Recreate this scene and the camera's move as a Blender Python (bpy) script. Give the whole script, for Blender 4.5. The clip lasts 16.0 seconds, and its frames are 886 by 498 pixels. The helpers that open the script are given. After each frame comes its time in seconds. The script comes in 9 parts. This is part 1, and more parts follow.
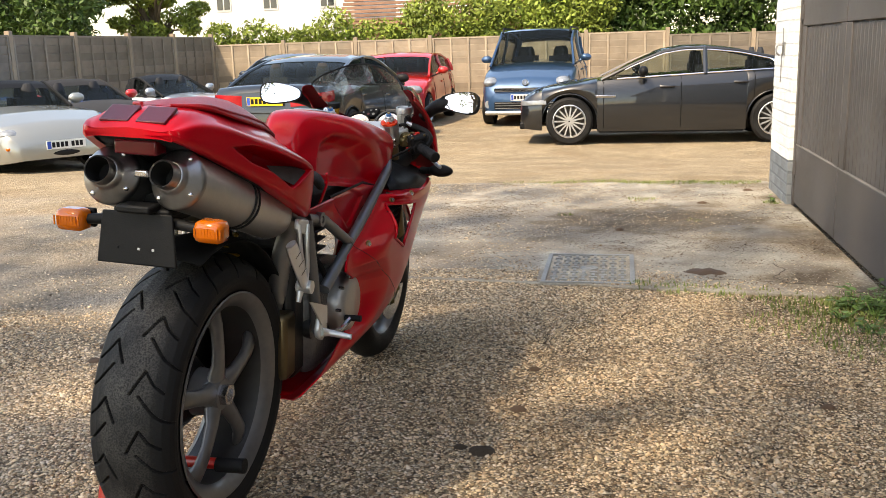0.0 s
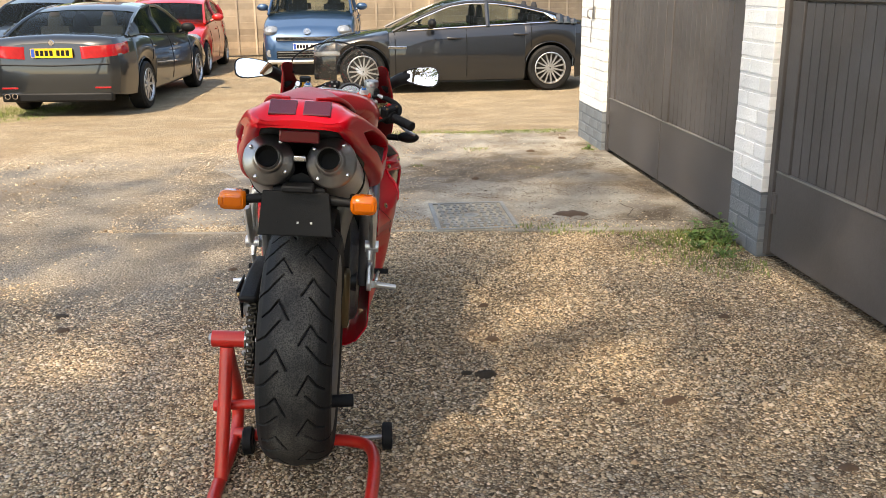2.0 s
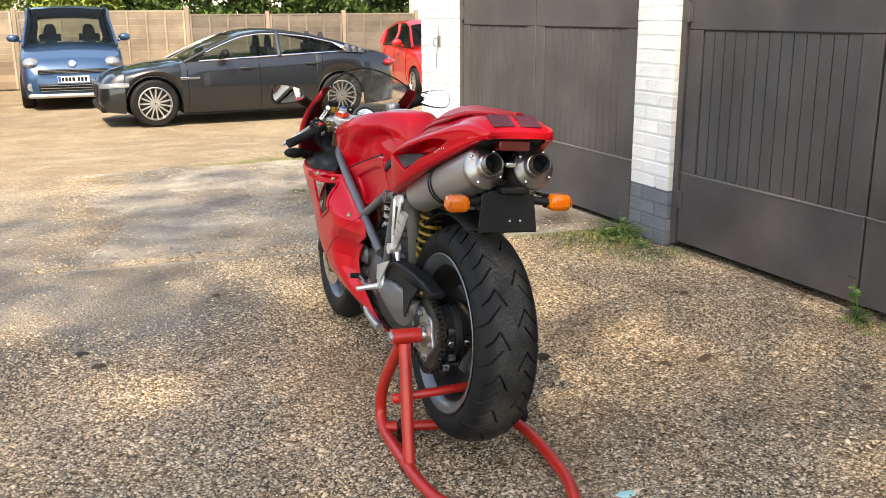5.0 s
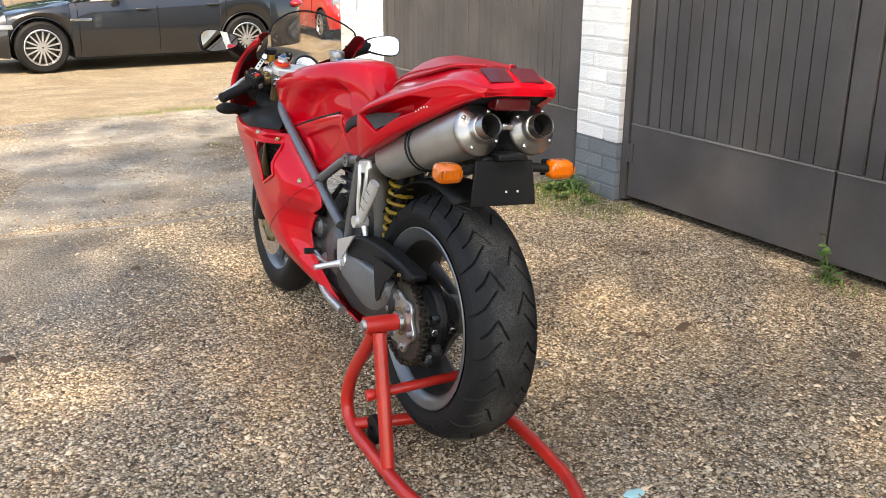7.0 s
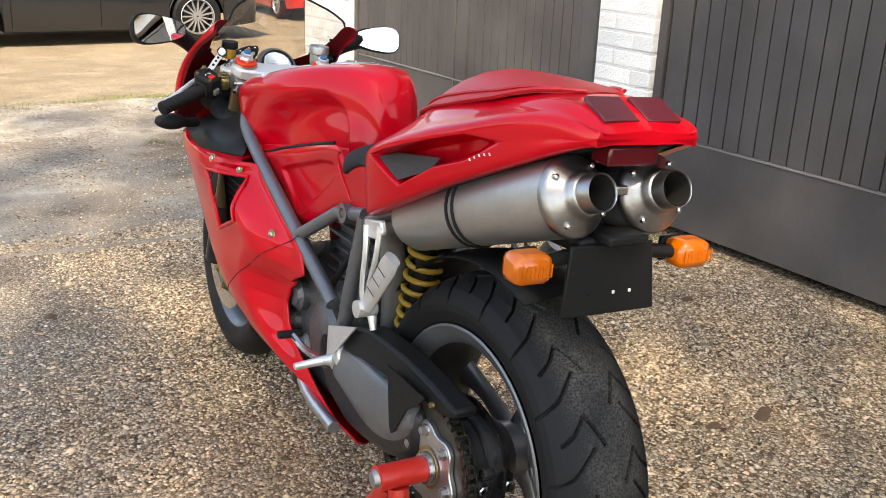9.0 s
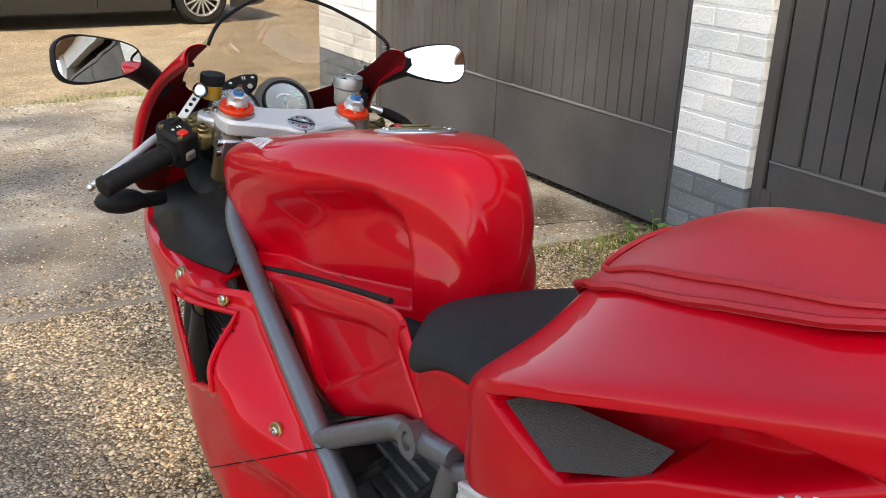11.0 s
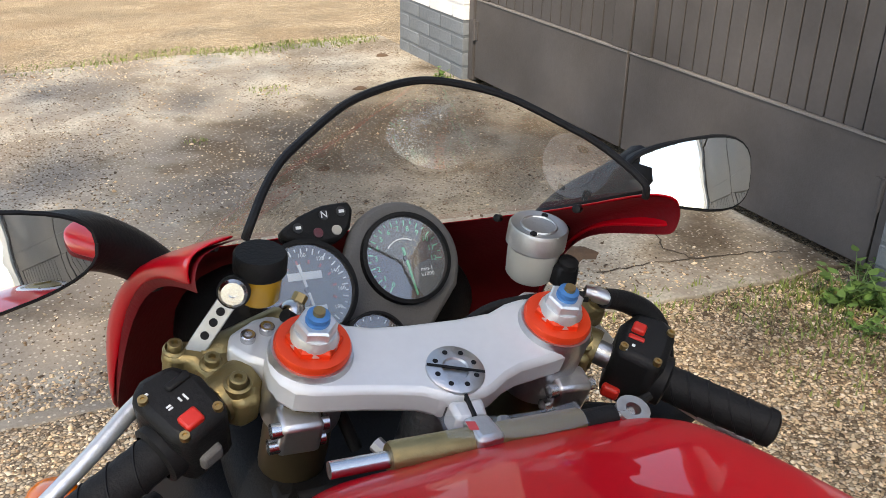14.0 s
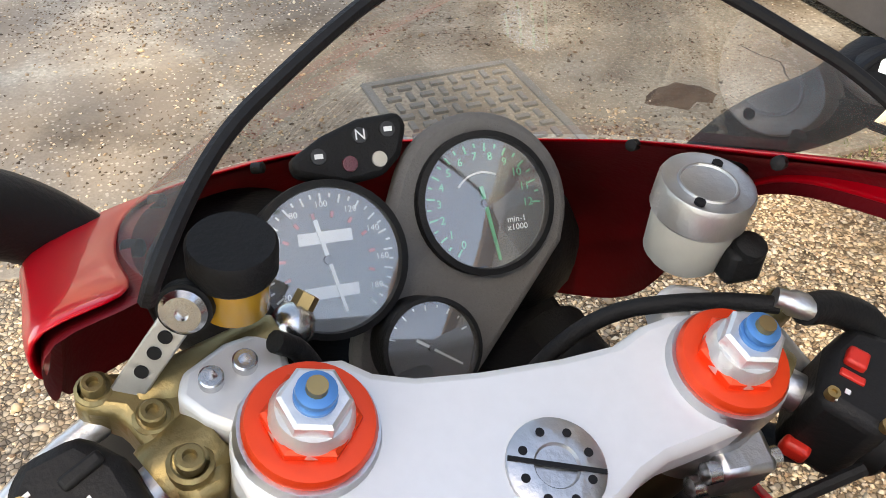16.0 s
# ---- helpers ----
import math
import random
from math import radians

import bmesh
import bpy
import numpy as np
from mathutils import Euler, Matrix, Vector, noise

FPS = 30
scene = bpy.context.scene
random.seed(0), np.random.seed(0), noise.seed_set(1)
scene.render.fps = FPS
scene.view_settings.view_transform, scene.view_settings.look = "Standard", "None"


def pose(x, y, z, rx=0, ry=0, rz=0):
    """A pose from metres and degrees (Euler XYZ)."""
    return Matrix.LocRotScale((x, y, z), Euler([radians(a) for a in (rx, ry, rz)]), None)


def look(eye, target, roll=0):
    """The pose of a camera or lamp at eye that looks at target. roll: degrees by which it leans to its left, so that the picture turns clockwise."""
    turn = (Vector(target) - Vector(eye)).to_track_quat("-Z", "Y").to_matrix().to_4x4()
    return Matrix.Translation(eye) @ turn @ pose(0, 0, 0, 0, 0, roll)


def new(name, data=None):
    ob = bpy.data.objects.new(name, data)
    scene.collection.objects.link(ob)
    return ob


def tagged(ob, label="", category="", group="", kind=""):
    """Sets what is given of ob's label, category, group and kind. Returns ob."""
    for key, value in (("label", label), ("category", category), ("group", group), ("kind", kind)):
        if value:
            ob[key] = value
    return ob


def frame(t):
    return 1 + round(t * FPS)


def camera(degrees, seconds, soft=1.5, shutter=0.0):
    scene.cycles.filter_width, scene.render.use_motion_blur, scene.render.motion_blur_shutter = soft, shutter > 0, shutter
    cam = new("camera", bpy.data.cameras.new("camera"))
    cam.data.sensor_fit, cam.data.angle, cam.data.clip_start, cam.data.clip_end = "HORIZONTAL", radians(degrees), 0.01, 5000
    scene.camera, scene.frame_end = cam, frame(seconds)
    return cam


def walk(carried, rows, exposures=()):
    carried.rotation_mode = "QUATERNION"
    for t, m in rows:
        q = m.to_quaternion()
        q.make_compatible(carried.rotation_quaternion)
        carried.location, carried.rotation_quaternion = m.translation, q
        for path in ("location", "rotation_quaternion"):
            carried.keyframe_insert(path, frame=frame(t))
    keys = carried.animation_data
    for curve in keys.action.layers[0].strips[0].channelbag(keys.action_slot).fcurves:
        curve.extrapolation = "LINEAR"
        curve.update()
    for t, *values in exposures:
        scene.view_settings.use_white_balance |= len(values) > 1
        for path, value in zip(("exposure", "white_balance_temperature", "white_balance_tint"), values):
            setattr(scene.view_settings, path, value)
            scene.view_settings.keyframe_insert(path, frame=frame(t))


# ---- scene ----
# ---- camera ----
cam = camera(51.8, 16.0, soft=0.5)
ROWS = [
    (0.0, 0.000, 0.000, 1.088, 10.83, -12.34, 1.71),
    (0.5, -0.062, -0.132, 1.177, 7.87, -14.98, 1.02),
    (1.0, -0.326, -0.208, 1.196, 3.72, -16.31, 0.56),
    (1.5, -0.531, -0.292, 1.217, -0.89, -16.53, 0.47),
    (2.0, -0.762, -0.448, 1.245, -5.48, -16.19, 0.57),
    (2.5, -1.000, -0.504, 1.258, -9.43, -15.68, 0.53),
    (3.0, -1.248, -0.498, 1.253, -12.74, -15.12, 0.41),
    (5.5, -2.068, -0.487, 1.259, -25.74, -14.99, 0.47),
    (6.0, -2.101, -0.396, 1.258, -27.67, -16.06, 0.52),
    (6.5, -2.057, -0.236, 1.258, -28.81, -17.12, 0.34),
    (7.0, -2.012, -0.089, 1.242, -29.72, -18.01, -0.31),
    (7.5, -1.980, 0.132, 1.217, -30.89, -18.47, -1.05),
    (8.0, -1.945, 0.328, 1.216, -31.99, -18.82, -1.71),
    (8.5, -1.857, 0.500, 1.208, -32.41, -18.92, -1.97),
    (11.0, -1.422, 1.488, 1.197, -31.69, -20.67, -1.81),
    (11.5, -1.343, 1.664, 1.203, -31.88, -21.21, -1.31),
    (12.0, -1.295, 1.879, 1.196, -32.22, -21.67, -0.86),
    (12.5, -1.274, 2.066, 1.209, -32.43, -22.34, -0.71),
    (13.0, -1.218, 2.184, 1.203, -31.84, -23.22, -0.79),
    (13.5, -1.145, 2.298, 1.219, -30.11, -24.32, -1.0),
    (14.0, -1.115, 2.361, 1.225, -27.70, -25.59, -1.04),
    (14.5, -1.088, 2.416, 1.228, -25.47, -27.4, -0.89),
    (15.0, -1.036, 2.510, 1.211, -23.73, -30.15, -0.7),
    (15.5, -0.998, 2.582, 1.188, -22.66, -33.9, -0.65),
    (16.0, -0.979, 2.644, 1.168, -21.75, -38.15, -0.85),
]
walk(cam, [(t, pose(x, y, z, 90 + pitch, roll, yaw)) for t, x, y, z, yaw, pitch, roll in ROWS],
     exposures=[(0.0, 1.60, 8300, 11), (8.5, 1.88, 7900, 11), (11.0, 1.55, 7900, 11), (13.5, 1.55, 7700, 11), (14.5, 1.68, 7800, 11), (16.0, 1.99, 8300, 11)])

# ---- world and sun ----
SUN = Vector((-0.34, -0.50, 0.80)).normalized()
world = bpy.data.worlds.new("sky")
scene.world = world
world.use_nodes = True
wn = world.node_tree.nodes
sky = wn.new("ShaderNodeTexSky")
sky.sky_type = "NISHITA"
sky.sun_disc = False
sky.sun_elevation = math.asin(SUN.z)
sky.sun_rotation = math.atan2(SUN.x, SUN.y)
world.node_tree.links.new(sky.outputs[0], wn["Background"].inputs[0])
wn["Background"].inputs[1].default_value = 0.15
sun = new("sun", bpy.data.lights.new("sun", "SUN"))
sun.data.energy, sun.data.angle, sun.data.color = 2.45, radians(0.9), (1.0, 0.94, 0.84)
sun.matrix_world = look(SUN * 30, (0, 0, 0))


# ---- materials ----
def mat(name, col, rough=0.5, metal=0.0, col2=None, scale=30.0, bump=0.0, bscale=None, coat=0.0, big=0.15, bigscale=2.0,
        spec=0.5, clear=0.0, island=0.0, sheen=0.0, rvar=0.0, emit=0.0, ior=1.45):
    m = bpy.data.materials.new(name)
    m.use_nodes = True
    n, l = m.node_tree.nodes, m.node_tree.links
    b = n["Principled BSDF"]
    b.inputs["Metallic"].default_value = metal
    b.inputs["Roughness"].default_value = rough
    b.inputs["Specular IOR Level"].default_value = spec
    b.inputs["Coat Weight"].default_value = coat
    b.inputs["Coat Roughness"].default_value = 0.02
    b.inputs["Transmission Weight"].default_value = clear
    b.inputs["IOR"].default_value = ior
    tc = n.new("ShaderNodeTexCoord")
    fine = n.new("ShaderNodeTexNoise")
    fine.inputs["Scale"].default_value = scale
    fine.inputs["Detail"].default_value = 6
    l.new(tc.outputs["Object"], fine.inputs["Vector"])
    large = n.new("ShaderNodeTexNoise")
    large.inputs["Scale"].default_value = bigscale
    large.inputs["Detail"].default_value = 4
    l.new(tc.outputs["Object"], large.inputs["Vector"])
    mix = n.new("ShaderNodeMix")
    mix.data_type = "RGBA"
    c2 = col2 or tuple(c * 0.82 for c in col)
    mix.inputs[6].default_value, mix.inputs[7].default_value = (*col, 1), (*c2, 1)
    l.new(fine.outputs["Fac"], mix.inputs[0])
    hsv = n.new("ShaderNodeHueSaturation")
    l.new(mix.outputs[2], hsv.inputs["Color"])
    mr = n.new("ShaderNodeMapRange")
    mr.inputs[1].default_value, mr.inputs[2].default_value = 0.3, 0.7
    mr.inputs[3].default_value, mr.inputs[4].default_value = 1 - big, 1 + big
    l.new(large.outputs["Fac"], mr.inputs[0])
    val = mr.outputs[0]
    if island:
        geo = n.new("ShaderNodeNewGeometry")
        ob = n.new("ShaderNodeObjectInfo")
        add = n.new("ShaderNodeMath")
        add.operation = "ADD"
        l.new(geo.outputs["Random Per Island"], add.inputs[0])
        l.new(ob.outputs["Random"], add.inputs[1])
        fr = n.new("ShaderNodeMath")
        fr.operation = "FRACT"
        l.new(add.outputs[0], fr.inputs[0])
        ri = n.new("ShaderNodeMapRange")
        ri.inputs[3].default_value, ri.inputs[4].default_value = 1 - island, 1 + island
        l.new(fr.outputs[0], ri.inputs[0])
        mu = n.new("ShaderNodeMath")
        mu.operation = "MULTIPLY"
        l.new(val, mu.inputs[0])
        l.new(ri.outputs[0], mu.inputs[1])
        val = mu.outputs[0]
    l.new(val, hsv.inputs["Value"])
    l.new(hsv.outputs[0], b.inputs["Base Color"])
    if rvar:
        rr = n.new("ShaderNodeMapRange")
        rr.inputs[1].default_value, rr.inputs[2].default_value = 0.3, 0.7
        rr.inputs[3].default_value, rr.inputs[4].default_value = max(rough - rvar, 0.02), rough + rvar
        l.new(large.outputs["Fac"], rr.inputs[0])
        l.new(rr.outputs[0], b.inputs["Roughness"])
    if bump:
        bn = n.new("ShaderNodeTexNoise")
        bn.inputs["Scale"].default_value = bscale or scale
        bn.inputs["Detail"].default_value = 5
        l.new(tc.outputs["Object"], bn.inputs["Vector"])
        bp = n.new("ShaderNodeBump")
        bp.inputs["Strength"].default_value = bump
        bp.inputs["Distance"].default_value = 0.01
        l.new(bn.outputs["Fac"], bp.inputs["Height"])
        l.new(bp.outputs[0], b.inputs["Normal"])
    return m


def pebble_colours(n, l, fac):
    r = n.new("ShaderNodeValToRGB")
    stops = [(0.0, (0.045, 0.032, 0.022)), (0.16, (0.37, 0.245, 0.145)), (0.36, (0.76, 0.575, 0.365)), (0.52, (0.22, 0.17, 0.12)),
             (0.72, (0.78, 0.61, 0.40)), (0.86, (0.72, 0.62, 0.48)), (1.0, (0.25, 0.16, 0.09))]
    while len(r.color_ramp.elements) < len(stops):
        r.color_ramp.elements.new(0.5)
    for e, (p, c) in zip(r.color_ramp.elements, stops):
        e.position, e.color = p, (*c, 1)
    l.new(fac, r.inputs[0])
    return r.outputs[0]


def drifts(n, l, colour):
    """Damp brown drifts of soil that tint the gravel in patches."""
    tc = n.new("ShaderNodeTexCoord")
    no = n.new("ShaderNodeTexNoise")
    no.inputs["Scale"].default_value, no.inputs["Detail"].default_value = 1.5, 6
    l.new(tc.outputs["Object"], no.inputs["Vector"])
    mr = n.new("ShaderNodeMapRange")
    mr.inputs[1].default_value, mr.inputs[2].default_value, mr.inputs[3].default_value, mr.inputs[4].default_value = 0.50, 0.68, 0.0, 0.42
    l.new(no.outputs["Fac"], mr.inputs[0])
    mx = n.new("ShaderNodeMix")
    mx.data_type = "RGBA"
    l.new(mr.outputs[0], mx.inputs[0])
    l.new(colour, mx.inputs[6])
    mx.inputs[7].default_value = (0.22, 0.145, 0.08, 1)
    return mx.outputs[2]


def ground_material():
    m = bpy.data.materials.new("gravel_ground")
    m.use_nodes = True
    n, l = m.node_tree.nodes, m.node_tree.links
    b = n["Principled BSDF"]
    b.inputs["Roughness"].default_value = 0.95
    b.inputs["Specular IOR Level"].default_value = 0.2
    tc = n.new("ShaderNodeTexCoord")
    vo = n.new("ShaderNodeTexVoronoi")
    vo.inputs["Scale"].default_value = 90
    l.new(tc.outputs["Object"], vo.inputs["Vector"])
    sep = n.new("ShaderNodeSeparateColor")
    l.new(vo.outputs["Color"], sep.inputs[0])
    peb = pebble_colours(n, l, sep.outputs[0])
    # trodden yellow sand between the pebbles, more of it away from the doors
    big = n.new("ShaderNodeTexNoise")
    big.inputs["Scale"].default_value, big.inputs["Detail"].default_value = 0.9, 7
    l.new(tc.outputs["Object"], big.inputs["Vector"])
    sand = n.new("ShaderNodeMix")
    sand.data_type = "RGBA"
    sand.inputs[6].default_value, sand.inputs[7].default_value = (0.29, 0.223, 0.135, 1), (0.39, 0.31, 0.197, 1)
    l.new(big.outputs["Fac"], sand.inputs[0])
    xyz = n.new("ShaderNodeSeparateXYZ")
    l.new(tc.outputs["Object"], xyz.inputs[0])
    far = n.new("ShaderNodeMapRange")
    far.inputs[1].default_value, far.inputs[2].default_value, far.inputs[3].default_value, far.inputs[4].default_value = 5.2, 7.6, 0.12, 0.62
    l.new(xyz.outputs[1], far.inputs[0])
    mx = n.new("ShaderNodeMix")
    mx.data_type = "RGBA"
    l.new(far.outputs[0], mx.inputs[0])
    l.new(peb, mx.inputs[6])
    l.new(sand.outputs[2], mx.inputs[7])
    # grey worn hardstanding beside the slab
    masks = []
    for axis, lo, hi in ((0, -0.9, -1.7), (1, 2.7, 3.6), (1, 7.0, 6.2)):
        k = n.new("ShaderNodeMapRange")
        k.inputs[1].default_value, k.inputs[2].default_value, k.inputs[3].default_value, k.inputs[4].default_value = min(lo, hi), max(lo, hi), (0.0 if lo < hi else 1.0), (1.0 if lo < hi else 0.0)
        l.new(xyz.outputs[axis], k.inputs[0])
        masks.append(k.outputs[0])
    worn = n.new("ShaderNodeMapRange")
    worn.inputs[1].default_value, worn.inputs[2].default_value, worn.inputs[3].default_value, worn.inputs[4].default_value = 0.36, 0.54, 0.15, 0.8
    l.new(big.outputs["Fac"], worn.inputs[0])
    total = worn.outputs[0]
    for k in masks:
        mul = n.new("ShaderNodeMath")
        mul.operation = "MULTIPLY"
        l.new(total, mul.inputs[0])
        l.new(k, mul.inputs[1])
        total = mul.outputs[0]
    hard = n.new("ShaderNodeMix")
    hard.data_type = "RGBA"
    hard.inputs[7].default_value = (0.44, 0.39, 0.32, 1)
    l.new(total, hard.inputs[0])
    l.new(mx.outputs[2], hard.inputs[6])
    # damp brown drifts
    mid = n.new("ShaderNodeTexNoise")
    mid.inputs["Scale"].default_value, mid.inputs["Detail"].default_value = 2.6, 8
    l.new(tc.outputs["Object"], mid.inputs["Vector"])
    hs = n.new("ShaderNodeHueSaturation")
    l.new(hard.outputs[2], hs.inputs["Color"])
    mr = n.new("ShaderNodeMapRange")
    mr.inputs[1].default_value, mr.inputs[2].default_value, mr.inputs[3].default_value, mr.inputs[4].default_value = 0.3, 0.7, 0.8, 1.2
    l.new(mid.outputs["Fac"], mr.inputs[0])
    # Gaps between pebbles: soil colour darkened further for the shade in them
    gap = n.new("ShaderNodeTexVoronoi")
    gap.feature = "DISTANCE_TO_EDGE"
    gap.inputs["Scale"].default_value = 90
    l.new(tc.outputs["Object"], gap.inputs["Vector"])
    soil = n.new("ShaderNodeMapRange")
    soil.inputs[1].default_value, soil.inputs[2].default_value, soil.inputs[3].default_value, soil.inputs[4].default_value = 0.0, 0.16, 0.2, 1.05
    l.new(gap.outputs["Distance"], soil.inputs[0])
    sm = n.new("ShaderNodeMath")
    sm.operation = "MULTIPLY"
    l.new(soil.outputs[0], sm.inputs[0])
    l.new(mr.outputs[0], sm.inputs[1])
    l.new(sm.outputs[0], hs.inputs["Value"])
    # Near ground darkened: shade under the loose stones put into its colour
    under = n.new("ShaderNodeMapRange")
    under.inputs[1].default_value, under.inputs[2].default_value, under.inputs[3].default_value, under.inputs[4].default_value = 5.0, 7.2, 0.70, 0.92
    l.new(xyz.outputs[1], under.inputs[0])
    near_shade = n.new("ShaderNodeHueSaturation")
    l.new(under.outputs[0], near_shade.inputs["Value"])
    l.new(drifts(n, l, hs.outputs[0]), near_shade.inputs["Color"])
    l.new(near_shade.outputs[0], b.inputs["Base Color"])
    bp = n.new("ShaderNodeBump")
    bp.inputs["Strength"].default_value, bp.inputs["Distance"].default_value = 0.8, 0.008
    bp.invert = True
    l.new(vo.outputs["Distance"], bp.inputs["Height"])
    l.new(bp.outputs[0], b.inputs["Normal"])
    return m


def pebble_material():
    m = bpy.data.materials.new("pebbles")
    m.use_nodes = True
    n, l = m.node_tree.nodes, m.node_tree.links
    b = n["Principled BSDF"]
    b.inputs["Roughness"].default_value = 0.8
    b.inputs["Specular IOR Level"].default_value = 0.3
    geo = n.new("ShaderNodeNewGeometry")
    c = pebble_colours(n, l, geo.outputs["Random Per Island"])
    l.new(drifts(n, l, c), b.inputs["Base Color"])
    return m


def concrete_material():
    m = bpy.data.materials.new("worn_concrete")
    m.use_nodes = True
    n, l = m.node_tree.nodes, m.node_tree.links
    b = n["Principled BSDF"]
    b.inputs["Roughness"].default_value = 0.9
    b.inputs["Specular IOR Level"].default_value = 0.25
    tc = n.new("ShaderNodeTexCoord")
    a = n.new("ShaderNodeTexNoise")
    a.inputs["Scale"].default_value, a.inputs["Detail"].default_value = 1.5, 10
    l.new(tc.outputs["Object"], a.inputs["Vector"])
    r = n.new("ShaderNodeValToRGB")
    stops = [(0.34, (0.11, 0.084, 0.056)), (0.43, (0.24, 0.20, 0.148)), (0.53, (0.34, 0.312, 0.255)), (0.66, (0.45, 0.405, 0.325))]
    while len(r.color_ramp.elements) < len(stops):
        r.color_ramp.elements.new(0.5)
    for e, (p, c) in zip(r.color_ramp.elements, stops):
        e.position, e.color = p, (*c, 1)
    l.new(a.outputs["Fac"], r.inputs[0])
    f = n.new("ShaderNodeTexNoise")
    f.inputs["Scale"].default_value, f.inputs["Detail"].default_value = 90, 6
    l.new(tc.outputs["Object"], f.inputs["Vector"])
    hs = n.new("ShaderNodeHueSaturation")
    mr = n.new("ShaderNodeMapRange")
    mr.inputs[1].default_value, mr.inputs[2].default_value, mr.inputs[3].default_value, mr.inputs[4].default_value = 0.3, 0.7, 0.7, 1.25
    l.new(f.outputs["Fac"], mr.inputs[0])
    l.new(mr.outputs[0], hs.inputs["Value"])
    l.new(r.outputs[0], hs.inputs["Color"])
    xyz = n.new("ShaderNodeSeparateXYZ")
    l.new(tc.outputs["Object"], xyz.inputs[0])
    dn = n.new("ShaderNodeTexNoise")
    dn.inputs["Scale"].default_value, dn.inputs["Detail"].default_value = 5.0, 9
    l.new(tc.outputs["Object"], dn.inputs["Vector"])
    ma = n.new("ShaderNodeMath")
    ma.operation = "MULTIPLY_ADD"
    ma.inputs[1].default_value = -0.09
    l.new(xyz.outputs[0], ma.inputs[0])
    l.new(dn.outputs["Fac"], ma.inputs[2])
    dm = n.new("ShaderNodeMapRange")
    dm.inputs[1].default_value, dm.inputs[2].default_value, dm.inputs[3].default_value, dm.inputs[4].default_value = 0.42, 0.62, 0.0, 0.8
    l.new(ma.outputs[0], dm.inputs[0])
    dirt = n.new("ShaderNodeMix")
    dirt.data_type = "RGBA"
    dirt.inputs[7].default_value = (0.22, 0.185, 0.145, 1)
    l.new(dm.outputs[0], dirt.inputs[0])
    l.new(hs.outputs[0], dirt.inputs[6])
    # brown soil and grit trodden into the far half of the slab
    away = n.new("ShaderNodeVectorMath")
    away.operation = "SUBTRACT"
    away.inputs[1].default_value = (0.25, 5.75, 0)
    l.new(tc.outputs["Object"], away.inputs[0])
    squash = n.new("ShaderNodeVectorMath")
    squash.operation = "MULTIPLY"
    squash.inputs[1].default_value = (1.0, 1.5, 0)
    l.new(away.outputs[0], squash.inputs[0])
    reach = n.new("ShaderNodeVectorMath")
    reach.operation = "LENGTH"
    l.new(squash.outputs[0], reach.inputs[0])
    edge = n.new("ShaderNodeMath")
    edge.operation = "MULTIPLY_ADD"
    edge.inputs[1].default_value = 2.6
    l.new(dn.outputs["Fac"], edge.inputs[0])
    l.new(reach.outputs["Value"], edge.inputs[2])
    soilmask = n.new("ShaderNodeMapRange")
    soilmask.inputs[1].default_value, soilmask.inputs[2].default_value, soilmask.inputs[3].default_value, soilmask.inputs[4].default_value = 1.7, 2.3, 0.85, 0.0
    l.new(edge.outputs[0], soilmask.inputs[0])
    soilmix = n.new("ShaderNodeMix")
    soilmix.data_type = "RGBA"
    soilmix.inputs[7].default_value = (0.12, 0.088, 0.055, 1)
    l.new(soilmask.outputs[0], soilmix.inputs[0])
    l.new(dirt.outputs[2], soilmix.inputs[6])
    # pale chips of stone showing in the worn surface
    chip = n.new("ShaderNodeTexVoronoi")
    chip.inputs["Scale"].default_value = 85
    l.new(tc.outputs["Object"], chip.inputs["Vector"])
    pick = n.new("ShaderNodeSeparateColor")
    l.new(chip.outputs["Color"], pick.inputs[0])
    few = n.new("ShaderNodeMapRange")
    few.inputs[1].default_value, few.inputs[2].default_value, few.inputs[3].default_value, few.inputs[4].default_value = 0.62, 0.70, 0.0, 0.42
    l.new(pick.outputs[0], few.inputs[0])
    near = n.new("ShaderNodeMapRange")
    near.inputs[1].default_value, near.inputs[2].default_value, near.inputs[3].default_value, near.inputs[4].default_value = 0.30, 0.42, 1.0, 0.0
    l.new(chip.outputs["Distance"], near.inputs[0])
    both = n.new("ShaderNodeMath")
    both.operation = "MULTIPLY"
    l.new(few.outputs[0], both.inputs[0])
    l.new(near.outputs[0], both.inputs[1])
    chips = n.new("ShaderNodeMix")
    chips.data_type = "RGBA"
    chips.inputs[7].default_value = (0.56, 0.50, 0.41, 1)
    l.new(both.outputs[0], chips.inputs[0])
    l.new(soilmix.outputs[2], chips.inputs[6])
    l.new(chips.outputs[2], b.inputs["Base Color"])
    bp = n.new("ShaderNodeBump")
    bp.inputs["Strength"].default_value, bp.inputs["Distance"].default_value = 0.5, 0.006
    l.new(f.outputs["Fac"], bp.inputs["Height"])
    l.new(bp.outputs[0], b.inputs["Normal"])
    return m


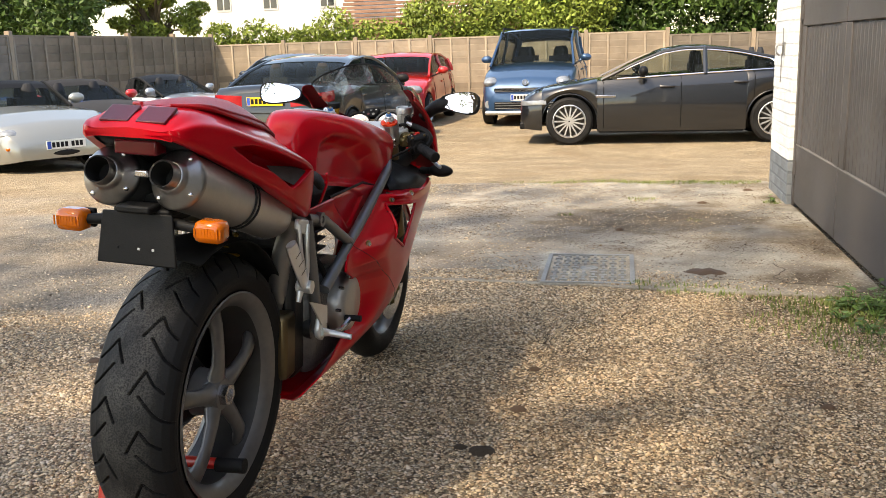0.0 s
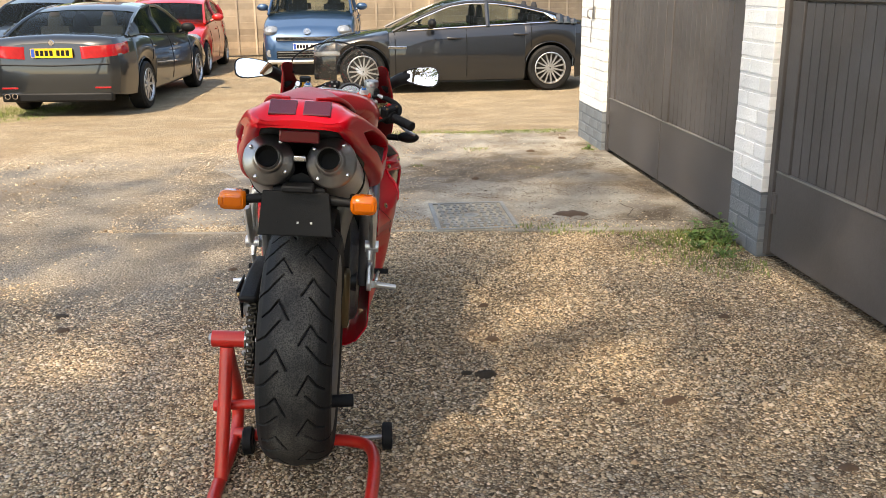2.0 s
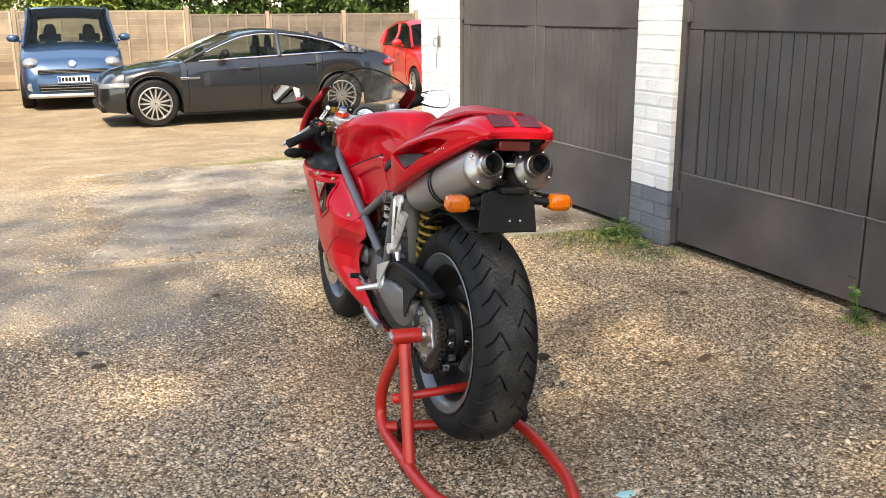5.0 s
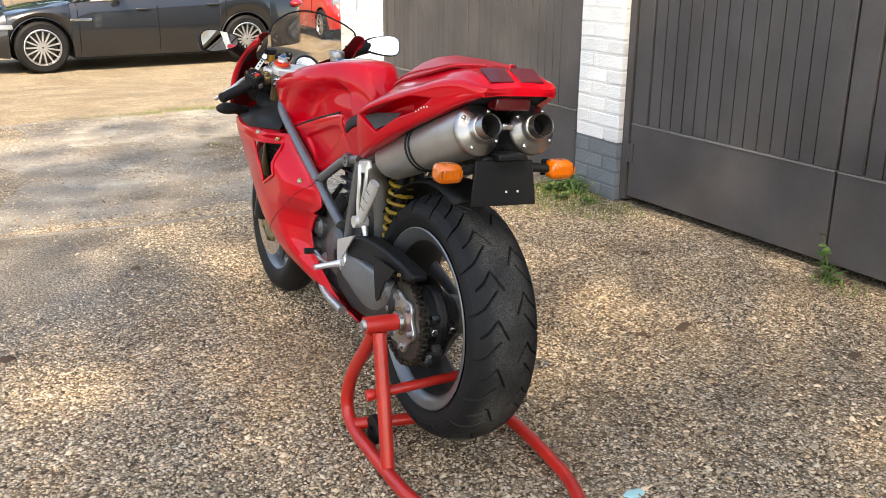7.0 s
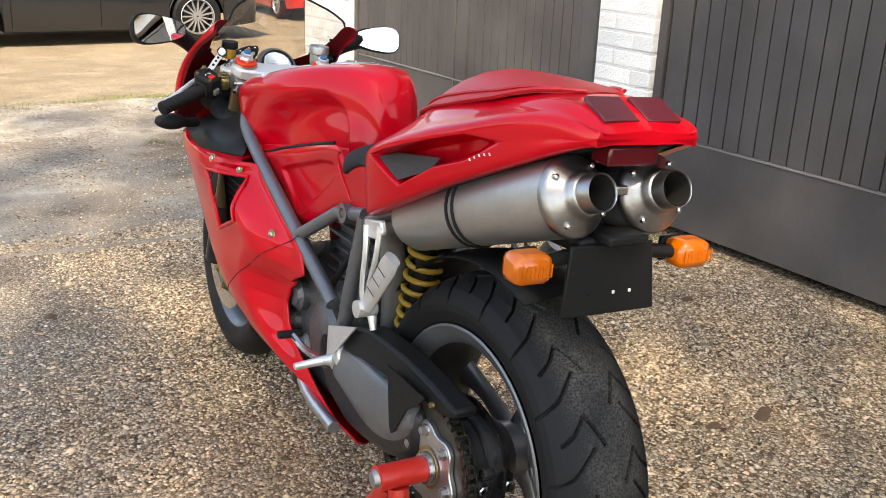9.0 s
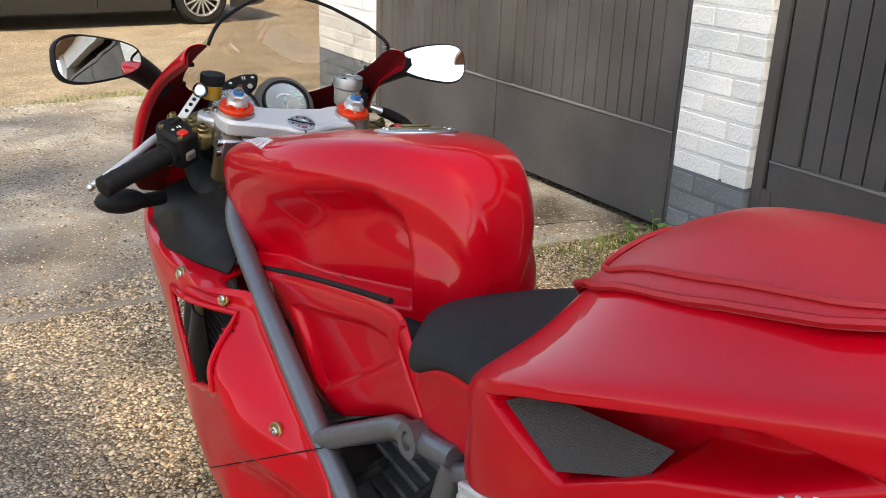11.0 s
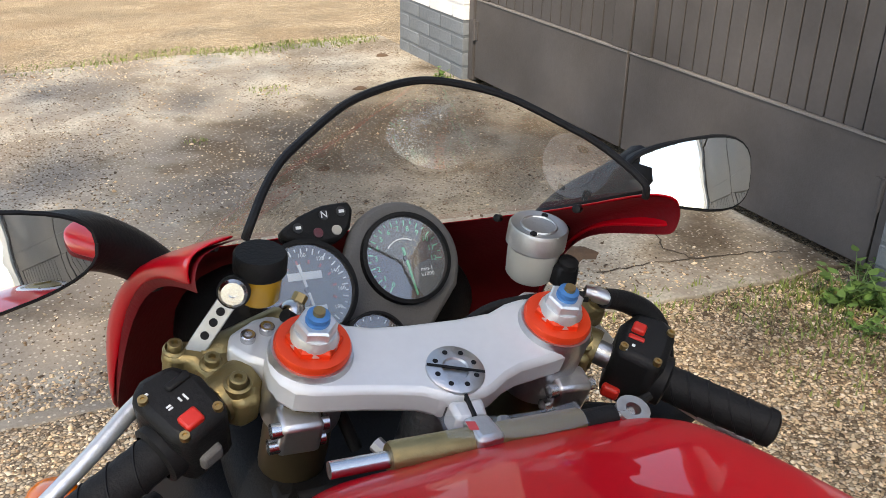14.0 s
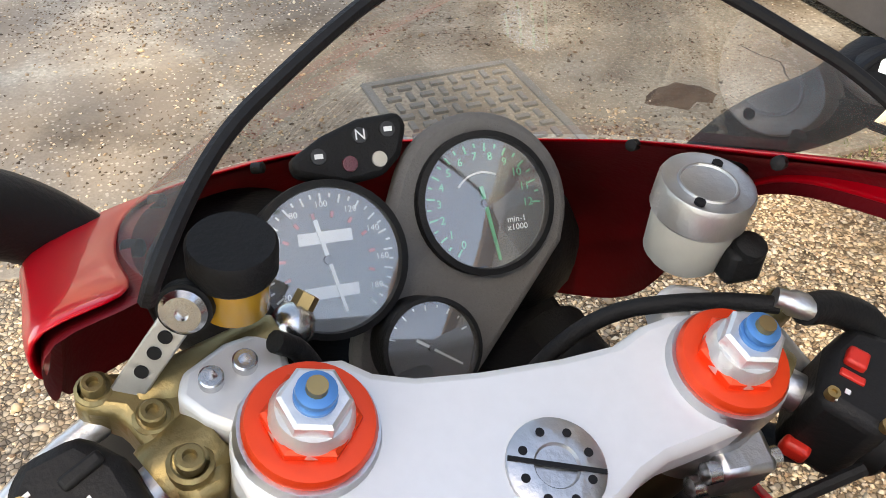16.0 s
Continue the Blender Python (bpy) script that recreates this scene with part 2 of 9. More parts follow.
M_CRUMB = mat("brown_crumbs", (0.15, 0.105, 0.065), 0.95, 0, (0.09, 0.06, 0.038), 60, island=0.6)
M_GROUND, M_PEBBLE, M_CONC = ground_material(), pebble_material(), concrete_material()
M_DOOR = mat("door_paint", (0.087, 0.079, 0.075), 0.5, 0, (0.071, 0.064, 0.061), 60, 0.12, 140, big=0.2, bigscale=3, rvar=0.08, spec=0.22)
M_DOORLIGHT = mat("worn_door_edge", (0.20, 0.185, 0.17), 0.5, 0, (0.15, 0.14, 0.13), 30)
M_BRICKW = mat("white_painted_brick", (0.78, 0.77, 0.74), 0.75, 0, (0.68, 0.67, 0.64), 35, 0.5, 90, island=0.06, big=0.1)
M_BRICKG = mat("grey_painted_brick", (0.14, 0.155, 0.165), 0.7, 0, (0.165, 0.178, 0.188), 30, 0.5, 90, island=0.05, big=0.2)
M_MORTARW = mat("white_painted_mortar", (0.76, 0.75, 0.72), 0.85, 0, None, 60, 0.5, 120)
M_MORTARG = mat("grey_painted_mortar", (0.135, 0.148, 0.158), 0.85, 0, None, 60, 0.5, 120)
M_WALLIN = mat("plain_wall", (0.6, 0.59, 0.56), 0.85, 0, None, 10)
M_IRON = mat("cast_iron", (0.22, 0.22, 0.21), 0.6, 0.35, (0.33, 0.32, 0.29), 40, 0.4, 120, big=0.25)
M_STEEL = mat("weathered_steel", (0.35, 0.34, 0.33), 0.45, 0.8, None, 60)
# Sunlight is put into M_FENCE's pale colour, shade into weathered grey M_FENCEG
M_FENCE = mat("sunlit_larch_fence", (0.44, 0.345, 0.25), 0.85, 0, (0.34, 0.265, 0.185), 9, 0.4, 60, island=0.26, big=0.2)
M_FENCEG = mat("shaded_weathered_fence", (0.25, 0.205, 0.155), 0.9, 0, (0.17, 0.14, 0.11), 9, 0.4, 60, island=0.2)
M_POST = mat("fence_post_wood", (0.34, 0.26, 0.18), 0.85, 0, (0.26, 0.20, 0.14), 12, 0.4, 60)
M_LEAF = mat("leaf_green", (0.075, 0.125, 0.024), 0.5, 0, (0.03, 0.055, 0.014), 3, spec=0.25, island=0.45, big=0.3, bigscale=0.8)
M_LEAFL = mat("leaf_light_green", (0.24, 0.29, 0.05), 0.5, 0, (0.12, 0.16, 0.03), 3, spec=0.25, island=0.4, big=0.3, bigscale=0.8)
M_GRASS = mat("grass_blade", (0.13, 0.20, 0.04), 0.6, 0, (0.22, 0.22, 0.07), 4, island=0.4)
M_WEED = mat("weed_leaf", (0.075, 0.15, 0.03), 0.5, 0, (0.11, 0.175, 0.045), 12, island=0.3)
M_BARK = mat("bark", (0.12, 0.09, 0.06), 0.95, 0, (0.07, 0.055, 0.04), 14, 0.8, 30)
M_RENDER = mat("white_render", (0.66, 0.65, 0.61), 0.9, 0, None, 4, big=0.05)
M_ROOF = mat("clay_roof", (0.30, 0.17, 0.11), 0.85, 0, (0.22, 0.12, 0.08), 5, island=0.2)
M_DARKGLASS = mat("window_glass", (0.03, 0.035, 0.04), 0.05, 0, None, 5, spec=0.8)
M_TYRE = mat("tyre_rubber", (0.008, 0.008, 0.0085), 0.62, 0, (0.018, 0.017, 0.016), 25, 0.15, 200, spec=0.2, big=0.3, bigscale=6, rvar=0.12)
M_ALLOY = mat("alloy_silver", (0.62, 0.62, 0.62), 0.32, 0.85, None, 20, big=0.05)
M_BLACKPLASTIC = mat("black_plastic", (0.008, 0.008, 0.0085), 0.5, 0, (0.012, 0.012, 0.012), 90, 0.1, 300, spec=0.2)
M_CHROME = mat("chrome", (0.85, 0.85, 0.86), 0.08, 1.0, None, 5, big=0.02)
M_LAMP = mat("lamp_glass", (0.40, 0.42, 0.44), 0.08, 0.3, (0.16, 0.17, 0.18), 25, spec=0.8)
M_TAILRED = mat("tail_lamp_red", (0.45, 0.01, 0.015), 0.12, 0, (0.25, 0.005, 0.01), 30, coat=0.8)
M_PLATEW = mat("number_plate_white", (0.78, 0.78, 0.74), 0.4, 0, None, 20, big=0.02)
M_PLATEY = mat("number_plate_yellow", (0.85, 0.55, 0.03), 0.4, 0, None, 20, big=0.02)
M_INK = mat("black_ink", (0.006, 0.006, 0.007), 0.6, 0, None, 30, spec=0.25)
M_BLUEBAND = mat("blue_band", (0.02, 0.08, 0.42), 0.4, 0, None, 30)
M_SEATFAB = mat("car_seat_fabric", (0.035, 0.035, 0.038), 0.9, 0, None, 50)


def car_paint(name, col, metal=0.35):
    return mat(name, col, 0.32, metal, tuple(c * 0.9 for c in col), 250, coat=1.0, big=0.03, bigscale=1.0)


# ---- mesh tools ----
class Mesh:
    """A list of points and faces to which simple shapes are added."""

    def __init__(self):
        self.v, self.f = [], []

    def add(self, v, f):
        k = len(self.v)
        self.v += [tuple(p) for p in v]
        self.f += [tuple(i + k for i in q) for q in f]
        return self

    def box(self, x0, x1, y0, y1, z0, z1, m=None):
        v = [Vector((x, y, z)) for x in (x0, x1) for y in (y0, y1) for z in (z0, z1)]
        if m is not None:
            v = [m @ p for p in v]
        return self.add(v, [(0, 1, 3, 2), (4, 6, 7, 5), (0, 4, 5, 1), (2, 3, 7, 6), (0, 2, 6, 4), (1, 5, 7, 3)])

    def grid(self, rows, close_u=False, close_v=False):
        """Quads over rows of points, all rows alike long."""
        nr, nc = len(rows), len(rows[0])
        f = []
        for i in range(nr if close_u else nr - 1):
            for j in range(nc if close_v else nc - 1):
                a, b = i, (i + 1) % nr
                c, d = j, (j + 1) % nc
                f.append((a * nc + c, a * nc + d, b * nc + d, b * nc + c))
        return self.add([p for r in rows for p in r], f)

    def loft(self, rings, caps=True):
        """Closed rings joined, with flat ends."""
        k = len(self.v)
        self.grid(rings, close_v=True)
        if caps:
            n = len(rings[0])
            self.f.append(tuple(k + i for i in reversed(range(n))))
            e = k + n * (len(rings) - 1)
            self.f.append(tuple(e + i for i in range(n)))
        return self

    def tube(self, pts, r, n=10, caps=True):
        """A round bar along points; r one radius or one for each point."""
        pts = [Vector(p) for p in pts]
        rs = r if isinstance(r, (list, tuple)) else [r] * len(pts)
        rings, up = [], None
        for i, p in enumerate(pts):
            d = (pts[min(i + 1, len(pts) - 1)] - pts[max(i - 1, 0)]).normalized()
            if up is None:
                up = Vector((0, 0, 1)) if abs(d.z) < 0.9 else Vector((0, 1, 0))
            side = d.cross(up).normalized()
            up = side.cross(d).normalized()
            rings.append([p + rs[i] * (math.cos(a) * side + math.sin(a) * up) for a in (2 * math.pi * j / n for j in range(n))])
        return self.loft(rings, caps)

    def lathe(self, profile, origin=(0, 0, 0), axis=(1, 0, 0), n=32, caps=False):
        """Profile of (along, radius) turned round an axis."""
        a = Vector(axis).normalized()
        u = a.orthogonal().normalized()
        w = a.cross(u)
        o = Vector(origin)
        rings = [[o + a * h + r * (math.cos(t) * u + math.sin(t) * w) for t in (2 * math.pi * j / n for j in range(n))] for h, r in profile]
        return self.loft(rings, caps)

    def prism(self, poly, frame_m, d0, d1):
        """A flat outline of (u, v) in the plane of frame_m, from depth d0 to d1."""
        n = len(poly)
        v = [frame_m @ Vector((a, b, d)) for d in (d0, d1) for a, b in poly]
        f = [tuple(reversed(range(n))), tuple(range(n, 2 * n))] + [(i, (i + 1) % n, n + (i + 1) % n, n + i) for i in range(n)]
        return self.add(v, f)

    def ball(self, c, rx, ry=None, rz=None, n=12, m=8):
        ry, rz = ry or rx, rz or rx
        c = Vector(c)
        rings = []
        for i in range(1, m):
            t = math.pi * i / m
            rings.append([c + Vector((rx * math.sin(t) * math.cos(a), ry * math.sin(t) * math.sin(a), rz * math.cos(t))) for a in (2 * math.pi * j / n for j in range(n))])
        return self.loft(rings)


def part(name, me, material, parent=None, label="", bevel=0.0, smooth=40, sub=0, thick=0.0, fix=True):
    data = bpy.data.meshes.new(name)
    data.from_pydata(me.v, [], me.f)
    if fix:
        bm = bmesh.new()
        bm.from_mesh(data)
        bmesh.ops.recalc_face_normals(bm, faces=bm.faces)
        bm.to_mesh(data)
        bm.free()
    data.materials.append(material)
    if smooth:
        data.shade_smooth()
        data.set_sharp_from_angle(angle=radians(smooth))
    ob = new(name, data)
    if parent is not None:
        ob.parent = parent
    if thick:
        s = ob.modifiers.new("thick", "SOLIDIFY")
        s.thickness, s.offset = thick, -1
    if sub:
        s = ob.modifiers.new("smooth", "SUBSURF")
        s.levels = s.render_levels = sub
    if bevel:
        s = ob.modifiers.new("bevel", "BEVEL")
        s.width, s.segments, s.limit_method, s.angle_limit = bevel, 2, "ANGLE", radians(35)
    if label:
        ob["label"] = label
    return ob


def refined(me, levels):
    """The mesh after smooth subdivision, so that relief can be pressed into it."""
    data = bpy.data.meshes.new("coarse")
    data.from_pydata(me.v, [], me.f)
    ob = new("coarse", data)
    s = ob.modifiers.new("smooth", "SUBSURF")
    s.levels = s.render_levels = levels
    fine = bpy.data.meshes.new_from_object(ob.evaluated_get(bpy.context.evaluated_depsgraph_get()))
    out = Mesh()
    out.v = [tuple(v.co) for v in fine.vertices]
    out.f = [tuple(q.vertices) for q in fine.polygons]
    bpy.data.objects.remove(ob)
    bpy.data.meshes.remove(data)
    bpy.data.meshes.remove(fine)
    return out


def edge_gap(p, a, b):
    """Distance of the plane point p from the segment a-b."""
    vx, vy = b[0] - a[0], b[1] - a[1]
    t = max(0, min(1, ((p[0] - a[0]) * vx + (p[1] - a[1]) * vy) / (vx * vx + vy * vy)))
    return math.hypot(p[0] - a[0] - t * vx, p[1] - a[1] - t * vy)


def inside(poly, a, b):
    hit = False
    for (x0, y0), (x1, y1) in zip(poly, poly[1:] + poly[:1]):
        if (y0 > b) != (y1 > b) and a < (x1 - x0) * (b - y0) / (y1 - y0) + x0:
            hit = not hit
    return hit


def press(me, poly, ramps, depth, keep=0.0):
    """Press a recess into both flanks: poly in (y, z); ramps: width of the wall along each edge (0: open edge);
    depth(y, z) in metres towards the middle. Points nearer the middle than keep stay."""
    ys, zs = [p[0] for p in poly], [p[1] for p in poly]
    edges = list(zip(poly, poly[1:] + poly[:1], ramps))
    out = []
    for x, y, z in me.v:
        if abs(x) > keep and min(ys) < y < max(ys) and min(zs) < z < max(zs) and inside(poly, y, z):
            q = 1.0
            for a, b, r in edges:
                if r:
                    t = min(1, edge_gap((y, z), a, b) / r)
                    q = min(q, t * t * (3 - 2 * t))
            x = math.copysign(max(abs(x) - q * depth(y, z), keep), x)
        out.append((x, y, z))
    me.v = out
    return me


def thing(name, m, label, category, group=""):
    e = new(name)
    e.empty_display_size = 0.1
    e.matrix_world = m
    return tagged(e, label, category, group)


def lerp(x, table):
    """Smooth value at x of a table of (x, value)."""
    if x <= table[0][0]:
        return table[0][1]
    for (a, p), (b, q) in zip(table, table[1:]):
        if x <= b:
            t = (x - a) / (b - a)
            return p + (q - p) * t
    return table[-1][1]


def rounded(points, times=2):
    """An open line of points with its corners cut, for bent tubes."""
    pts = [Vector(p) for p in points]
    for _ in range(times):
        out = [pts[0]]
        for a, b in zip(pts, pts[1:]):
            out += [a.lerp(b, 0.25), a.lerp(b, 0.75)]
        pts = out + [pts[-1]]
    return pts


def text_mesh(name, body, size, material, parent, m, depth=0.0006, label="", align="CENTER", sx=1.0):
    c = bpy.data.curves.new(name, "FONT")
    c.body, c.size, c.align_x, c.align_y, c.extrude = body, size, align, "CENTER", depth
    c.resolution_u = 2
    tmp = new(name, c)
    me = bpy.data.meshes.new_from_object(tmp.evaluated_get(bpy.context.evaluated_depsgraph_get()))
    bpy.data.objects.remove(tmp)
    bpy.data.curves.remove(c)
    me.name = name
    me.materials.clear()
    me.materials.append(material)
    ob = new(name, me)
    ob.parent = parent
    ob.matrix_local = m @ Matrix.Diagonal((sx, 1, 1, 1))
    if label:
        ob["label"] = label
    return ob


# ---- ground ----
def ground_z(x, y):
    t = min(max((y - 7.2) / 3.6, 0), 1)
    z = -0.17 * t * t * (3 - 2 * t)
    return z


def build_ground():
    xs = [-400, -150, -60, -30, -18] + [-12 + 0.5 * i for i in range(49)] + [18, 30, 60, 150, 400]
    ys = [-400, -150, -60, -30, -12, -8, -5, -3] + [-2 + 0.4 * i for i in range(58)] + [24, 30, 45, 80, 150, 400]
    me = Mesh().grid([[(x, y, ground_z(x, y) + (0.006 * noise.noise((x * 0.9, y * 0.9, 0)) if abs(x) < 15 and -3 < y < 22 else 0)) for x in xs] for y in ys])
    g = part("ground", me, M_GROUND, smooth=60)
    tagged(g, "tan gravel yard with sandy trodden patches", "ground", kind="structure")
    return g


build_ground()


def slab_z(x):
    """The slab falls gently towards the yard until the gravel covers it."""
    return 0.016 * (x + 1.9) / 3.0


def build_apron():
    """Concrete slab before the doors: broken edge towards the yard."""
    me = Mesh()
    n, top = 44, []
    outline = []
    for i in range(n):
        x = 1.12 - 3.2 * i / (n - 1)
        outline.append((x, 3.97 + 0.11 * (1.12 - x) + 0.035 * noise.noise((x * 3, 0, 1)) + 0.02 * noise.noise((x * 11, 0, 2))))
    for i in range(1, 30):
        y = 4.36 + 2.98 * i / 30
        outline.append((-2.1 + 0.30 * noise.noise((0, y * 1.6, 4)) + 0.08 * noise.noise((0, y * 7, 4)) + 0.10 * (y - 5), y))
    for i in range(n):
        x = -1.85 + 2.97 * i / (n - 1)
        outline.append((x, 7.36 + 0.05 * noise.noise((x * 3, 9, 1))))
    me.prism(outline, Matrix.Identity(4), -0.05, 0.0)
    me.v = [(p[0], p[1], slab_z(p[0]) if p[2] > -0.01 else p[2]) for p in me.v]
    a = part("concrete_apron", me, M_CONC, bevel=0.004, smooth=0)
    tagged(a, "worn sandy concrete apron with a broken edge", "concrete slab", kind="structure")


build_apron()


# ---- garage building ----
WX = 1.08          # face of the piers
H_WALL = 3.0


def build_doors(name, y0, y1, label):
    """A pair of boarded leaves between y0 and y1, facing the yard."""
    root = thing(name, pose(WX + 0.03, (y0 + y1) / 2, 0.0), label, "garage door")
    root["kind"] = "structure"
    w = (y1 - y0) / 2 - 0.05

    for s in (-1, 1):
        c = s * (w + 0.028)
        part("door_jamb", Mesh().box(0.0, 0.12, c - 0.022, c + 0.022, 0.02, 2.25), M_DOOR, root, bevel=0.003)
    part("door_head", Mesh().box(0.0, 0.12, -w - 0.05, w + 0.05, 2.25, 2.32), M_DOOR, root, bevel=0.003)
    for s in (-1, 1):
        a, b = (0.004, w - 0.002) if s > 0 else (-w + 0.002, -0.004)
        leaf = part("door_leaf", Mesh().box(0.03, 0.065, a, b, 0.035, 2.24), M_DOOR, root, bevel=0.003)
        # flush lower panel, stiles and top rail stand proud of the boards
        part("lower_panel", Mesh().box(0.008, 0.03, a + 0.003, b - 0.003, 0.04, 0.415), M_DOOR, leaf, bevel=0.003)
        part("panel_moulding", Mesh().box(0.004, 0.03, a + 0.003, b - 0.003, 0.4152, 0.4215), M_DOORLIGHT, leaf, smooth=0)
        part("top_rail", Mesh().box(0.010, 0.03, a + 0.003, b - 0.003, 1.165, 1.40), M_DOOR, leaf, bevel=0.003)
        part("upper_panel", Mesh().box(0.012, 0.03, a + 0.003, b - 0.003, 1.40, 2.23), M_DOOR, leaf, bevel=0.003)
        for c0, c1 in ((a + 0.003, a + 0.11), (b - 0.11, b - 0.003)):
            part("stile", Mesh().box(0.010, 0.03, c0, c1, 0.4225, 1.162), M_DOOR, leaf, bevel=0.003)
        nb = 13
        p0, p1 = a + 0.115, b - 0.115
        pw = (p1 - p0) / nb
        for i in range(nb):
            part("board", Mesh().box(0.018, 0.03, p0 + i * pw + 0.003, p0 + (i + 1) * pw - 0.003, 0.4225, 1.157), M_DOOR, leaf, bevel=0.002)
        for z in (0.27, 1.25, 1.95):
            c = b if s > 0 else a
            hinge = Mesh().tube([(0.004, c, z - 0.05), (0.004, c, z + 0.05)], 0.009, 10)
            hinge.box(0.002, 0.012, c - 0.03, c + 0.03, z - 0.045, z + 0.045)
            part("hinge", hinge, M_DOOR, leaf)
    return root


build_doors("door_1", 3.845, 6.29, "pair of dark brown-grey boarded garage doors, closed")
build_doors("door_2", 0.94, 3.50, "pair of dark brown-grey boarded garage doors, shut tight")
build_doors("door_3", -2.0, 0.60, "dark brown-grey boarded garage doors beside the gravel")


def brick_mesh(name, l, h, d, material):
    me = Mesh().box(0, d, -l / 2, l / 2, -h / 2, h / 2)
    data = bpy.data.meshes.new(name)
    bm = bmesh.new()
    tmp = bpy.data.meshes.new("tmp")
    tmp.from_pydata(me.v, [], me.f)
    bm.from_mesh(tmp)
    bpy.data.meshes.remove(tmp)
    bmesh.ops.recalc_face_normals(bm, faces=bm.faces)
    bmesh.ops.bevel(bm, geom=bm.edges[:], offset=0.004, segments=1, affect="EDGES")
    bm.to_mesh(data)
    bm.free()
    data.materials.append(material)
    data.shade_smooth()
    data.set_sharp_from_angle(angle=radians(30))
    return data


BRICKS = {}


def build_pier(name, y0, y1, label):
    """Painted brick pier: mortar core with separate bricks on the yard side; grey plinth, white above."""
    root = thing(name, pose(WX, (y0 + y1) / 2, 0), label, "brick pier")
    root["kind"] = "structure"
    w = y1 - y0
    core_g = part("plinth_core", Mesh().box(0.0008, 0.30, -w / 2 + 0.003, w / 2 - 0.003, -0.05, 0.315), M_MORTARG, root)
    core_w = part("pier_core", Mesh().box(0.0008, 0.30, -w / 2 + 0.003, w / 2 - 0.003, 0.317, H_WALL), M_MORTARW, root)
    rng = random.Random(len(name) + int(w * 100))
    course, z, k = 0.075, 0.002, 0
    while z + course < 2.6:
        grey = z + 0.07 < 0.33
        pattern = ([0.215, 0.1025] if k % 2 else [0.1025, 0.215]) if w < 0.5 else ([0.215] * 3 if k % 2 else [0.1025, 0.215, 0.215, 0.1025])
        total = sum(pattern) + 0.01 * (len(pattern) - 1)
        y = -w / 2 + 0.001
        scale = (w - 0.002 - 0.01 * (len(pattern) - 1)) / sum(pattern)
        for l in pattern:
            l *= scale
            key = (round(l, 3), grey)
            if key not in BRICKS:
                BRICKS[key] = brick_mesh("brick", l, 0.065, 0.05, M_BRICKG if grey else M_BRICKW)
            ob = new("brick", BRICKS[key])
            ob.parent = core_g if grey else core_w
            ob.location = (rng.uniform(-0.0022, -0.0004), y + l / 2, z + 0.0375)
            ob.rotation_euler = (rng.uniform(-0.006, 0.006), rng.uniform(-0.01, 0.01), rng.uniform(-0.01, 0.01))
            y += l + 0.01
        z += course
        k += 1
    return root


build_pier("pier_1", 6.29, 7.02, "white-painted brick pier with a grey plinth at the corner")
build_pier("pier_2", 3.50, 3.845, "white-painted brick pier with a grey painted plinth")
build_pier("pier_3", 0.60, 0.94, "white-painted brick pier between garage doors")


def build_shell():
    """The rest of the building: end walls, back, head of wall and roof."""
    w = part("wall_gable_far", Mesh().box(WX + 0.302, 6.5, 6.85, 7.0, -0.2, H_WALL), M_WALLIN, smooth=0)
    tagged(w, "plain painted end wall of the garage block", "wall", kind="structure")
    w = part("wall_gable_near", Mesh().box(WX, 6.5, -2.2, -2.002, -0.2, H_WALL), M_WALLIN, smooth=0)
    tagged(w, "plain painted near end wall of garages", "wall", kind="structure")
    w = part("wall_back", Mesh().box(6.5, 6.7, -2.2, 7.0, -0.2, H_WALL), M_WALLIN, smooth=0)
    tagged(w, "plain back wall of the garage block", "wall", kind="structure")
    w = part("wall_head", Mesh().box(WX + 0.01, WX + 0.25, -2.0, 7.0, 2.605, H_WALL), M_BRICKW, smooth=0)
    tagged(w, "white-painted wall above the garage doors", "wall", kind="structure")
    w = part("garage_roof", Mesh().box(WX - 0.25, 6.9, -2.4, 7.2, H_WALL, H_WALL + 0.12), M_ROOF, smooth=0)
    tagged(w, "flat brown roof of the garage block", "roof", kind="structure")


build_shell()


def build_tap():
    """Rusty hasp and wire on the corner pier."""
    t = thing("wall_hook", pose(WX - 0.002, 6.62, 1.0), "rusty iron hook with a hanging wire", "hook")
    part("plate", Mesh().box(-0.008, 0.0, -0.03, 0.03, -0.02, 0.07), M_STEEL, t, bevel=0.002)
    part("hook", Mesh().tube(rounded([(-0.008, 0, 0.05), (-0.05, 0, 0.05), (-0.055, 0, 0.0), (-0.03, 0.0, -0.02)]), 0.006, 8), M_STEEL, t)
    part("wire", Mesh().tube(rounded([(-0.012, 0.0, 0.16), (-0.012, -0.01, 0.05), (-0.012, 0.03, -0.06), (-0.01, 0.05, -0.2)]), 0.004, 6), M_STEEL, t)


build_tap()


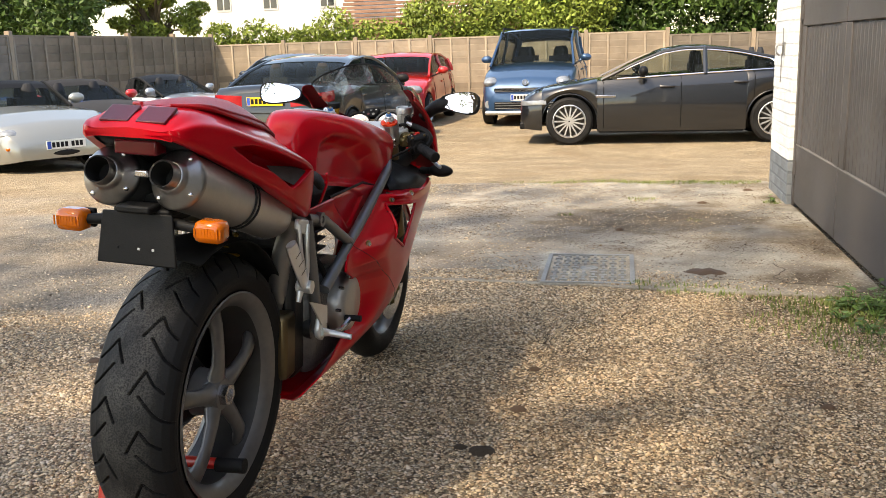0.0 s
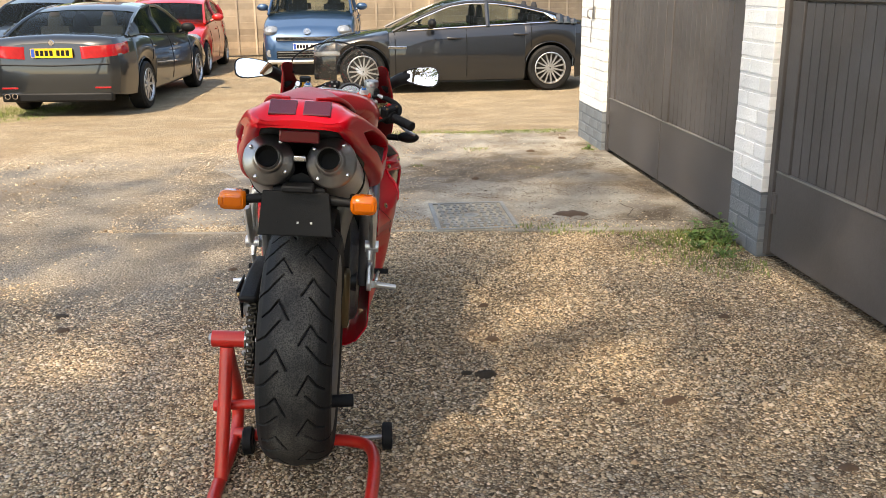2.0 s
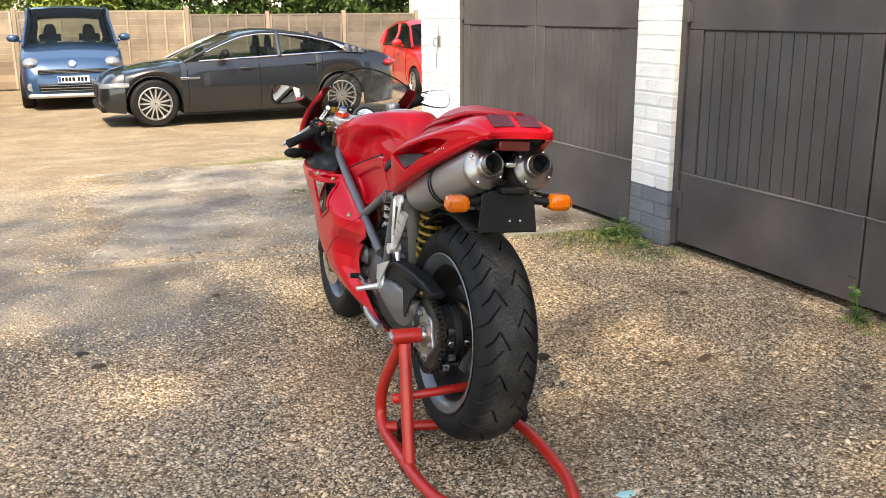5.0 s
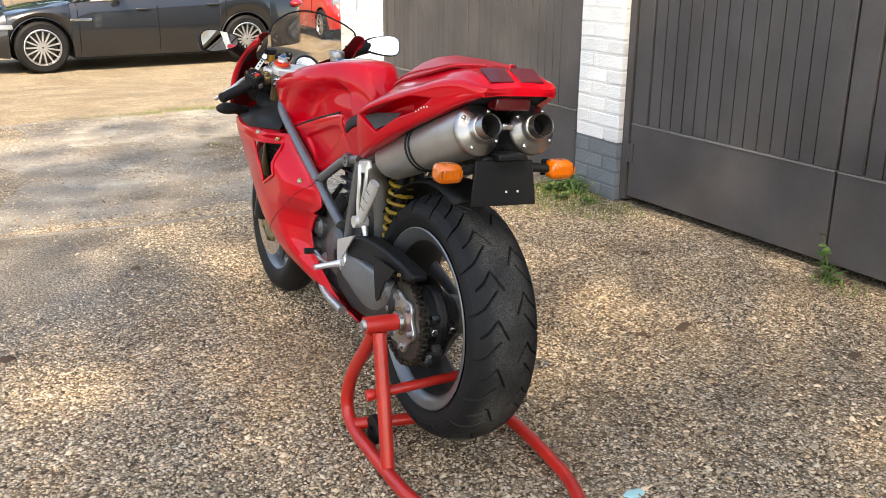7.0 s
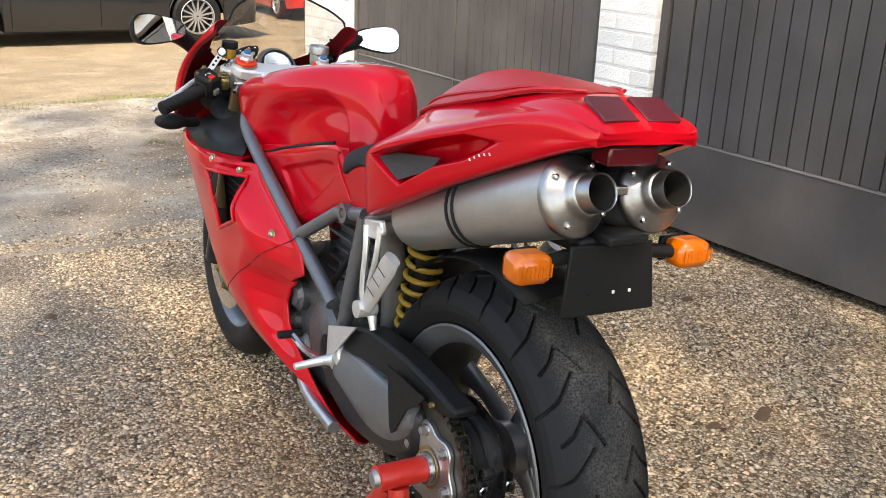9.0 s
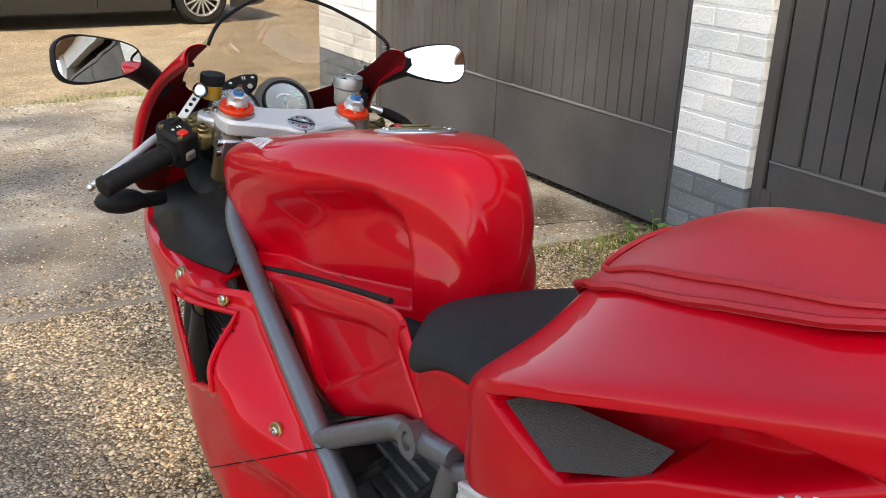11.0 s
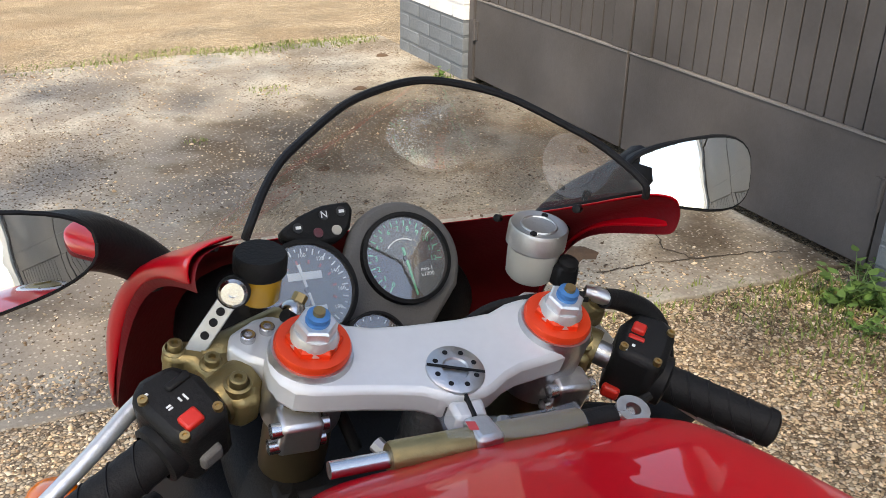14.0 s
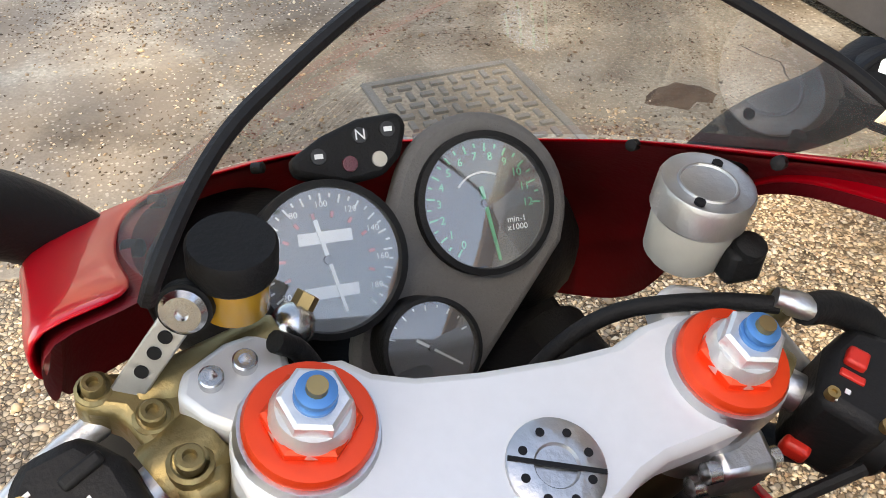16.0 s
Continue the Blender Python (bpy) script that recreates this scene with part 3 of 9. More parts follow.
def build_manhole():
    """Cast-iron inspection cover set in the slab."""
    r = thing("manhole_cover", pose(-0.145, 4.435, 0.0085), "grey cast-iron manhole cover set in concrete", "manhole cover")
    hx, hy = 0.218, 0.300
    fr = Mesh()
    for x0, x1, y0, y1 in ((-hx, hx, -hy, -hy + 0.022), (-hx, hx, hy - 0.022, hy), (-hx, -hx + 0.022, -hy + 0.022, hy - 0.022), (hx - 0.022, hx, -hy + 0.022, hy - 0.022)):
        fr.box(x0, x1, y0, y1, -0.02, 0.008)
    part("frame", fr, M_IRON, r)
    part("plate", Mesh().box(-hx + 0.026, hx - 0.026, -hy + 0.026, hy - 0.026, -0.03, -0.006), M_IRON, r)
    nx, ny = 8, 11
    px, py = 2 * (hx - 0.035) / nx, 2 * (hy - 0.035) / ny
    for i in range(nx):
        for j in range(ny):
            x, y = -hx + 0.035 + (i + 0.5) * px, -hy + 0.035 + (j + 0.5) * py
            if abs(x) < 0.06 and abs(y) < 0.07:
                continue
            if (i + j) % 2:
                b = Mesh().box(x - px * 0.40, x + px * 0.40, y - py * 0.17, y + py * 0.17, -0.012, 0.009)
            else:
                b = Mesh().box(x - px * 0.16, x + px * 0.16, y - py * 0.42, y + py * 0.42, -0.012, 0.009)
            part("rib", b, M_IRON, r, smooth=0)
    part("boss", Mesh().lathe([(0.0, 0.045), (0.007, 0.042), (0.007, 0.022), (0.003, 0.018), (0.003, 0.002)], axis=(0, 0, 1), n=20), M_IRON, r)


build_manhole()


# ---- fences ----
def build_fence(name, p, q, h, material, label, gap=1.62):
    """Lap panels between posts, from p to q."""
    p, q = Vector((*p, 0)), Vector((*q, 0))
    d = (q - p)
    n = max(1, round(d.length / gap))
    ang = math.degrees(math.atan2(d.y, d.x))
    root = thing(name, pose(p.x, p.y, ground_z(p.x, p.y), 0, 0, ang), label, "fence")
    root["kind"] = "structure"
    w = d.length / n
    rng = random.Random(int(p.x * 10) + 5)
    for i in range(n + 1):
        part("fence_post", Mesh().box(i * w - 0.04, i * w + 0.04, -0.05, 0.04, -0.2, h + 0.06), M_POST, root, bevel=0.006)
    for i in range(n):
        pan = part("fence_panel", Mesh().box(i * w + 0.042, (i + 1) * w - 0.042, 0.0, 0.02, 0.03, h - 0.03), material, root)
        rows = 11
        for k in range(rows):
            z0 = 0.03 + (h - 0.08) * k / rows
            hh = (h - 0.08) / rows + 0.02
            m = pose(i * w + w / 2, -0.012, z0 + hh / 2, 13 + rng.uniform(-1.5, 1.5), rng.uniform(-0.5, 0.5), 0)
            part("slat", Mesh().box(-w / 2 + 0.05, w / 2 - 0.05, -0.005, 0.005, -hh / 2, hh / 2, m), material, pan, smooth=0)
        for c in (0.0, 0.25, 0.5, 0.75, 1.0):
            x = i * w + 0.07 + (w - 0.14) * c
            part("batten", Mesh().box(x - 0.018, x + 0.018, -0.042, -0.022, 0.03, h - 0.03), material, pan, smooth=0)
        part("cap", Mesh().box(i * w + 0.042, (i + 1) * w - 0.042, -0.04, 0.03, h - 0.03, h), material, pan, smooth=0)
    return root


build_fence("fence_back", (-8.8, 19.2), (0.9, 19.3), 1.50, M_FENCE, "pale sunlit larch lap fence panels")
build_fence("fence_right", (0.9, 19.3), (5.8, 18.9), 1.42, M_FENCEG, "grey weathered lap fence, darkened for shade, beneath dark foliage")
build_fence("fence_left", (-9.6, 6.5), (-8.8, 19.1), 1.50, M_FENCEG, "grey weathered lap fence panels, darkened for shade")
w = part("wall_far_grey", Mesh().box(5.8, 12, 19.0, 19.3, -0.3, 2.6), M_WALLIN, smooth=0)
tagged(w, "plain grey wall beyond the parked cars", "wall", kind="structure")


# ---- foliage ----
def leaves(rng, centres, count, size, flat=0.0):
    """Bent leaf quads round the given centres (x, y, z, rx, ry, rz); returns points and faces as arrays."""
    c = np.array(centres)
    pick = rng.integers(0, len(c), count)
    d = rng.normal(size=(count, 3))
    d /= np.linalg.norm(d, axis=1)[:, None]
    rad = rng.uniform(0.55, 1.05, count)[:, None]
    pos = c[pick, :3] + d * rad * c[pick, 3:6]
    a = rng.normal(size=(count, 3))
    a /= np.linalg.norm(a, axis=1)[:, None]
    nrm = d * 0.7 + rng.normal(size=(count, 3)) * 0.6
    b = np.cross(nrm, a)
    b /= np.linalg.norm(b, axis=1)[:, None] + 1e-9
    s = size * rng.uniform(0.6, 1.35, count)[:, None]
    n = np.cross(a, b)
    v = np.stack([pos - a * s, pos + b * s * 0.42 + n * s * 0.12, pos + a * s, pos - b * s * 0.42 + n * s * 0.12], 1).reshape(-1, 3)
    return v


def leaf_object(name, v, material, parent=None, label=""):
    n = len(v) // 4
    data = bpy.data.meshes.new(name)
    data.vertices.add(len(v))
    data.vertices.foreach_set("co", v.astype(np.float32).ravel())
    data.loops.add(len(v))
    data.loops.foreach_set("vertex_index", np.arange(len(v), dtype=np.int32))
    data.polygons.add(n)
    data.polygons.foreach_set("loop_start", np.arange(0, len(v), 4, dtype=np.int32))
    data.update(calc_edges=True)
    data.materials.append(material)
    ob = new(name, data)
    if parent is not None:
        ob.parent = parent
    if label:
        ob["label"] = label
    return ob


def build_hedge(name, x0, x1, y, depth, z0, top, count, material, seed, label, size=0.09):
    rng = np.random.default_rng(seed)
    root = thing(name, pose(0, 0, 0), label, "hedge")
    cs = []
    x = x0
    while x < x1:
        t = top(x)
        z = z0
        while z < t:
            cs.append((x + rng.uniform(-0.3, 0.3), y + rng.uniform(-0.3, 0.3) * depth, z + rng.uniform(-0.2, 0.2), rng.uniform(0.35, 0.65), depth * rng.uniform(0.35, 0.6), rng.uniform(0.3, 0.55)))
            z += 0.45
        x += 0.5
    for i in range(int((x1 - x0) / 1.2)):
        x = x0 + 1.2 * i + rng.uniform(0, 0.5)
        stem = Mesh().tube([(x, y, -0.3), (x + rng.uniform(-.1, .1), y, 0.8), (x + rng.uniform(-0.3, 0.3), y + 0.2, top(x) * 0.8)], [0.06, 0.045, 0.015], 6)
        part("stem", stem, M_BARK, root)
    leaf_object("foliage", leaves(rng, cs, count, size), material, root)
    return root


def build_tree(name, x, y, h, spread, base, count, material, seed, label, size=0.10, clumps=60):
    """Tapered trunk, forking limbs, and leaf clumps at their ends."""
    rng = np.random.default_rng(seed)
    root = thing(name, pose(x, y, ground_z(x, y)), label, "tree")
    tr = Mesh()
    tr.tube([(0, 0, -0.2), (0.03, 0.02, base * 0.5), (-0.05, 0.03, base), (0.05, 0, h * 0.75)], [0.22, 0.17, 0.14, 0.04], 10)
    cs = []
    for i in range(clumps):
        a = rng.uniform(0, 2 * math.pi)
        u = rng.uniform(0, 1)
        z = base + (h - base) * u
        r = spread * math.sqrt(rng.uniform(0.03, 1)) * (math.sin(math.pi * (0.2 + 0.75 * u)) ** 0.6)
        e = Vector((r * math.cos(a), r * math.sin(a), z))
        s = Vector((0, 0, base * 0.9 + (h - base) * u * 0.45))
        mid = s.lerp(e, 0.5) + Vector((0, 0, 0.25))
        tr.tube([s, mid, e], [0.05, 0.03, 0.008], 5)
        k = rng.uniform(0.35, 0.75) * spread / 2.6
        cs.append((e.x, e.y, e.z, k * 1.2, k * 1.2, k * 0.7))
    part("trunk", tr, M_BARK, root)
    leaf_object("crown", leaves(rng, cs, count, size), material, root)
    return root


build_hedge("hedge", -9.0, 0.0, 20.2, 0.7, 0.9, lambda x: 1.32 + 0.09 * (x + 9) + 0.14 * math.sin(x * 1.3) + 0.07 * math.sin(x * 4.1), 36000, M_LEAFL, 3, "bright green clipped hedge overtopping the fence", 0.058)
build_hedge("hedge", -1.6, 6.8, 21.0, 1.3, 0.8, lambda x: 3.6 + 0.3 * math.sin(x * 2.1), 64000, M_LEAF, 5, "tall dark green laurel hedge behind the fence", 0.075)
build_hedge("hedge", -14.5, -9.6, 15.5, 1.6, 0.6, lambda x: 2.3 + 0.35 * math.sin(x * 1.9), 36000, M_LEAF, 8, "overgrown green shrubs behind the grey fence", 0.062)
build_tree("tree", -14.2, 19.5, 5.2, 2.5, 1.2, 42000, M_LEAF, 11, "broadleaf garden tree behind the fence", 0.065)
build_tree("tree", -11.9, 22.5, 5.0, 1.35, 1.2, 26000, M_LEAFL, 12, "light green garden tree near a white house", 0.06)
# the tree that stands over the yard and dapples it
build_tree("tree", -5.7, -6.1, 17.0, 5.2, 7.0, 6400, M_LEAF, 21, "large broadleaf tree that shades the gravel yard", 0.15, clumps=150)


def build_house():
    h = thing("house", pose(-13.0, 36, -0.3), "white rendered house with small dark windows and clay roof", "house")
    part("wall", Mesh().box(-4.2, 2.6, 0, 7, 0, 5.6), M_RENDER, h, smooth=0)
    roof = Mesh().add([(-4.5, -0.4, 5.5), (2.9, -0.4, 5.5), (2.9, 7.4, 5.5), (-4.5, 7.4, 5.5), (-4.5, 3.5, 8.2), (2.9, 3.5, 8.2)],
                      [(0, 1, 5, 4), (2, 3, 4, 5), (0, 4, 3), (1, 2, 5), (0, 3, 2, 1)])
    part("roof", roof, M_ROOF, h, smooth=0)
    for x in (-2.9, -0.9, 1.5):
        for z in (1.2, 3.15):
            wdw = part("window", Mesh().box(x - 0.32, x + 0.32, -0.03, 0.03, z, z + 0.95), M_RENDER, h, smooth=0)
            for a in (-0.15, 0.15):
                part("pane", Mesh().box(x + a - 0.12, x + a + 0.12, -0.05, -0.031, z + 0.07, z + 0.88), M_DARKGLASS, wdw, smooth=0)
    b = thing("outbuilding", pose(-6.6, 33, -0.3), "low outbuilding with a brown clay tiled roof", "outbuilding")
    part("wall", Mesh().box(-3.4, 3.6, 0.4, 5, 0, 2.6), M_ROOF, b, smooth=0)
    for k in range(14):
        y0, z0 = -0.1 + 0.2 * k, 2.2 + 0.15 * k
        part("tile_course", Mesh().box(-3.7, 3.9, y0, y0 + 0.26, z0, z0 + 0.1), M_ROOF, b, smooth=0)


build_house()


# ---- parked cars ----
def car_glass():
    m = bpy.data.materials.new("car_glass")
    m.use_nodes = True
    n, l = m.node_tree.nodes, m.node_tree.links
    b = n["Principled BSDF"]
    b.inputs["Base Color"].default_value = (0.02, 0.025, 0.025, 1)
    b.inputs["Roughness"].default_value = 0.03
    t = n.new("ShaderNodeBsdfTransparent")
    t.inputs[0].default_value = (0.80, 0.86, 0.82, 1)
    mx = n.new("ShaderNodeMixShader")
    fr = n.new("ShaderNodeFresnel")
    fr.inputs[0].default_value = 1.45
    ad = n.new("ShaderNodeMath")
    ad.operation = "MULTIPLY_ADD"
    ad.inputs[1].default_value, ad.inputs[2].default_value = 1.0, 0.12
    l.new(fr.outputs[0], ad.inputs[0])
    l.new(ad.outputs[0], mx.inputs[0])
    l.new(t.outputs[0], mx.inputs[1])
    l.new(b.outputs[0], mx.inputs[2])
    l.new(mx.outputs[0], n["Material Output"].inputs[0])
    return m


M_CARGLASS = car_glass()


# Dark metal for car barrels and discs carries the shade behind the spokes
M_DISC = mat("shaded_wheel_inside", (0.06, 0.058, 0.056), 0.5, 0.6, (0.09, 0.08, 0.07), 40)


def build_wheel(root, x, y, r, w, spokes, side):
    """Tyre and alloy wheel; side +1 faces +x."""
    tyre = Mesh().lathe([(-w / 2, r * 0.66), (-w / 2, r * 0.9), (-w * 0.38, r * 0.985), (0, r), (w * 0.38, r * 0.985), (w / 2, r * 0.9), (w / 2, r * 0.66), (0, r * 0.6), (-w / 2, r * 0.66)], (x, y, r), n=36)
    wh = part("wheel", tyre, M_TYRE, root)
    rim = Mesh().lathe([(side * w * 0.5, r * 0.70), (side * w * 0.52, r * 0.67), (side * w * 0.40, r * 0.63)], (x, y, r), n=36)
    part("rim", rim, M_ALLOY, wh)
    part("rim_barrel", Mesh().lathe([(side * w * 0.40, r * 0.63), (-side * w * 0.1, r * 0.60), (-side * w * 0.12, 0.02)], (x, y, r), n=36), M_DISC, wh)
    part("brake_disc", Mesh().lathe([(side * w * 0.05, 0.02), (side * w * 0.05, r * 0.5), (side * w * 0.0, r * 0.5)], (x, y, r), n=24), M_DISC, wh)
    for i in range(spokes):
        sp = Mesh()
        a = 2 * math.pi * i / spokes
        d = Vector((0, math.cos(a), math.sin(a)))
        t = Vector((0, -math.sin(a), math.cos(a)))
        o = Vector((x + side * w * 0.42, y, r))
        k = min(1, 10 / spokes)
        pr = [(r * 0.1, r * 0.05 * k), (r * 0.65, r * 0.042 * k)]
        v = []
        for q, hw in pr:
            for s in (-1, 1):
                for e in (0, -side * 0.03):
                    v.append(o + d * q + t * s * hw + Vector((e, 0, 0)))
        sp.add(v, [(0, 2, 6, 4), (1, 5, 7, 3), (0, 4, 5, 1), (2, 3, 7, 6), (0, 1, 3, 2), (4, 6, 7, 5)])
        part("spoke", sp, M_ALLOY, wh, smooth=30)
    sp = Mesh().lathe([(side * w * 0.45, 0.01), (side * w * 0.45, r * 0.13), (side * w * 0.3, r * 0.15)], (x, y, r), n=16)
    part("wheel_centre", sp, M_ALLOY, wh, smooth=30)
    return wh


def number_plate(root, material, x, y, z, w, h, facing, back=0):
    """Plate with dark bars in place of its characters; facing +1 looks along +y."""
    f = Matrix.Translation((x, y, z)) @ (Matrix.Rotation(math.pi / 2, 4, "X") if facing < 0 else Matrix.Rotation(math.pi / 2, 4, "X") @ Matrix.Rotation(math.pi, 4, "Y"))
    p = part("number_plate", Mesh().prism([(-w / 2, -h / 2), (w / 2, -h / 2), (w / 2, h / 2), (-w / 2, h / 2)], f, 0, 0.012), material, root, smooth=0)
    part("plate_band", Mesh().prism([(-w / 2 + 0.006, -h / 2 + 0.006), (-w / 2 + 0.045, -h / 2 + 0.006), (-w / 2 + 0.045, h / 2 - 0.006), (-w / 2 + 0.006, h / 2 - 0.006)], f, 0.012, 0.014), M_BLUEBAND, p, smooth=0)
    cw = (w - 0.07) / 7.6
    for i in range(7):
        a = -w / 2 + 0.055 + cw * (i + (0.5 if i > 3 else 0))
        bar = Mesh().prism([(a, -h * 0.3), (a + cw * 0.72, -h * 0.3), (a + cw * 0.72, h * 0.3), (a, h * 0.3)], f, 0.012, 0.014)
        part("plate_mark", bar, M_INK, p, smooth=0)
    return p


def build_car(name, m, paint, label, L, W, deck, roof, wheelbase, front, wr, spokes=10, sill=0.17, trim=None, soft=None, end_taper=0.16, roof_w=0.70, belt_drop=0.0, lower=None, mirror=None):
    """A car facing +y on the ground. deck: heights of bonnet, waist and boot along y; roof: heights of the cabin."""
    root = thing(name, m, label, "car")
    n = 64
    yf, yr = front, front - wheelbase
    ra = wr * 1.16

    def width(y):
        u = abs(2 * y / L)
        return W / 2 * (1 - end_taper * u ** 5 - 0.03 * u ** 2)

    def low(y):
        z = sill + 0.05 * abs(2 * y / L) ** 8
        for c in (yf, yr):
            if abs(y - c) < ra:
                z = max(z, wr * 0.98 + math.sqrt(ra * ra - (y - c) ** 2))
        return z

    ys = sorted([-L / 2 + L * i / (n - 1) for i in range(n)] + [c + s * ra * k for c in (yf, yr) for s in (-1, 1) for k in (1.001, 0.985, 0.93, 0.8)] + [-L / 2 + 0.02, L / 2 - 0.02])
    rows = []
    for y in ys:
        w, d, z = width(y), lerp(y, deck), low(y)
        e = 1.0
        g = min(y + L / 2, L / 2 - y)
        if g < 0.1:
            e = 1 - 0.16 * (1 - g / 0.1) ** 2
        zt = d - 0.10 * (1 - e) * 4
        hz = zt - z
        half = [(w * 0.95 * e, z), (w * 0.985 * e, z + 0.25 * hz), (w * e, z + 0.5 * hz), (w * 0.985 * e, z + 0.70 * hz), (w * 0.95 * e, z + 0.90 * hz), (w * 0.90 * e, zt - 0.005), (w * 0.55 * e, zt + 0.02), (0, zt + 0.035)]
        rows.append([(x, y, q) for x, q in half] + [(-x, y, q) for x, q in reversed(half[:-1])])
    me = Mesh().grid(rows)
    k = len(rows[0])
    me.f.append(tuple(range(k)))
    me.f.append(tuple((len(rows) - 1) * k + i for i in reversed(range(k))))
    body = part("body", me, paint, root, smooth=34)
    under = Mesh().box(-W / 2 + 0.24, W / 2 - 0.24, yr - 0.1, yf + 0.1, sill + 0.01, min(lerp(yr - 0.1, deck), lerp(0, deck), lerp(yf + 0.1, deck)) - 0.12)
    under.box(-W / 2 + 0.06, W / 2 - 0.06, yr + ra + 0.02, yf - ra - 0.02, sill - 0.02, sill + 0.1)
    part("underbody", under, M_BLACKPLASTIC, root, smooth=0)
    for s in (-1, 1):
        for c in (yf, yr):
            build_wheel(root, s * (W / 2 - 0.115), c, wr, 0.19, spokes, s)
            part("arch_lip", Mesh().tube([(s * width(c + ra * math.cos(a)) * 0.965, c + ra * math.cos(a), wr * 0.98 + ra * math.sin(a)) for a in (math.pi * i / 16 for i in range(17))], 0.007, 6), paint, body)
    if roof:
        y0, y1 = roof[0][0], roof[-1][0]
        gr, N = [], 26
        for i in range(N + 1):
            y = y0 + (y1 - y0) * i / N
            w, b, r = width(y), lerp(y, deck) - 0.01, lerp(y, roof)
            t = min(1, max(0, (r - b) / 0.42))
            wt = w * (0.90 - (0.90 - roof_w) * t)
            gr.append([(w * 0.90, y, b), (w * 0.90 * (1 - t) + wt * t + 0.02 * t, y, b + (r - b) * 0.55), (wt, y, r - 0.035 * t), (wt * 0.82, y, r - 0.006), (wt * 0.4, y, r + 0.01), (0, y, r + 0.014)])
        full = [row + [(-x, y, z) for x, y, z in reversed(row[:-1])] for row in gr]
        part("glasshouse", Mesh().grid(full), M_CARGLASS, root, smooth=50)
        for s in (-1, 1):
            for yy in (0.15, -0.75):
                yc = y0 + (y1 - y0) * (0.52 if yy > 0 else 0.22)
                inner = Mesh().ball((s * W * 0.2, yc, lerp(yc, deck) + 0.12), 0.10, 0.05, 0.17, 10, 6)
                inner.box(s * W * 0.2 - 0.17, s * W * 0.2 + 0.17, yc - 0.05, yc + 0.05, lerp(yc, deck) - 0.05, lerp(yc, deck) + 0.1)
                part("car_seat", inner, M_SEATFAB, root)
        dash = Mesh().grid([[(s * width(y) * 0.88, y, lerp(y, deck) - 0.02) for s in (-1, -0.5, 0, 0.5, 1)] for y in (y0 + 0.1, y0 + (y1 - y0) * 0.3, y0 + (y1 - y0) * 0.6, y1 - 0.34)])
        part("interior", dash, M_SEATFAB, root, smooth=0)
        top = max(z for _, z in roof)
        skin = [row for row in gr if row[5][2] > top - 0.085]
        rp = Mesh().grid([[(x * 1.012, y, z + 0.006) for x, y, z in row[2:]] + [(-x * 1.012, y, z + 0.006) for x, y, z in reversed(row[2:-1])] for row in skin])
        part("roof", rp, soft or paint, root, smooth=50)
        for s in (-1, 1):
            pil = Mesh().tube([(s * row[2][0] * 1.005, row[2][1], row[2][2] + 0.004) for row in gr], 0.022, 6)
            i0 = next(i for i, row in enumerate(gr) if row[5][2] > top - 0.02)
            mid = gr[len(gr) // 2]
            pil.tube([(s * (p[0] + 0.004), p[1], p[2]) for p in mid[:3]], 0.03, 6)
            for row in gr[1:4]:
                pil.tube([(s * (p[0] + 0.003), p[1], p[2]) for p in row[:3]], 0.05, 6)
            part("pillar_frame", pil, soft or paint, root)
            tr = Mesh().tube([(s * (row[0][0] + 0.006), row[0][1], row[0][2] + 0.012) for row in gr[3:-2]], 0.010, 6)
            if trim:
                tr.tube([(s * (row[2][0] * 1.01 + 0.012), row[2][1], row[2][2] - 0.016) for row in gr[5:-3]], 0.009, 6)
                tr.tube([(s * (gr[3][0][0] + 0.006), gr[3][0][1], gr[3][0][2] + 0.012), (s * (gr[4][1][0] + 0.052), gr[4][1][1], gr[4][1][2]), (s * (gr[5][2][0] * 1.01 + 0.012), gr[5][2][1], gr[5][2][2] - 0.016)], [0.012, 0.03, 0.010], 6)
            part("window_trim", tr, trim or M_BLACKPLASTIC, root)
            my = y1 - (y1 - y0) * 0.2
            mz = lerp(my, deck)
            mir = Mesh().ball((s * (W / 2 + 0.06), my, mz + 0.08), 0.10, 0.06, 0.065, 12, 8)
            mir.tube([(s * (W / 2 - 0.06), my, mz + 0.02), (s * (W / 2 + 0.02), my, mz + 0.06)], 0.022, 6)
            part("mirror", mir, mirror or paint, root)
    # shut lines and handles
    for s in (-1, 1):
        ym = (yf + yr) / 2
        for yy in (yf - ra - 0.08, ym - 0.12, yr + ra * 0.75):
            z0, z1 = low(yy) + 0.05, lerp(yy, deck) - 0.02
            ln = []
            for i in range(8):
                z = z0 + (z1 - z0) * i / 7
                t = (z - low(yy)) / (lerp(yy, deck) - low(yy))
                ln.append((s * width(yy) * (lerp(t, [(0, 0.95), (0.25, 0.985), (0.5, 1.0), (0.7, 0.985), (0.9, 0.95), (1, 0.9)])), yy, z))
            part("shut_line", Mesh().tube(ln, 0.006, 4), M_INK, body)
        for yy in (ym + 0.05, ym - 0.85):
            z = lerp(yy, deck) - 0.13
            part("door_handle", Mesh().tube([(s * (width(yy) * 0.965 + 0.008), yy - 0.09, z), (s * (width(yy) * 0.975 + 0.022), yy, z), (s * (width(yy) * 0.965 + 0.008), yy + 0.09, z)], 0.014, 6), paint, body)
    return root, width


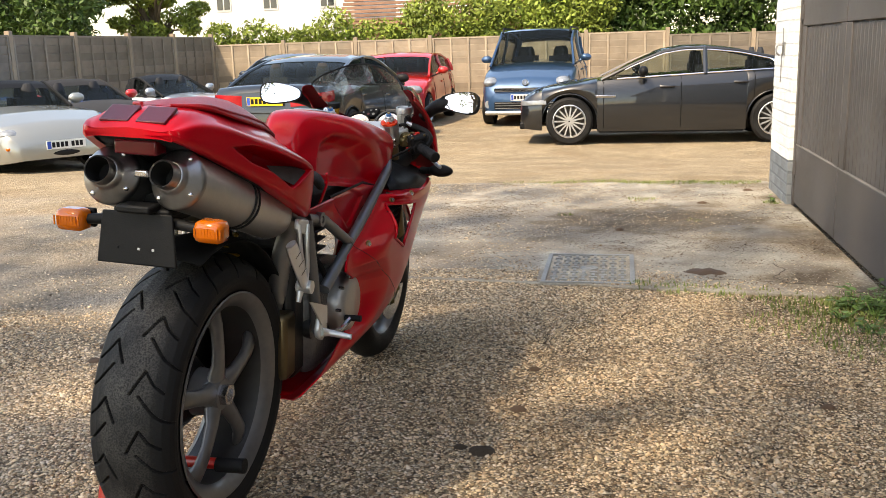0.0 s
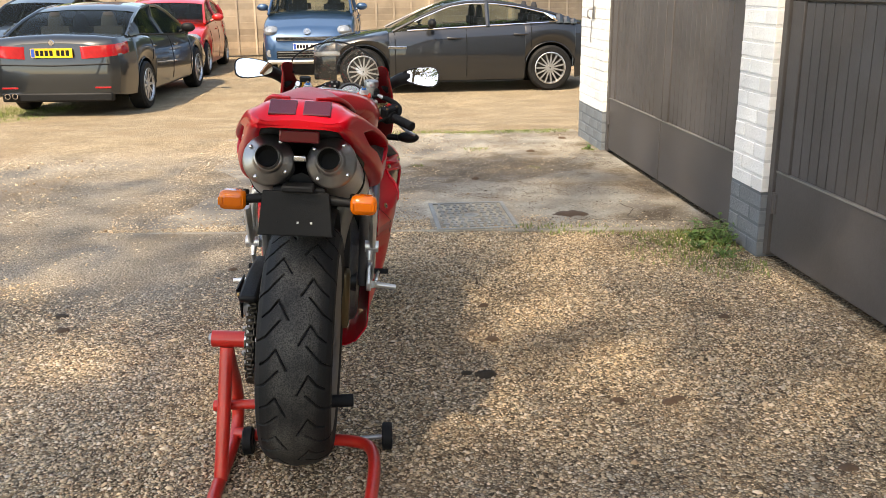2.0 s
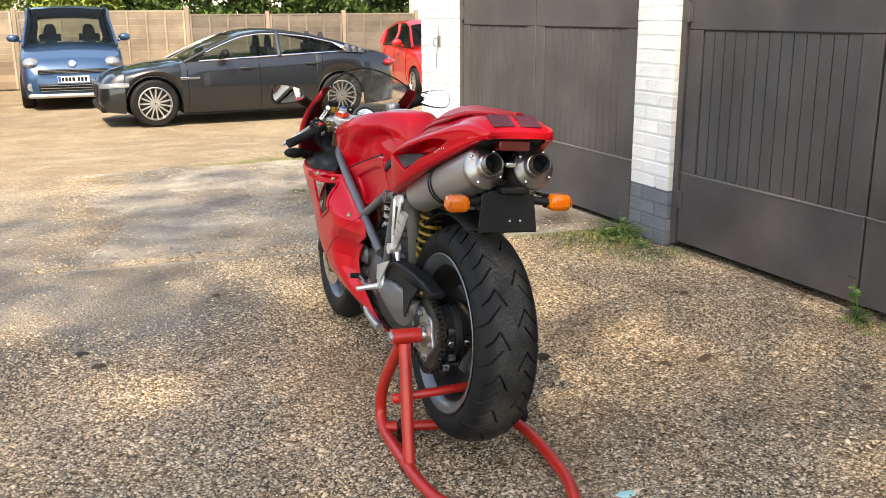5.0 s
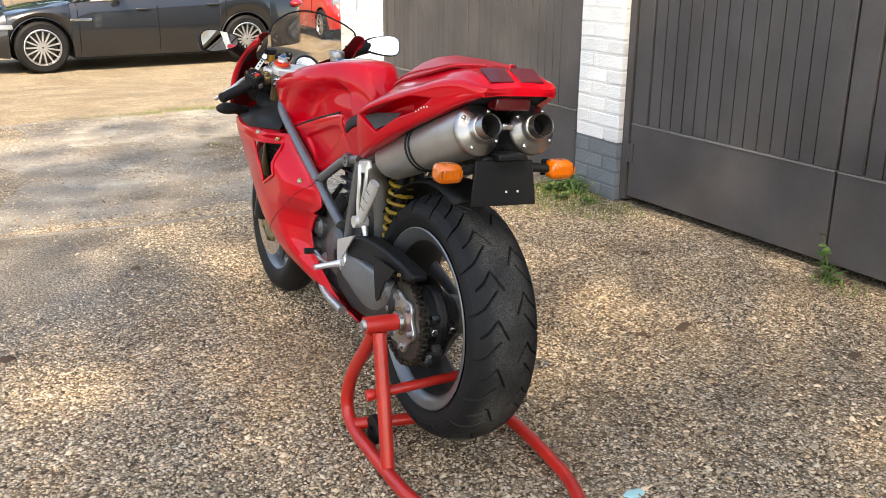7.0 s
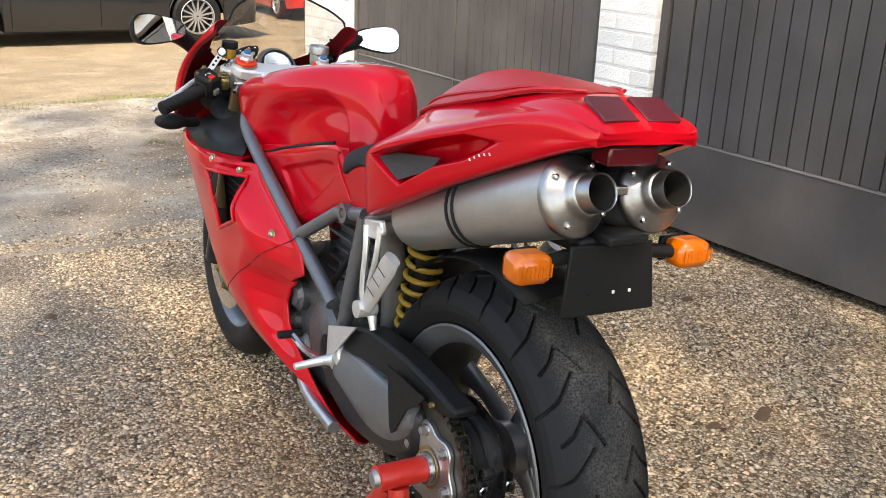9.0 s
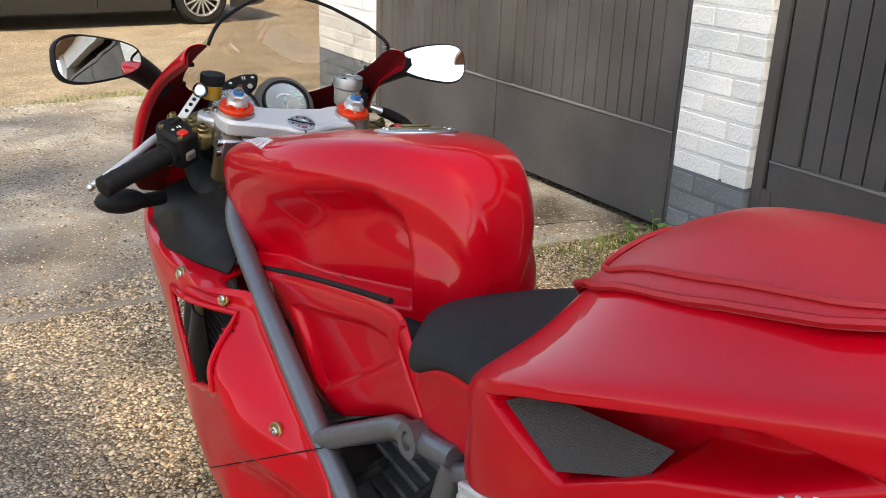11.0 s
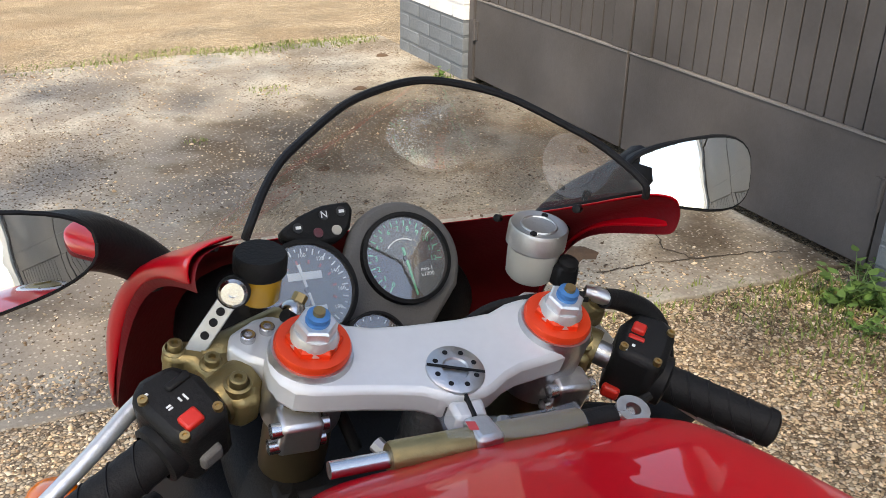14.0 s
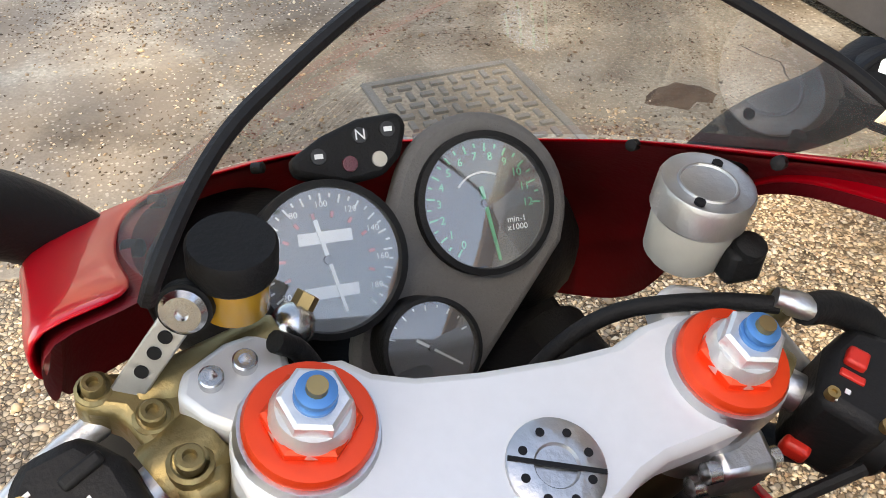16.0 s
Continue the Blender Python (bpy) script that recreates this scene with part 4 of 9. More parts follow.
P_GREY = car_paint("grey_metallic_paint", (0.013, 0.0145, 0.0175), 0.3)
P_GREYB = car_paint("slate_metallic_paint", (0.015, 0.018, 0.021), 0.3)
P_BLUE = car_paint("steel_blue_metallic_paint", (0.035, 0.085, 0.17), 0.45)
P_RED = car_paint("red_car_paint", (0.55, 0.015, 0.012), 0.0)
P_BRIGHTBLUE = car_paint("bright_blue_paint", (0.02, 0.16, 0.62), 0.25)
P_SILVER = car_paint("silver_paint", (0.34, 0.34, 0.31), 0.55)
P_SILVERB = car_paint("cool_silver_paint", (0.42, 0.44, 0.46), 0.6)
M_SOFTTOP = mat("black_soft_top", (0.02, 0.02, 0.022), 0.9, 0, None, 60)

SALOON_DECK = [(-2.025, 0.80), (-1.82, 0.88), (-1.25, 0.91), (-0.3, 0.875), (0.7, 0.83), (0.95, 0.815), (1.4, 0.765), (1.8, 0.68), (2.025, 0.57)]
SALOON_ROOF = [(-1.58, 0.89), (-1.15, 1.045), (-0.72, 1.155), (-0.35, 1.205), (-0.05, 1.208), (0.22, 1.165), (0.55, 1.03), (0.98, 0.815)]


def wrap_lamp(name, root, s, outline, z0, z1, material):
    """Lamp glass wrapped round a body corner; outline: points of its outer face in plan."""
    rows = []
    for k, (x, y) in enumerate(outline):
        t = k / (len(outline) - 1)
        a, b = z0 + (z1 - z0) * 0.35 * t, z1 + (z1 - z0) * 0.25 * t
        rows.append([(s * (x - 0.05), y * 0.985, a), (s * x * 0.995, y, a + 0.004), (s * x, y, (a + b) / 2), (s * x * 0.985, y, b - 0.004), (s * (x - 0.06), y * 0.985, b)])
    return part(name, Mesh().loft(rows), material, root, smooth=50)


def saloon_front(root, L, W, paint):
    for s in (-1, 1):
        wrap_lamp("headlight", root, s, [(W * 0.24, L / 2 + 0.006), (W * 0.35, L / 2 - 0.004), (W * 0.418, L / 2 - 0.07), (W * 0.448, L / 2 - 0.18), (W * 0.462, L / 2 - 0.34)], 0.495, 0.565, M_LAMP)
    part("grille", Mesh().box(-0.26, 0.26, L / 2 - 0.04, L / 2 + 0.012, 0.36, 0.54), M_BLACKPLASTIC, root, bevel=0.02)
    part("lower_grille", Mesh().box(-0.62, 0.62, L / 2 - 0.07, L / 2 + 0.008, 0.2, 0.29), M_BLACKPLASTIC, root, bevel=0.02)


# dark grey saloon across the yard, side on
g = ground_z(0, 12.6)
jag, jw = build_car("saloon_car", pose(0.705, 12.724, g, 0, 0, 92.0), P_GREY, "dark grey saloon car with chrome window trim", 4.05, 1.62, SALOON_DECK, SALOON_ROOF, 2.54, 1.385, 0.305, spokes=15, trim=M_CHROME, mirror=M_BLACKPLASTIC)
saloon_front(jag, 4.05, 1.62, P_GREY)
for s in (-1, 1):
    part("side_vent", Mesh().box(s * 0.80 - 0.012, s * 0.80 + 0.012, 0.80, 1.05, 0.60, 0.63), M_CHROME, jag, bevel=0.004)
    part("tail_light", Mesh().ball((s * 0.64, -1.92, 0.74), 0.12, 0.10, 0.055, 12, 8), M_TAILRED, jag)

# dark saloon seen from behind
g = ground_z(0, 12)
bmw, bw = build_car("saloon_car", pose(-3.92, 12.22, g, 0, 0, -5.0), P_GREYB, "dark slate saloon car, rear towards the yard", 3.98, 1.60, [(-1.99, 0.865), (-1.85, 0.885), (-1.35, 0.89), (-0.4, 0.84), (0.6, 0.80), (0.9, 0.79), (1.4, 0.71), (1.8, 0.61), (1.99, 0.50)], [(-1.58, 0.87), (-1.15, 1.06), (-0.7, 1.19), (-0.25, 1.225), (0.1, 1.21), (0.4, 1.13), (0.75, 0.96), (1.05, 0.78)], 2.40, 1.25, 0.285, spokes=10, sill=0.22, end_taper=0.07, mirror=M_BLACKPLASTIC)
saloon_front(bmw, 3.98, 1.60, P_GREYB)
for s in (-1, 1):
    wrap_lamp("tail_light", bmw, s, [(0.34, -2.005), (0.50, -2.008), (0.615, -1.99), (0.70, -1.93), (0.745, -1.82), (0.755, -1.70)], 0.655, 0.795, M_TAILRED)
    part("reflector", Mesh().box(s * 0.52 - 0.09, s * 0.52 + 0.09, -1.995, -1.94, 0.33, 0.35), M_TAILRED, bmw, bevel=0.004)
    part("exhaust_tip", Mesh().lathe([(-0.06, 0.03), (0.02, 0.032), (0.02, 0.026), (-0.06, 0.024)], (-0.50 + s * 0.042, -2.015, 0.255), (0, -1, 0), 12), M_CHROME, bmw)
part("boot_line", Mesh().tube([(-0.62, -1.995, 0.60), (0, -2.01, 0.585), (0.62, -1.995, 0.60)], 0.008, 5), M_INK, bmw)
part("bumper_recess", Mesh().box(-0.62, 0.62, -2.004, -1.90, 0.185, 0.285), M_BLACKPLASTIC, bmw, bevel=0.02)
part("boot_badge", Mesh().lathe([(0.0, 0.035), (0.012, 0.03), (0.012, 0.002)], (0, -1.985, 0.835), (0, -1, 0), 16), M_CHROME, bmw)
number_plate(bmw, M_PLATEY, 0, -2.012, 0.725, 0.46, 0.10, -1)

# blue people carrier, nose to the yard
g = ground_z(0, 16)
van, vw = build_car("people_carrier", pose(-1.45, 16.65, g, 0, 0, 178.0), P_BLUE, "steel blue people carrier with roof rails", 3.72, 1.60, [(-1.86, 0.98), (-1.0, 1.0), (0.4, 0.98), (0.75, 0.96), (1.3, 0.86), (1.7, 0.74), (1.86, 0.58)], [(-1.80, 0.99), (-1.65, 1.40), (-1.2, 1.53), (-0.4, 1.56), (0.2, 1.54), (0.55, 1.36), (1.0, 0.95)], 2.36, 1.18, 0.27, spokes=9, roof_w=0.78)
for s in (-1, 1):
    part("headlight", Mesh().ball((s * 0.585, 1.62, 0.70), 0.13, 0.20, 0.095, 14, 8), M_LAMP, van)
    part("fog_light", Mesh().lathe([(0, 0.07), (0.03, 0.06), (0.03, 0.01)], (s * 0.60, 1.80, 0.36), (0, 1, 0), 16), M_LAMP, van)
    part("roof_rail", Mesh().tube([(s * 0.58, 0.35, 1.50), (s * 0.59, 0.2, 1.58), (s * 0.59, -1.2, 1.58), (s * 0.58, -1.4, 1.5)], 0.018, 6), M_BLACKPLASTIC, van)
for z0, z1, hw in ((0.56, 0.62, 0.50), (0.28, 0.40, 0.50)):
    gl = part("grille", Mesh().box(-hw, hw, 1.80, 1.872, z0, z1), M_BLACKPLASTIC, van, bevel=0.015)
    for i in range(3):
        part("grille_bar", Mesh().box(-hw * 0.96, hw * 0.96, 1.868, 1.882, z0 + (z1 - z0) * (i + 0.4) / 3, z0 + (z1 - z0) * (i + 0.6) / 3), M_STEEL, gl, smooth=0)
part("front_skid", Mesh().box(-0.66, 0.66, 1.78, 1.88, 0.19, 0.26), M_ALLOY, van, bevel=0.03)
part("nose_badge", Mesh().lathe([(0, 0.06), (0.015, 0.05), (0.015, 0.005)], (0, 1.80, 0.70), (0, 1, 0.3), 12), M_CHROME, van)
number_plate(van, M_PLATEW, 0, 1.885, 0.47, 0.45, 0.10, 1)

# red hatchback nose-in beyond the dark saloon
g = ground_z(0, 16)
red, rw = build_car("hatchback_car", pose(-3.92, 16.4, g, 0, 0, 180), P_RED, "red hatchback car parked against the fence", 3.5, 1.56, [(-1.75, 0.86), (-0.5, 0.86), (0.55, 0.82), (1.2, 0.74), (1.6, 0.64), (1.75, 0.5)], [(-1.62, 0.87), (-1.4, 1.08), (-0.8, 1.19), (-0.2, 1.21), (0.1, 1.17), (0.45, 1.03), (0.85, 0.82)], 2.2, 1.1, 0.27, spokes=8)
for s in (-1, 1):
    part("headlight", Mesh().ball((s * 0.56, 1.56, 0.62), 0.16, 0.13, 0.08, 14, 8), M_LAMP, red)

# small red car by the far grey wall
fiat, fw = build_car("small_car", pose(4.75, 15.5, g, 0, 0, 176), P_RED, "small bright red round-nosed car", 3.05, 1.42, [(-1.52, 0.84), (-0.5, 0.84), (0.55, 0.82), (1.1, 0.76), (1.4, 0.64), (1.52, 0.5)], [(-1.45, 0.85), (-1.2, 1.12), (-0.6, 1.27), (0.0, 1.29), (0.3, 1.2), (0.75, 0.84)], 1.98, 0.95, 0.25, spokes=8)
for s in (-1, 1):
    part("headlight", Mesh().lathe([(0, 0.09), (0.04, 0.085), (0.06, 0.05), (0.065, 0.005)], (s * 0.52, 1.36, 0.62), (0, 1, 0.1), 18), M_LAMP, fiat)
    part("side_light", Mesh().lathe([(0, 0.06), (0.03, 0.05), (0.035, 0.005)], (s * 0.50, 1.46, 0.42), (0, 1, 0), 14), M_LAMP, fiat)
part("lower_grille", Mesh().box(-0.45, 0.45, 1.44, 1.535, 0.22, 0.33), M_BLACKPLASTIC, fiat, bevel=0.02)
number_plate(fiat, M_PLATEW, 0, 1.53, 0.40, 0.42, 0.09, 1)

# three open-topped two-seaters along the grey fence
ROAD_DECK = [(-1.7, 0.68), (-1.4, 0.74), (-0.4, 0.72), (0.4, 0.70), (1.1, 0.66), (1.5, 0.56), (1.7, 0.42)]
ROAD_ROOF = [(-0.16, 0.74), (-0.12, 0.97), (-0.02, 1.0), (0.08, 0.96), (0.48, 0.69)]


def roadster(m, paint, label, soft, mirror=None, plate=True, bonnet=None):
    r, w = build_car("roadster", m, paint, label, 3.4, 1.44, ROAD_DECK, ROAD_ROOF, 1.98, 1.0, 0.265, spokes=10, soft=soft, end_taper=0.2, mirror=mirror)
    if bonnet:
        part("bonnet", Mesh().grid([[(x * w(y) * q, y, lerp(y, ROAD_DECK) + h + 0.004) for x, h in ((-0.88, -0.003), (-0.55, 0.02), (0, 0.035), (0.55, 0.02), (0.88, -0.003))] for y, q in ((0.5, 1), (0.7, 1), (0.9, 1), (1.1, 1), (1.3, 0.98), (1.5, 0.92), (1.57, 0.85))]), bonnet, r, "matt black bonnet", smooth=50)
    for s in (-1, 1):
        part("headlight", Mesh().ball((s * 0.50, 1.46, 0.485), 0.12, 0.15, 0.065, 14, 8), M_LAMP, r)
        part("indicator", Mesh().box(s * 0.52 - 0.07, s * 0.52 + 0.07, 1.58, 1.64, 0.33, 0.36), M_AMBER, r, bevel=0.008)
    part("mouth", Mesh().ball((0, 1.62, 0.27), 0.34, 0.09, 0.07, 16, 8), M_BLACKPLASTIC, r)
    if plate:
        number_plate(r, M_PLATEW, 0, 1.70, 0.36, 0.42, 0.09, 1)
    return r


M_AMBER = mat("amber_lens", (0.66, 0.145, 0.004), 0.18, 0, (0.52, 0.095, 0.0), 60, coat=0.6, big=0.05)
roadster(pose(-7.22, 9.72, ground_z(0, 9.7), 0, 0, -123), P_SILVER, "silver open roadster with an amber indicator", M_BLACKPLASTIC)
roadster(pose(-7.45, 11.50, ground_z(0, 11.4), 0, 0, -109), P_BRIGHTBLUE, "bright blue roadster with black bonnet and red mirror", M_SOFTTOP, mirror=P_RED, bonnet=M_SOFTTOP)
roadster(pose(-6.98, 13.25, ground_z(0, 13.2), 0, 0, -98), P_SILVERB, "cool silver open roadster with its top down", M_BLACKPLASTIC, plate=False)
far_car, _ = build_car("estate_car", pose(-6.3, 17.2, ground_z(0, 17), 0, 0, 175), P_GREYB, "dark grey car parked against the fence", 3.7, 1.55, [(-1.85, 0.84), (-0.5, 0.85), (0.6, 0.82), (1.3, 0.72), (1.7, 0.62), (1.85, 0.5)], [(-1.75, 0.85), (-1.5, 1.15), (-0.8, 1.24), (-0.1, 1.25), (0.3, 1.15), (0.9, 0.8)], 2.3, 1.15, 0.27, spokes=10)


# ---- motorcycle: materials ----
M_RED = mat("red_bike_paint", (0.52, 0.0014, 0.010), 0.38, 0.0, (0.47, 0.0013, 0.009), 300, coat=0.5, big=0.04, spec=0.08)
M_REDPAD = mat("red_seat_vinyl", (0.42, 0.012, 0.018), 0.42, 0, (0.38, 0.010, 0.015), 200, 0.08, 500, big=0.05)
M_SEAT = mat("black_seat_foam", (0.014, 0.013, 0.014), 0.75, 0, (0.022, 0.021, 0.021), 120, 0.2, 350, spec=0.3)
M_FRAME = mat("grey_frame_tube", (0.17, 0.175, 0.185), 0.36, 0.6, (0.13, 0.135, 0.14), 60, coat=0.2, big=0.08)
M_CAN = mat("brushed_aluminium_can", (0.50, 0.495, 0.485), 0.42, 0.9, (0.42, 0.415, 0.405), 80, 0.08, 200, big=0.08, bigscale=9)
M_CAP = mat("polished_end_cap", (0.40, 0.395, 0.39), 0.36, 1.0, (0.27, 0.265, 0.26), 30, 0.1, 60, big=0.2, bigscale=20)
M_SOOT = mat("sooty_pipe", (0.012, 0.011, 0.010), 0.85, 0.1, None, 60)
# Barrel colour holds the shade inside the rear wheel
M_BARREL = mat("shaded_wheel_barrel", (0.025, 0.024, 0.023), 0.5, 0.3, (0.05, 0.047, 0.044), 30, big=0.3, bigscale=9)
M_SPROCKET = mat("oily_sprocket_steel", (0.11, 0.10, 0.085), 0.42, 0.6, (0.05, 0.045, 0.038), 60, big=0.2, bigscale=20)
M_WHEEL = mat("grey_wheel_casting", (0.19, 0.19, 0.193), 0.34, 0.6, (0.14, 0.14, 0.143), 60, coat=0.15, big=0.12, bigscale=8)
M_ENGINE = mat("engine_casting", (0.16, 0.16, 0.163), 0.42, 0.6, (0.07, 0.07, 0.074), 40, 0.3, 120, big=0.2, bigscale=12)
M_DARKMETAL = mat("dark_painted_metal", (0.011, 0.011, 0.012), 0.4, 0.2, (0.018, 0.018, 0.019), 50, 0.12, 200, big=0.15, bigscale=8)
M_ALU = mat("bare_aluminium", (0.58, 0.58, 0.58), 0.33, 0.95, (0.48, 0.48, 0.48), 60, 0.1, 200, big=0.08, bigscale=12)
M_YOKE = mat("silver_yoke_paint", (0.64, 0.635, 0.625), 0.42, 0.3, (0.59, 0.585, 0.575), 140, coat=0.1, big=0.05)
M_GOLD = mat("gold_anodised", (0.28, 0.22, 0.10), 0.4, 0.75, (0.22, 0.17, 0.08), 80, 0.1, 300, big=0.15, bigscale=25)
M_BRONZE = mat("bronze_fork_leg", (0.15, 0.11, 0.06), 0.34, 0.8, (0.12, 0.09, 0.05), 60, big=0.1)
M_ORANGE = mat("orange_anodised", (0.80, 0.06, 0.015), 0.34, 0.35, (0.72, 0.05, 0.012), 60, big=0.05)
M_BLUEAN = mat("blue_anodised", (0.07, 0.24, 0.52), 0.35, 0.5, None, 60)
M_CHAIN = mat("oily_chain_steel", (0.10, 0.088, 0.070), 0.38, 0.85, (0.035, 0.030, 0.025), 120, 0.1, 400)
M_BRASS = mat("brass", (0.40, 0.28, 0.12), 0.4, 0.9, None, 60)
M_STANDRED = mat("red_stand_enamel", (0.52, 0.022, 0.014), 0.35, 0, (0.44, 0.018, 0.012), 40, 0.1, 90, coat=0.3, big=0.12, bigscale=8)
M_RUBBER = mat("black_rubber", (0.008, 0.008, 0.0085), 0.6, 0, (0.012, 0.012, 0.012), 150, 0.15, 400, spec=0.2)
M_FOAMGREY = mat("grey_instrument_foam", (0.12, 0.115, 0.11), 0.85, 0, (0.10, 0.097, 0.093), 300, 0.2, 600, big=0.05)
M_DIAL = mat("black_dial", (0.02, 0.021, 0.022), 0.5, 0, None, 100)
M_DIALW = mat("dial_white", (0.75, 0.76, 0.75), 0.5, 0, None, 100, big=0.02)
M_DIALGREEN = mat("dial_green", (0.05, 0.42, 0.20), 0.5, 0, None, 100, big=0.02)
M_DIALRED = mat("dial_red", (0.45, 0.05, 0.05), 0.5, 0, None, 100, big=0.02)
M_COWLSHADE = mat("cowl_shade_red", (0.17, 0.004, 0.008), 0.6, 0, (0.12, 0.003, 0.006), 40, 0.1, 200, spec=0.25, big=0.12)
M_COVER = mat("grey_arm_cover", (0.15, 0.152, 0.156), 0.36, 0.3, (0.11, 0.112, 0.115), 50, 0.1, 200, coat=0.15, big=0.12, bigscale=8)
M_CAST = mat("bright_castings", (0.72, 0.72, 0.71), 0.36, 0.7, (0.62, 0.62, 0.61), 60, 0.12, 200, big=0.08, bigscale=12)
M_SPRING = mat("yellow_spring", (0.42, 0.25, 0.015), 0.45, 0, (0.3, 0.18, 0.015), 60, coat=0.3)
M_LAMPRED = mat("red_lamp_lens", (0.13, 0.006, 0.010), 0.16, 0, (0.11, 0.005, 0.008), 30, coat=0.3, big=0.03)
M_LENSRED = mat("dark_red_reflector", (0.10, 0.007, 0.013), 0.3, 0, (0.075, 0.005, 0.009), 400, 0.2, 700, coat=0.3, big=0.03)
M_STEELB = mat("bright_steel", (0.6, 0.6, 0.6), 0.25, 1.0, (0.5, 0.5, 0.5), 60, big=0.1, bigscale=20)
M_RESV = mat("milky_plastic", (0.45, 0.425, 0.37), 0.35, 0, (0.36, 0.335, 0.28), 50, big=0.05)
M_AMBERFLUID = mat("amber_fluid_pot", (0.50, 0.27, 0.03), 0.25, 0, (0.42, 0.22, 0.02), 40, coat=0.3, big=0.1, bigscale=20)
M_LETTER = mat("pale_lettering", (0.66, 0.64, 0.63), 0.4, 0, None, 60, big=0.02)
M_SWITCHRED = mat("red_switch", (0.52, 0.022, 0.014), 0.4, 0, None, 60)
M_MIRROR = mat("mirror_glass", (0.92, 0.93, 0.93), 0.015, 1.0, (0.92, 0.93, 0.93), 5, big=0.0)


def clear_sheet(name, tint, gloss, bend=1.35, dust=0.0):
    m = bpy.data.materials.new(name)
    m.use_nodes = True
    n, l = m.node_tree.nodes, m.node_tree.links
    t = n.new("ShaderNodeBsdfTransparent")
    t.inputs[0].default_value = (*tint, 1)
    g = n.new("ShaderNodeBsdfGlossy")
    g.inputs["Roughness"].default_value = 0.02
    g.inputs[0].default_value = (0.95, 0.95, 0.95, 1)
    fr = n.new("ShaderNodeFresnel")
    fr.inputs[0].default_value = bend
    k = n.new("ShaderNodeMath")
    k.operation = "MULTIPLY"
    k.inputs[1].default_value = gloss
    l.new(fr.outputs[0], k.inputs[0])
    mx = n.new("ShaderNodeMixShader")
    l.new(k.outputs[0], mx.inputs[0])
    l.new(t.outputs[0], mx.inputs[1])
    l.new(g.outputs[0], mx.inputs[2])
    out = mx.outputs[0]
    if dust:
        df = n.new("ShaderNodeBsdfDiffuse")
        df.inputs[0].default_value = (0.8, 0.8, 0.8, 1)
        m2 = n.new("ShaderNodeMixShader")
        m2.inputs[0].default_value = dust
        l.new(out, m2.inputs[1])
        l.new(df.outputs[0], m2.inputs[2])
        out = m2.outputs[0]
    l.new(out, n["Material Output"].inputs[0])
    return m


M_SCREEN = clear_sheet("smoked_screen", (0.86, 0.82, 0.76), 0.2, dust=0.05)
# Diffuse white here is dusty haze, and sky reflection put into the glass
M_LENSGLASS = clear_sheet("dial_glass", (0.92, 0.94, 0.93), 2.6, 1.6, 0.08)
M_MESHGREY = mat("grey_duct_mesh", (0.085, 0.080, 0.076), 0.6, 0.3, (0.045, 0.042, 0.040), 420, 0.5, 700)



def tread_material():
    """Black rubber with pale road dust on the crown, in the object's own x."""
    m = bpy.data.materials.new("dusty_tyre_rubber")
    m.use_nodes = True
    n, l = m.node_tree.nodes, m.node_tree.links
    b = n["Principled BSDF"]
    b.inputs["Roughness"].default_value, b.inputs["Specular IOR Level"].default_value = 0.62, 0.2
    tc = n.new("ShaderNodeTexCoord")
    xyz = n.new("ShaderNodeSeparateXYZ")
    l.new(tc.outputs["Object"], xyz.inputs[0])
    off = n.new("ShaderNodeMath")
    off.operation = "ABSOLUTE"
    l.new(xyz.outputs[0], off.inputs[0])
    band = n.new("ShaderNodeMapRange")
    band.interpolation_type = "SMOOTHSTEP"
    band.inputs[1].default_value, band.inputs[2].default_value, band.inputs[3].default_value, band.inputs[4].default_value = 0.030, 0.072, 0.62, 0.02
    l.new(off.outputs[0], band.inputs[0])
    total = band.outputs[0]
    for scale, detail, lo, hi in ((9, 4, 0.35, 0.65), (300, 5, 0.38, 0.62)):
        no = n.new("ShaderNodeTexNoise")
        no.inputs["Scale"].default_value, no.inputs["Detail"].default_value = scale, detail
        l.new(tc.outputs["Object"], no.inputs["Vector"])
        mr = n.new("ShaderNodeMapRange")
        mr.inputs[1].default_value, mr.inputs[2].default_value, mr.inputs[3].default_value, mr.inputs[4].default_value = lo, hi, 0.15, 1.0
        l.new(no.outputs["Fac"], mr.inputs[0])
        mu = n.new("ShaderNodeMath")
        mu.operation = "MULTIPLY"
        l.new(total, mu.inputs[0])
        l.new(mr.outputs[0], mu.inputs[1])
        total = mu.outputs[0]
    mx = n.new("ShaderNodeMix")
    mx.data_type = "RGBA"
    mx.inputs[6].default_value, mx.inputs[7].default_value = (0.009, 0.009, 0.0095, 1), (0.135, 0.125, 0.108, 1)
    l.new(total, mx.inputs[0])
    l.new(mx.outputs[2], b.inputs["Base Color"])
    bp = n.new("ShaderNodeBump")
    bp.inputs["Strength"].default_value, bp.inputs["Distance"].default_value = 0.15, 0.003
    l.new(no.outputs["Fac"], bp.inputs["Height"])
    l.new(bp.outputs[0], b.inputs["Normal"])
    return m


M_TREAD = tread_material()

# ---- motorcycle: place; x to its right, y ahead, z up, origin on the ground under the rear axle ----
BIKE = thing("motorcycle", pose(-0.95, 1.655, 0.0, 0, 4.0, -2.4), "glossy red sports motorcycle on a paddock stand", "motorcycle")
AX_R = Vector((0, 0.13, 0.36))
AX_F = Vector((0, 1.45, 0.30))


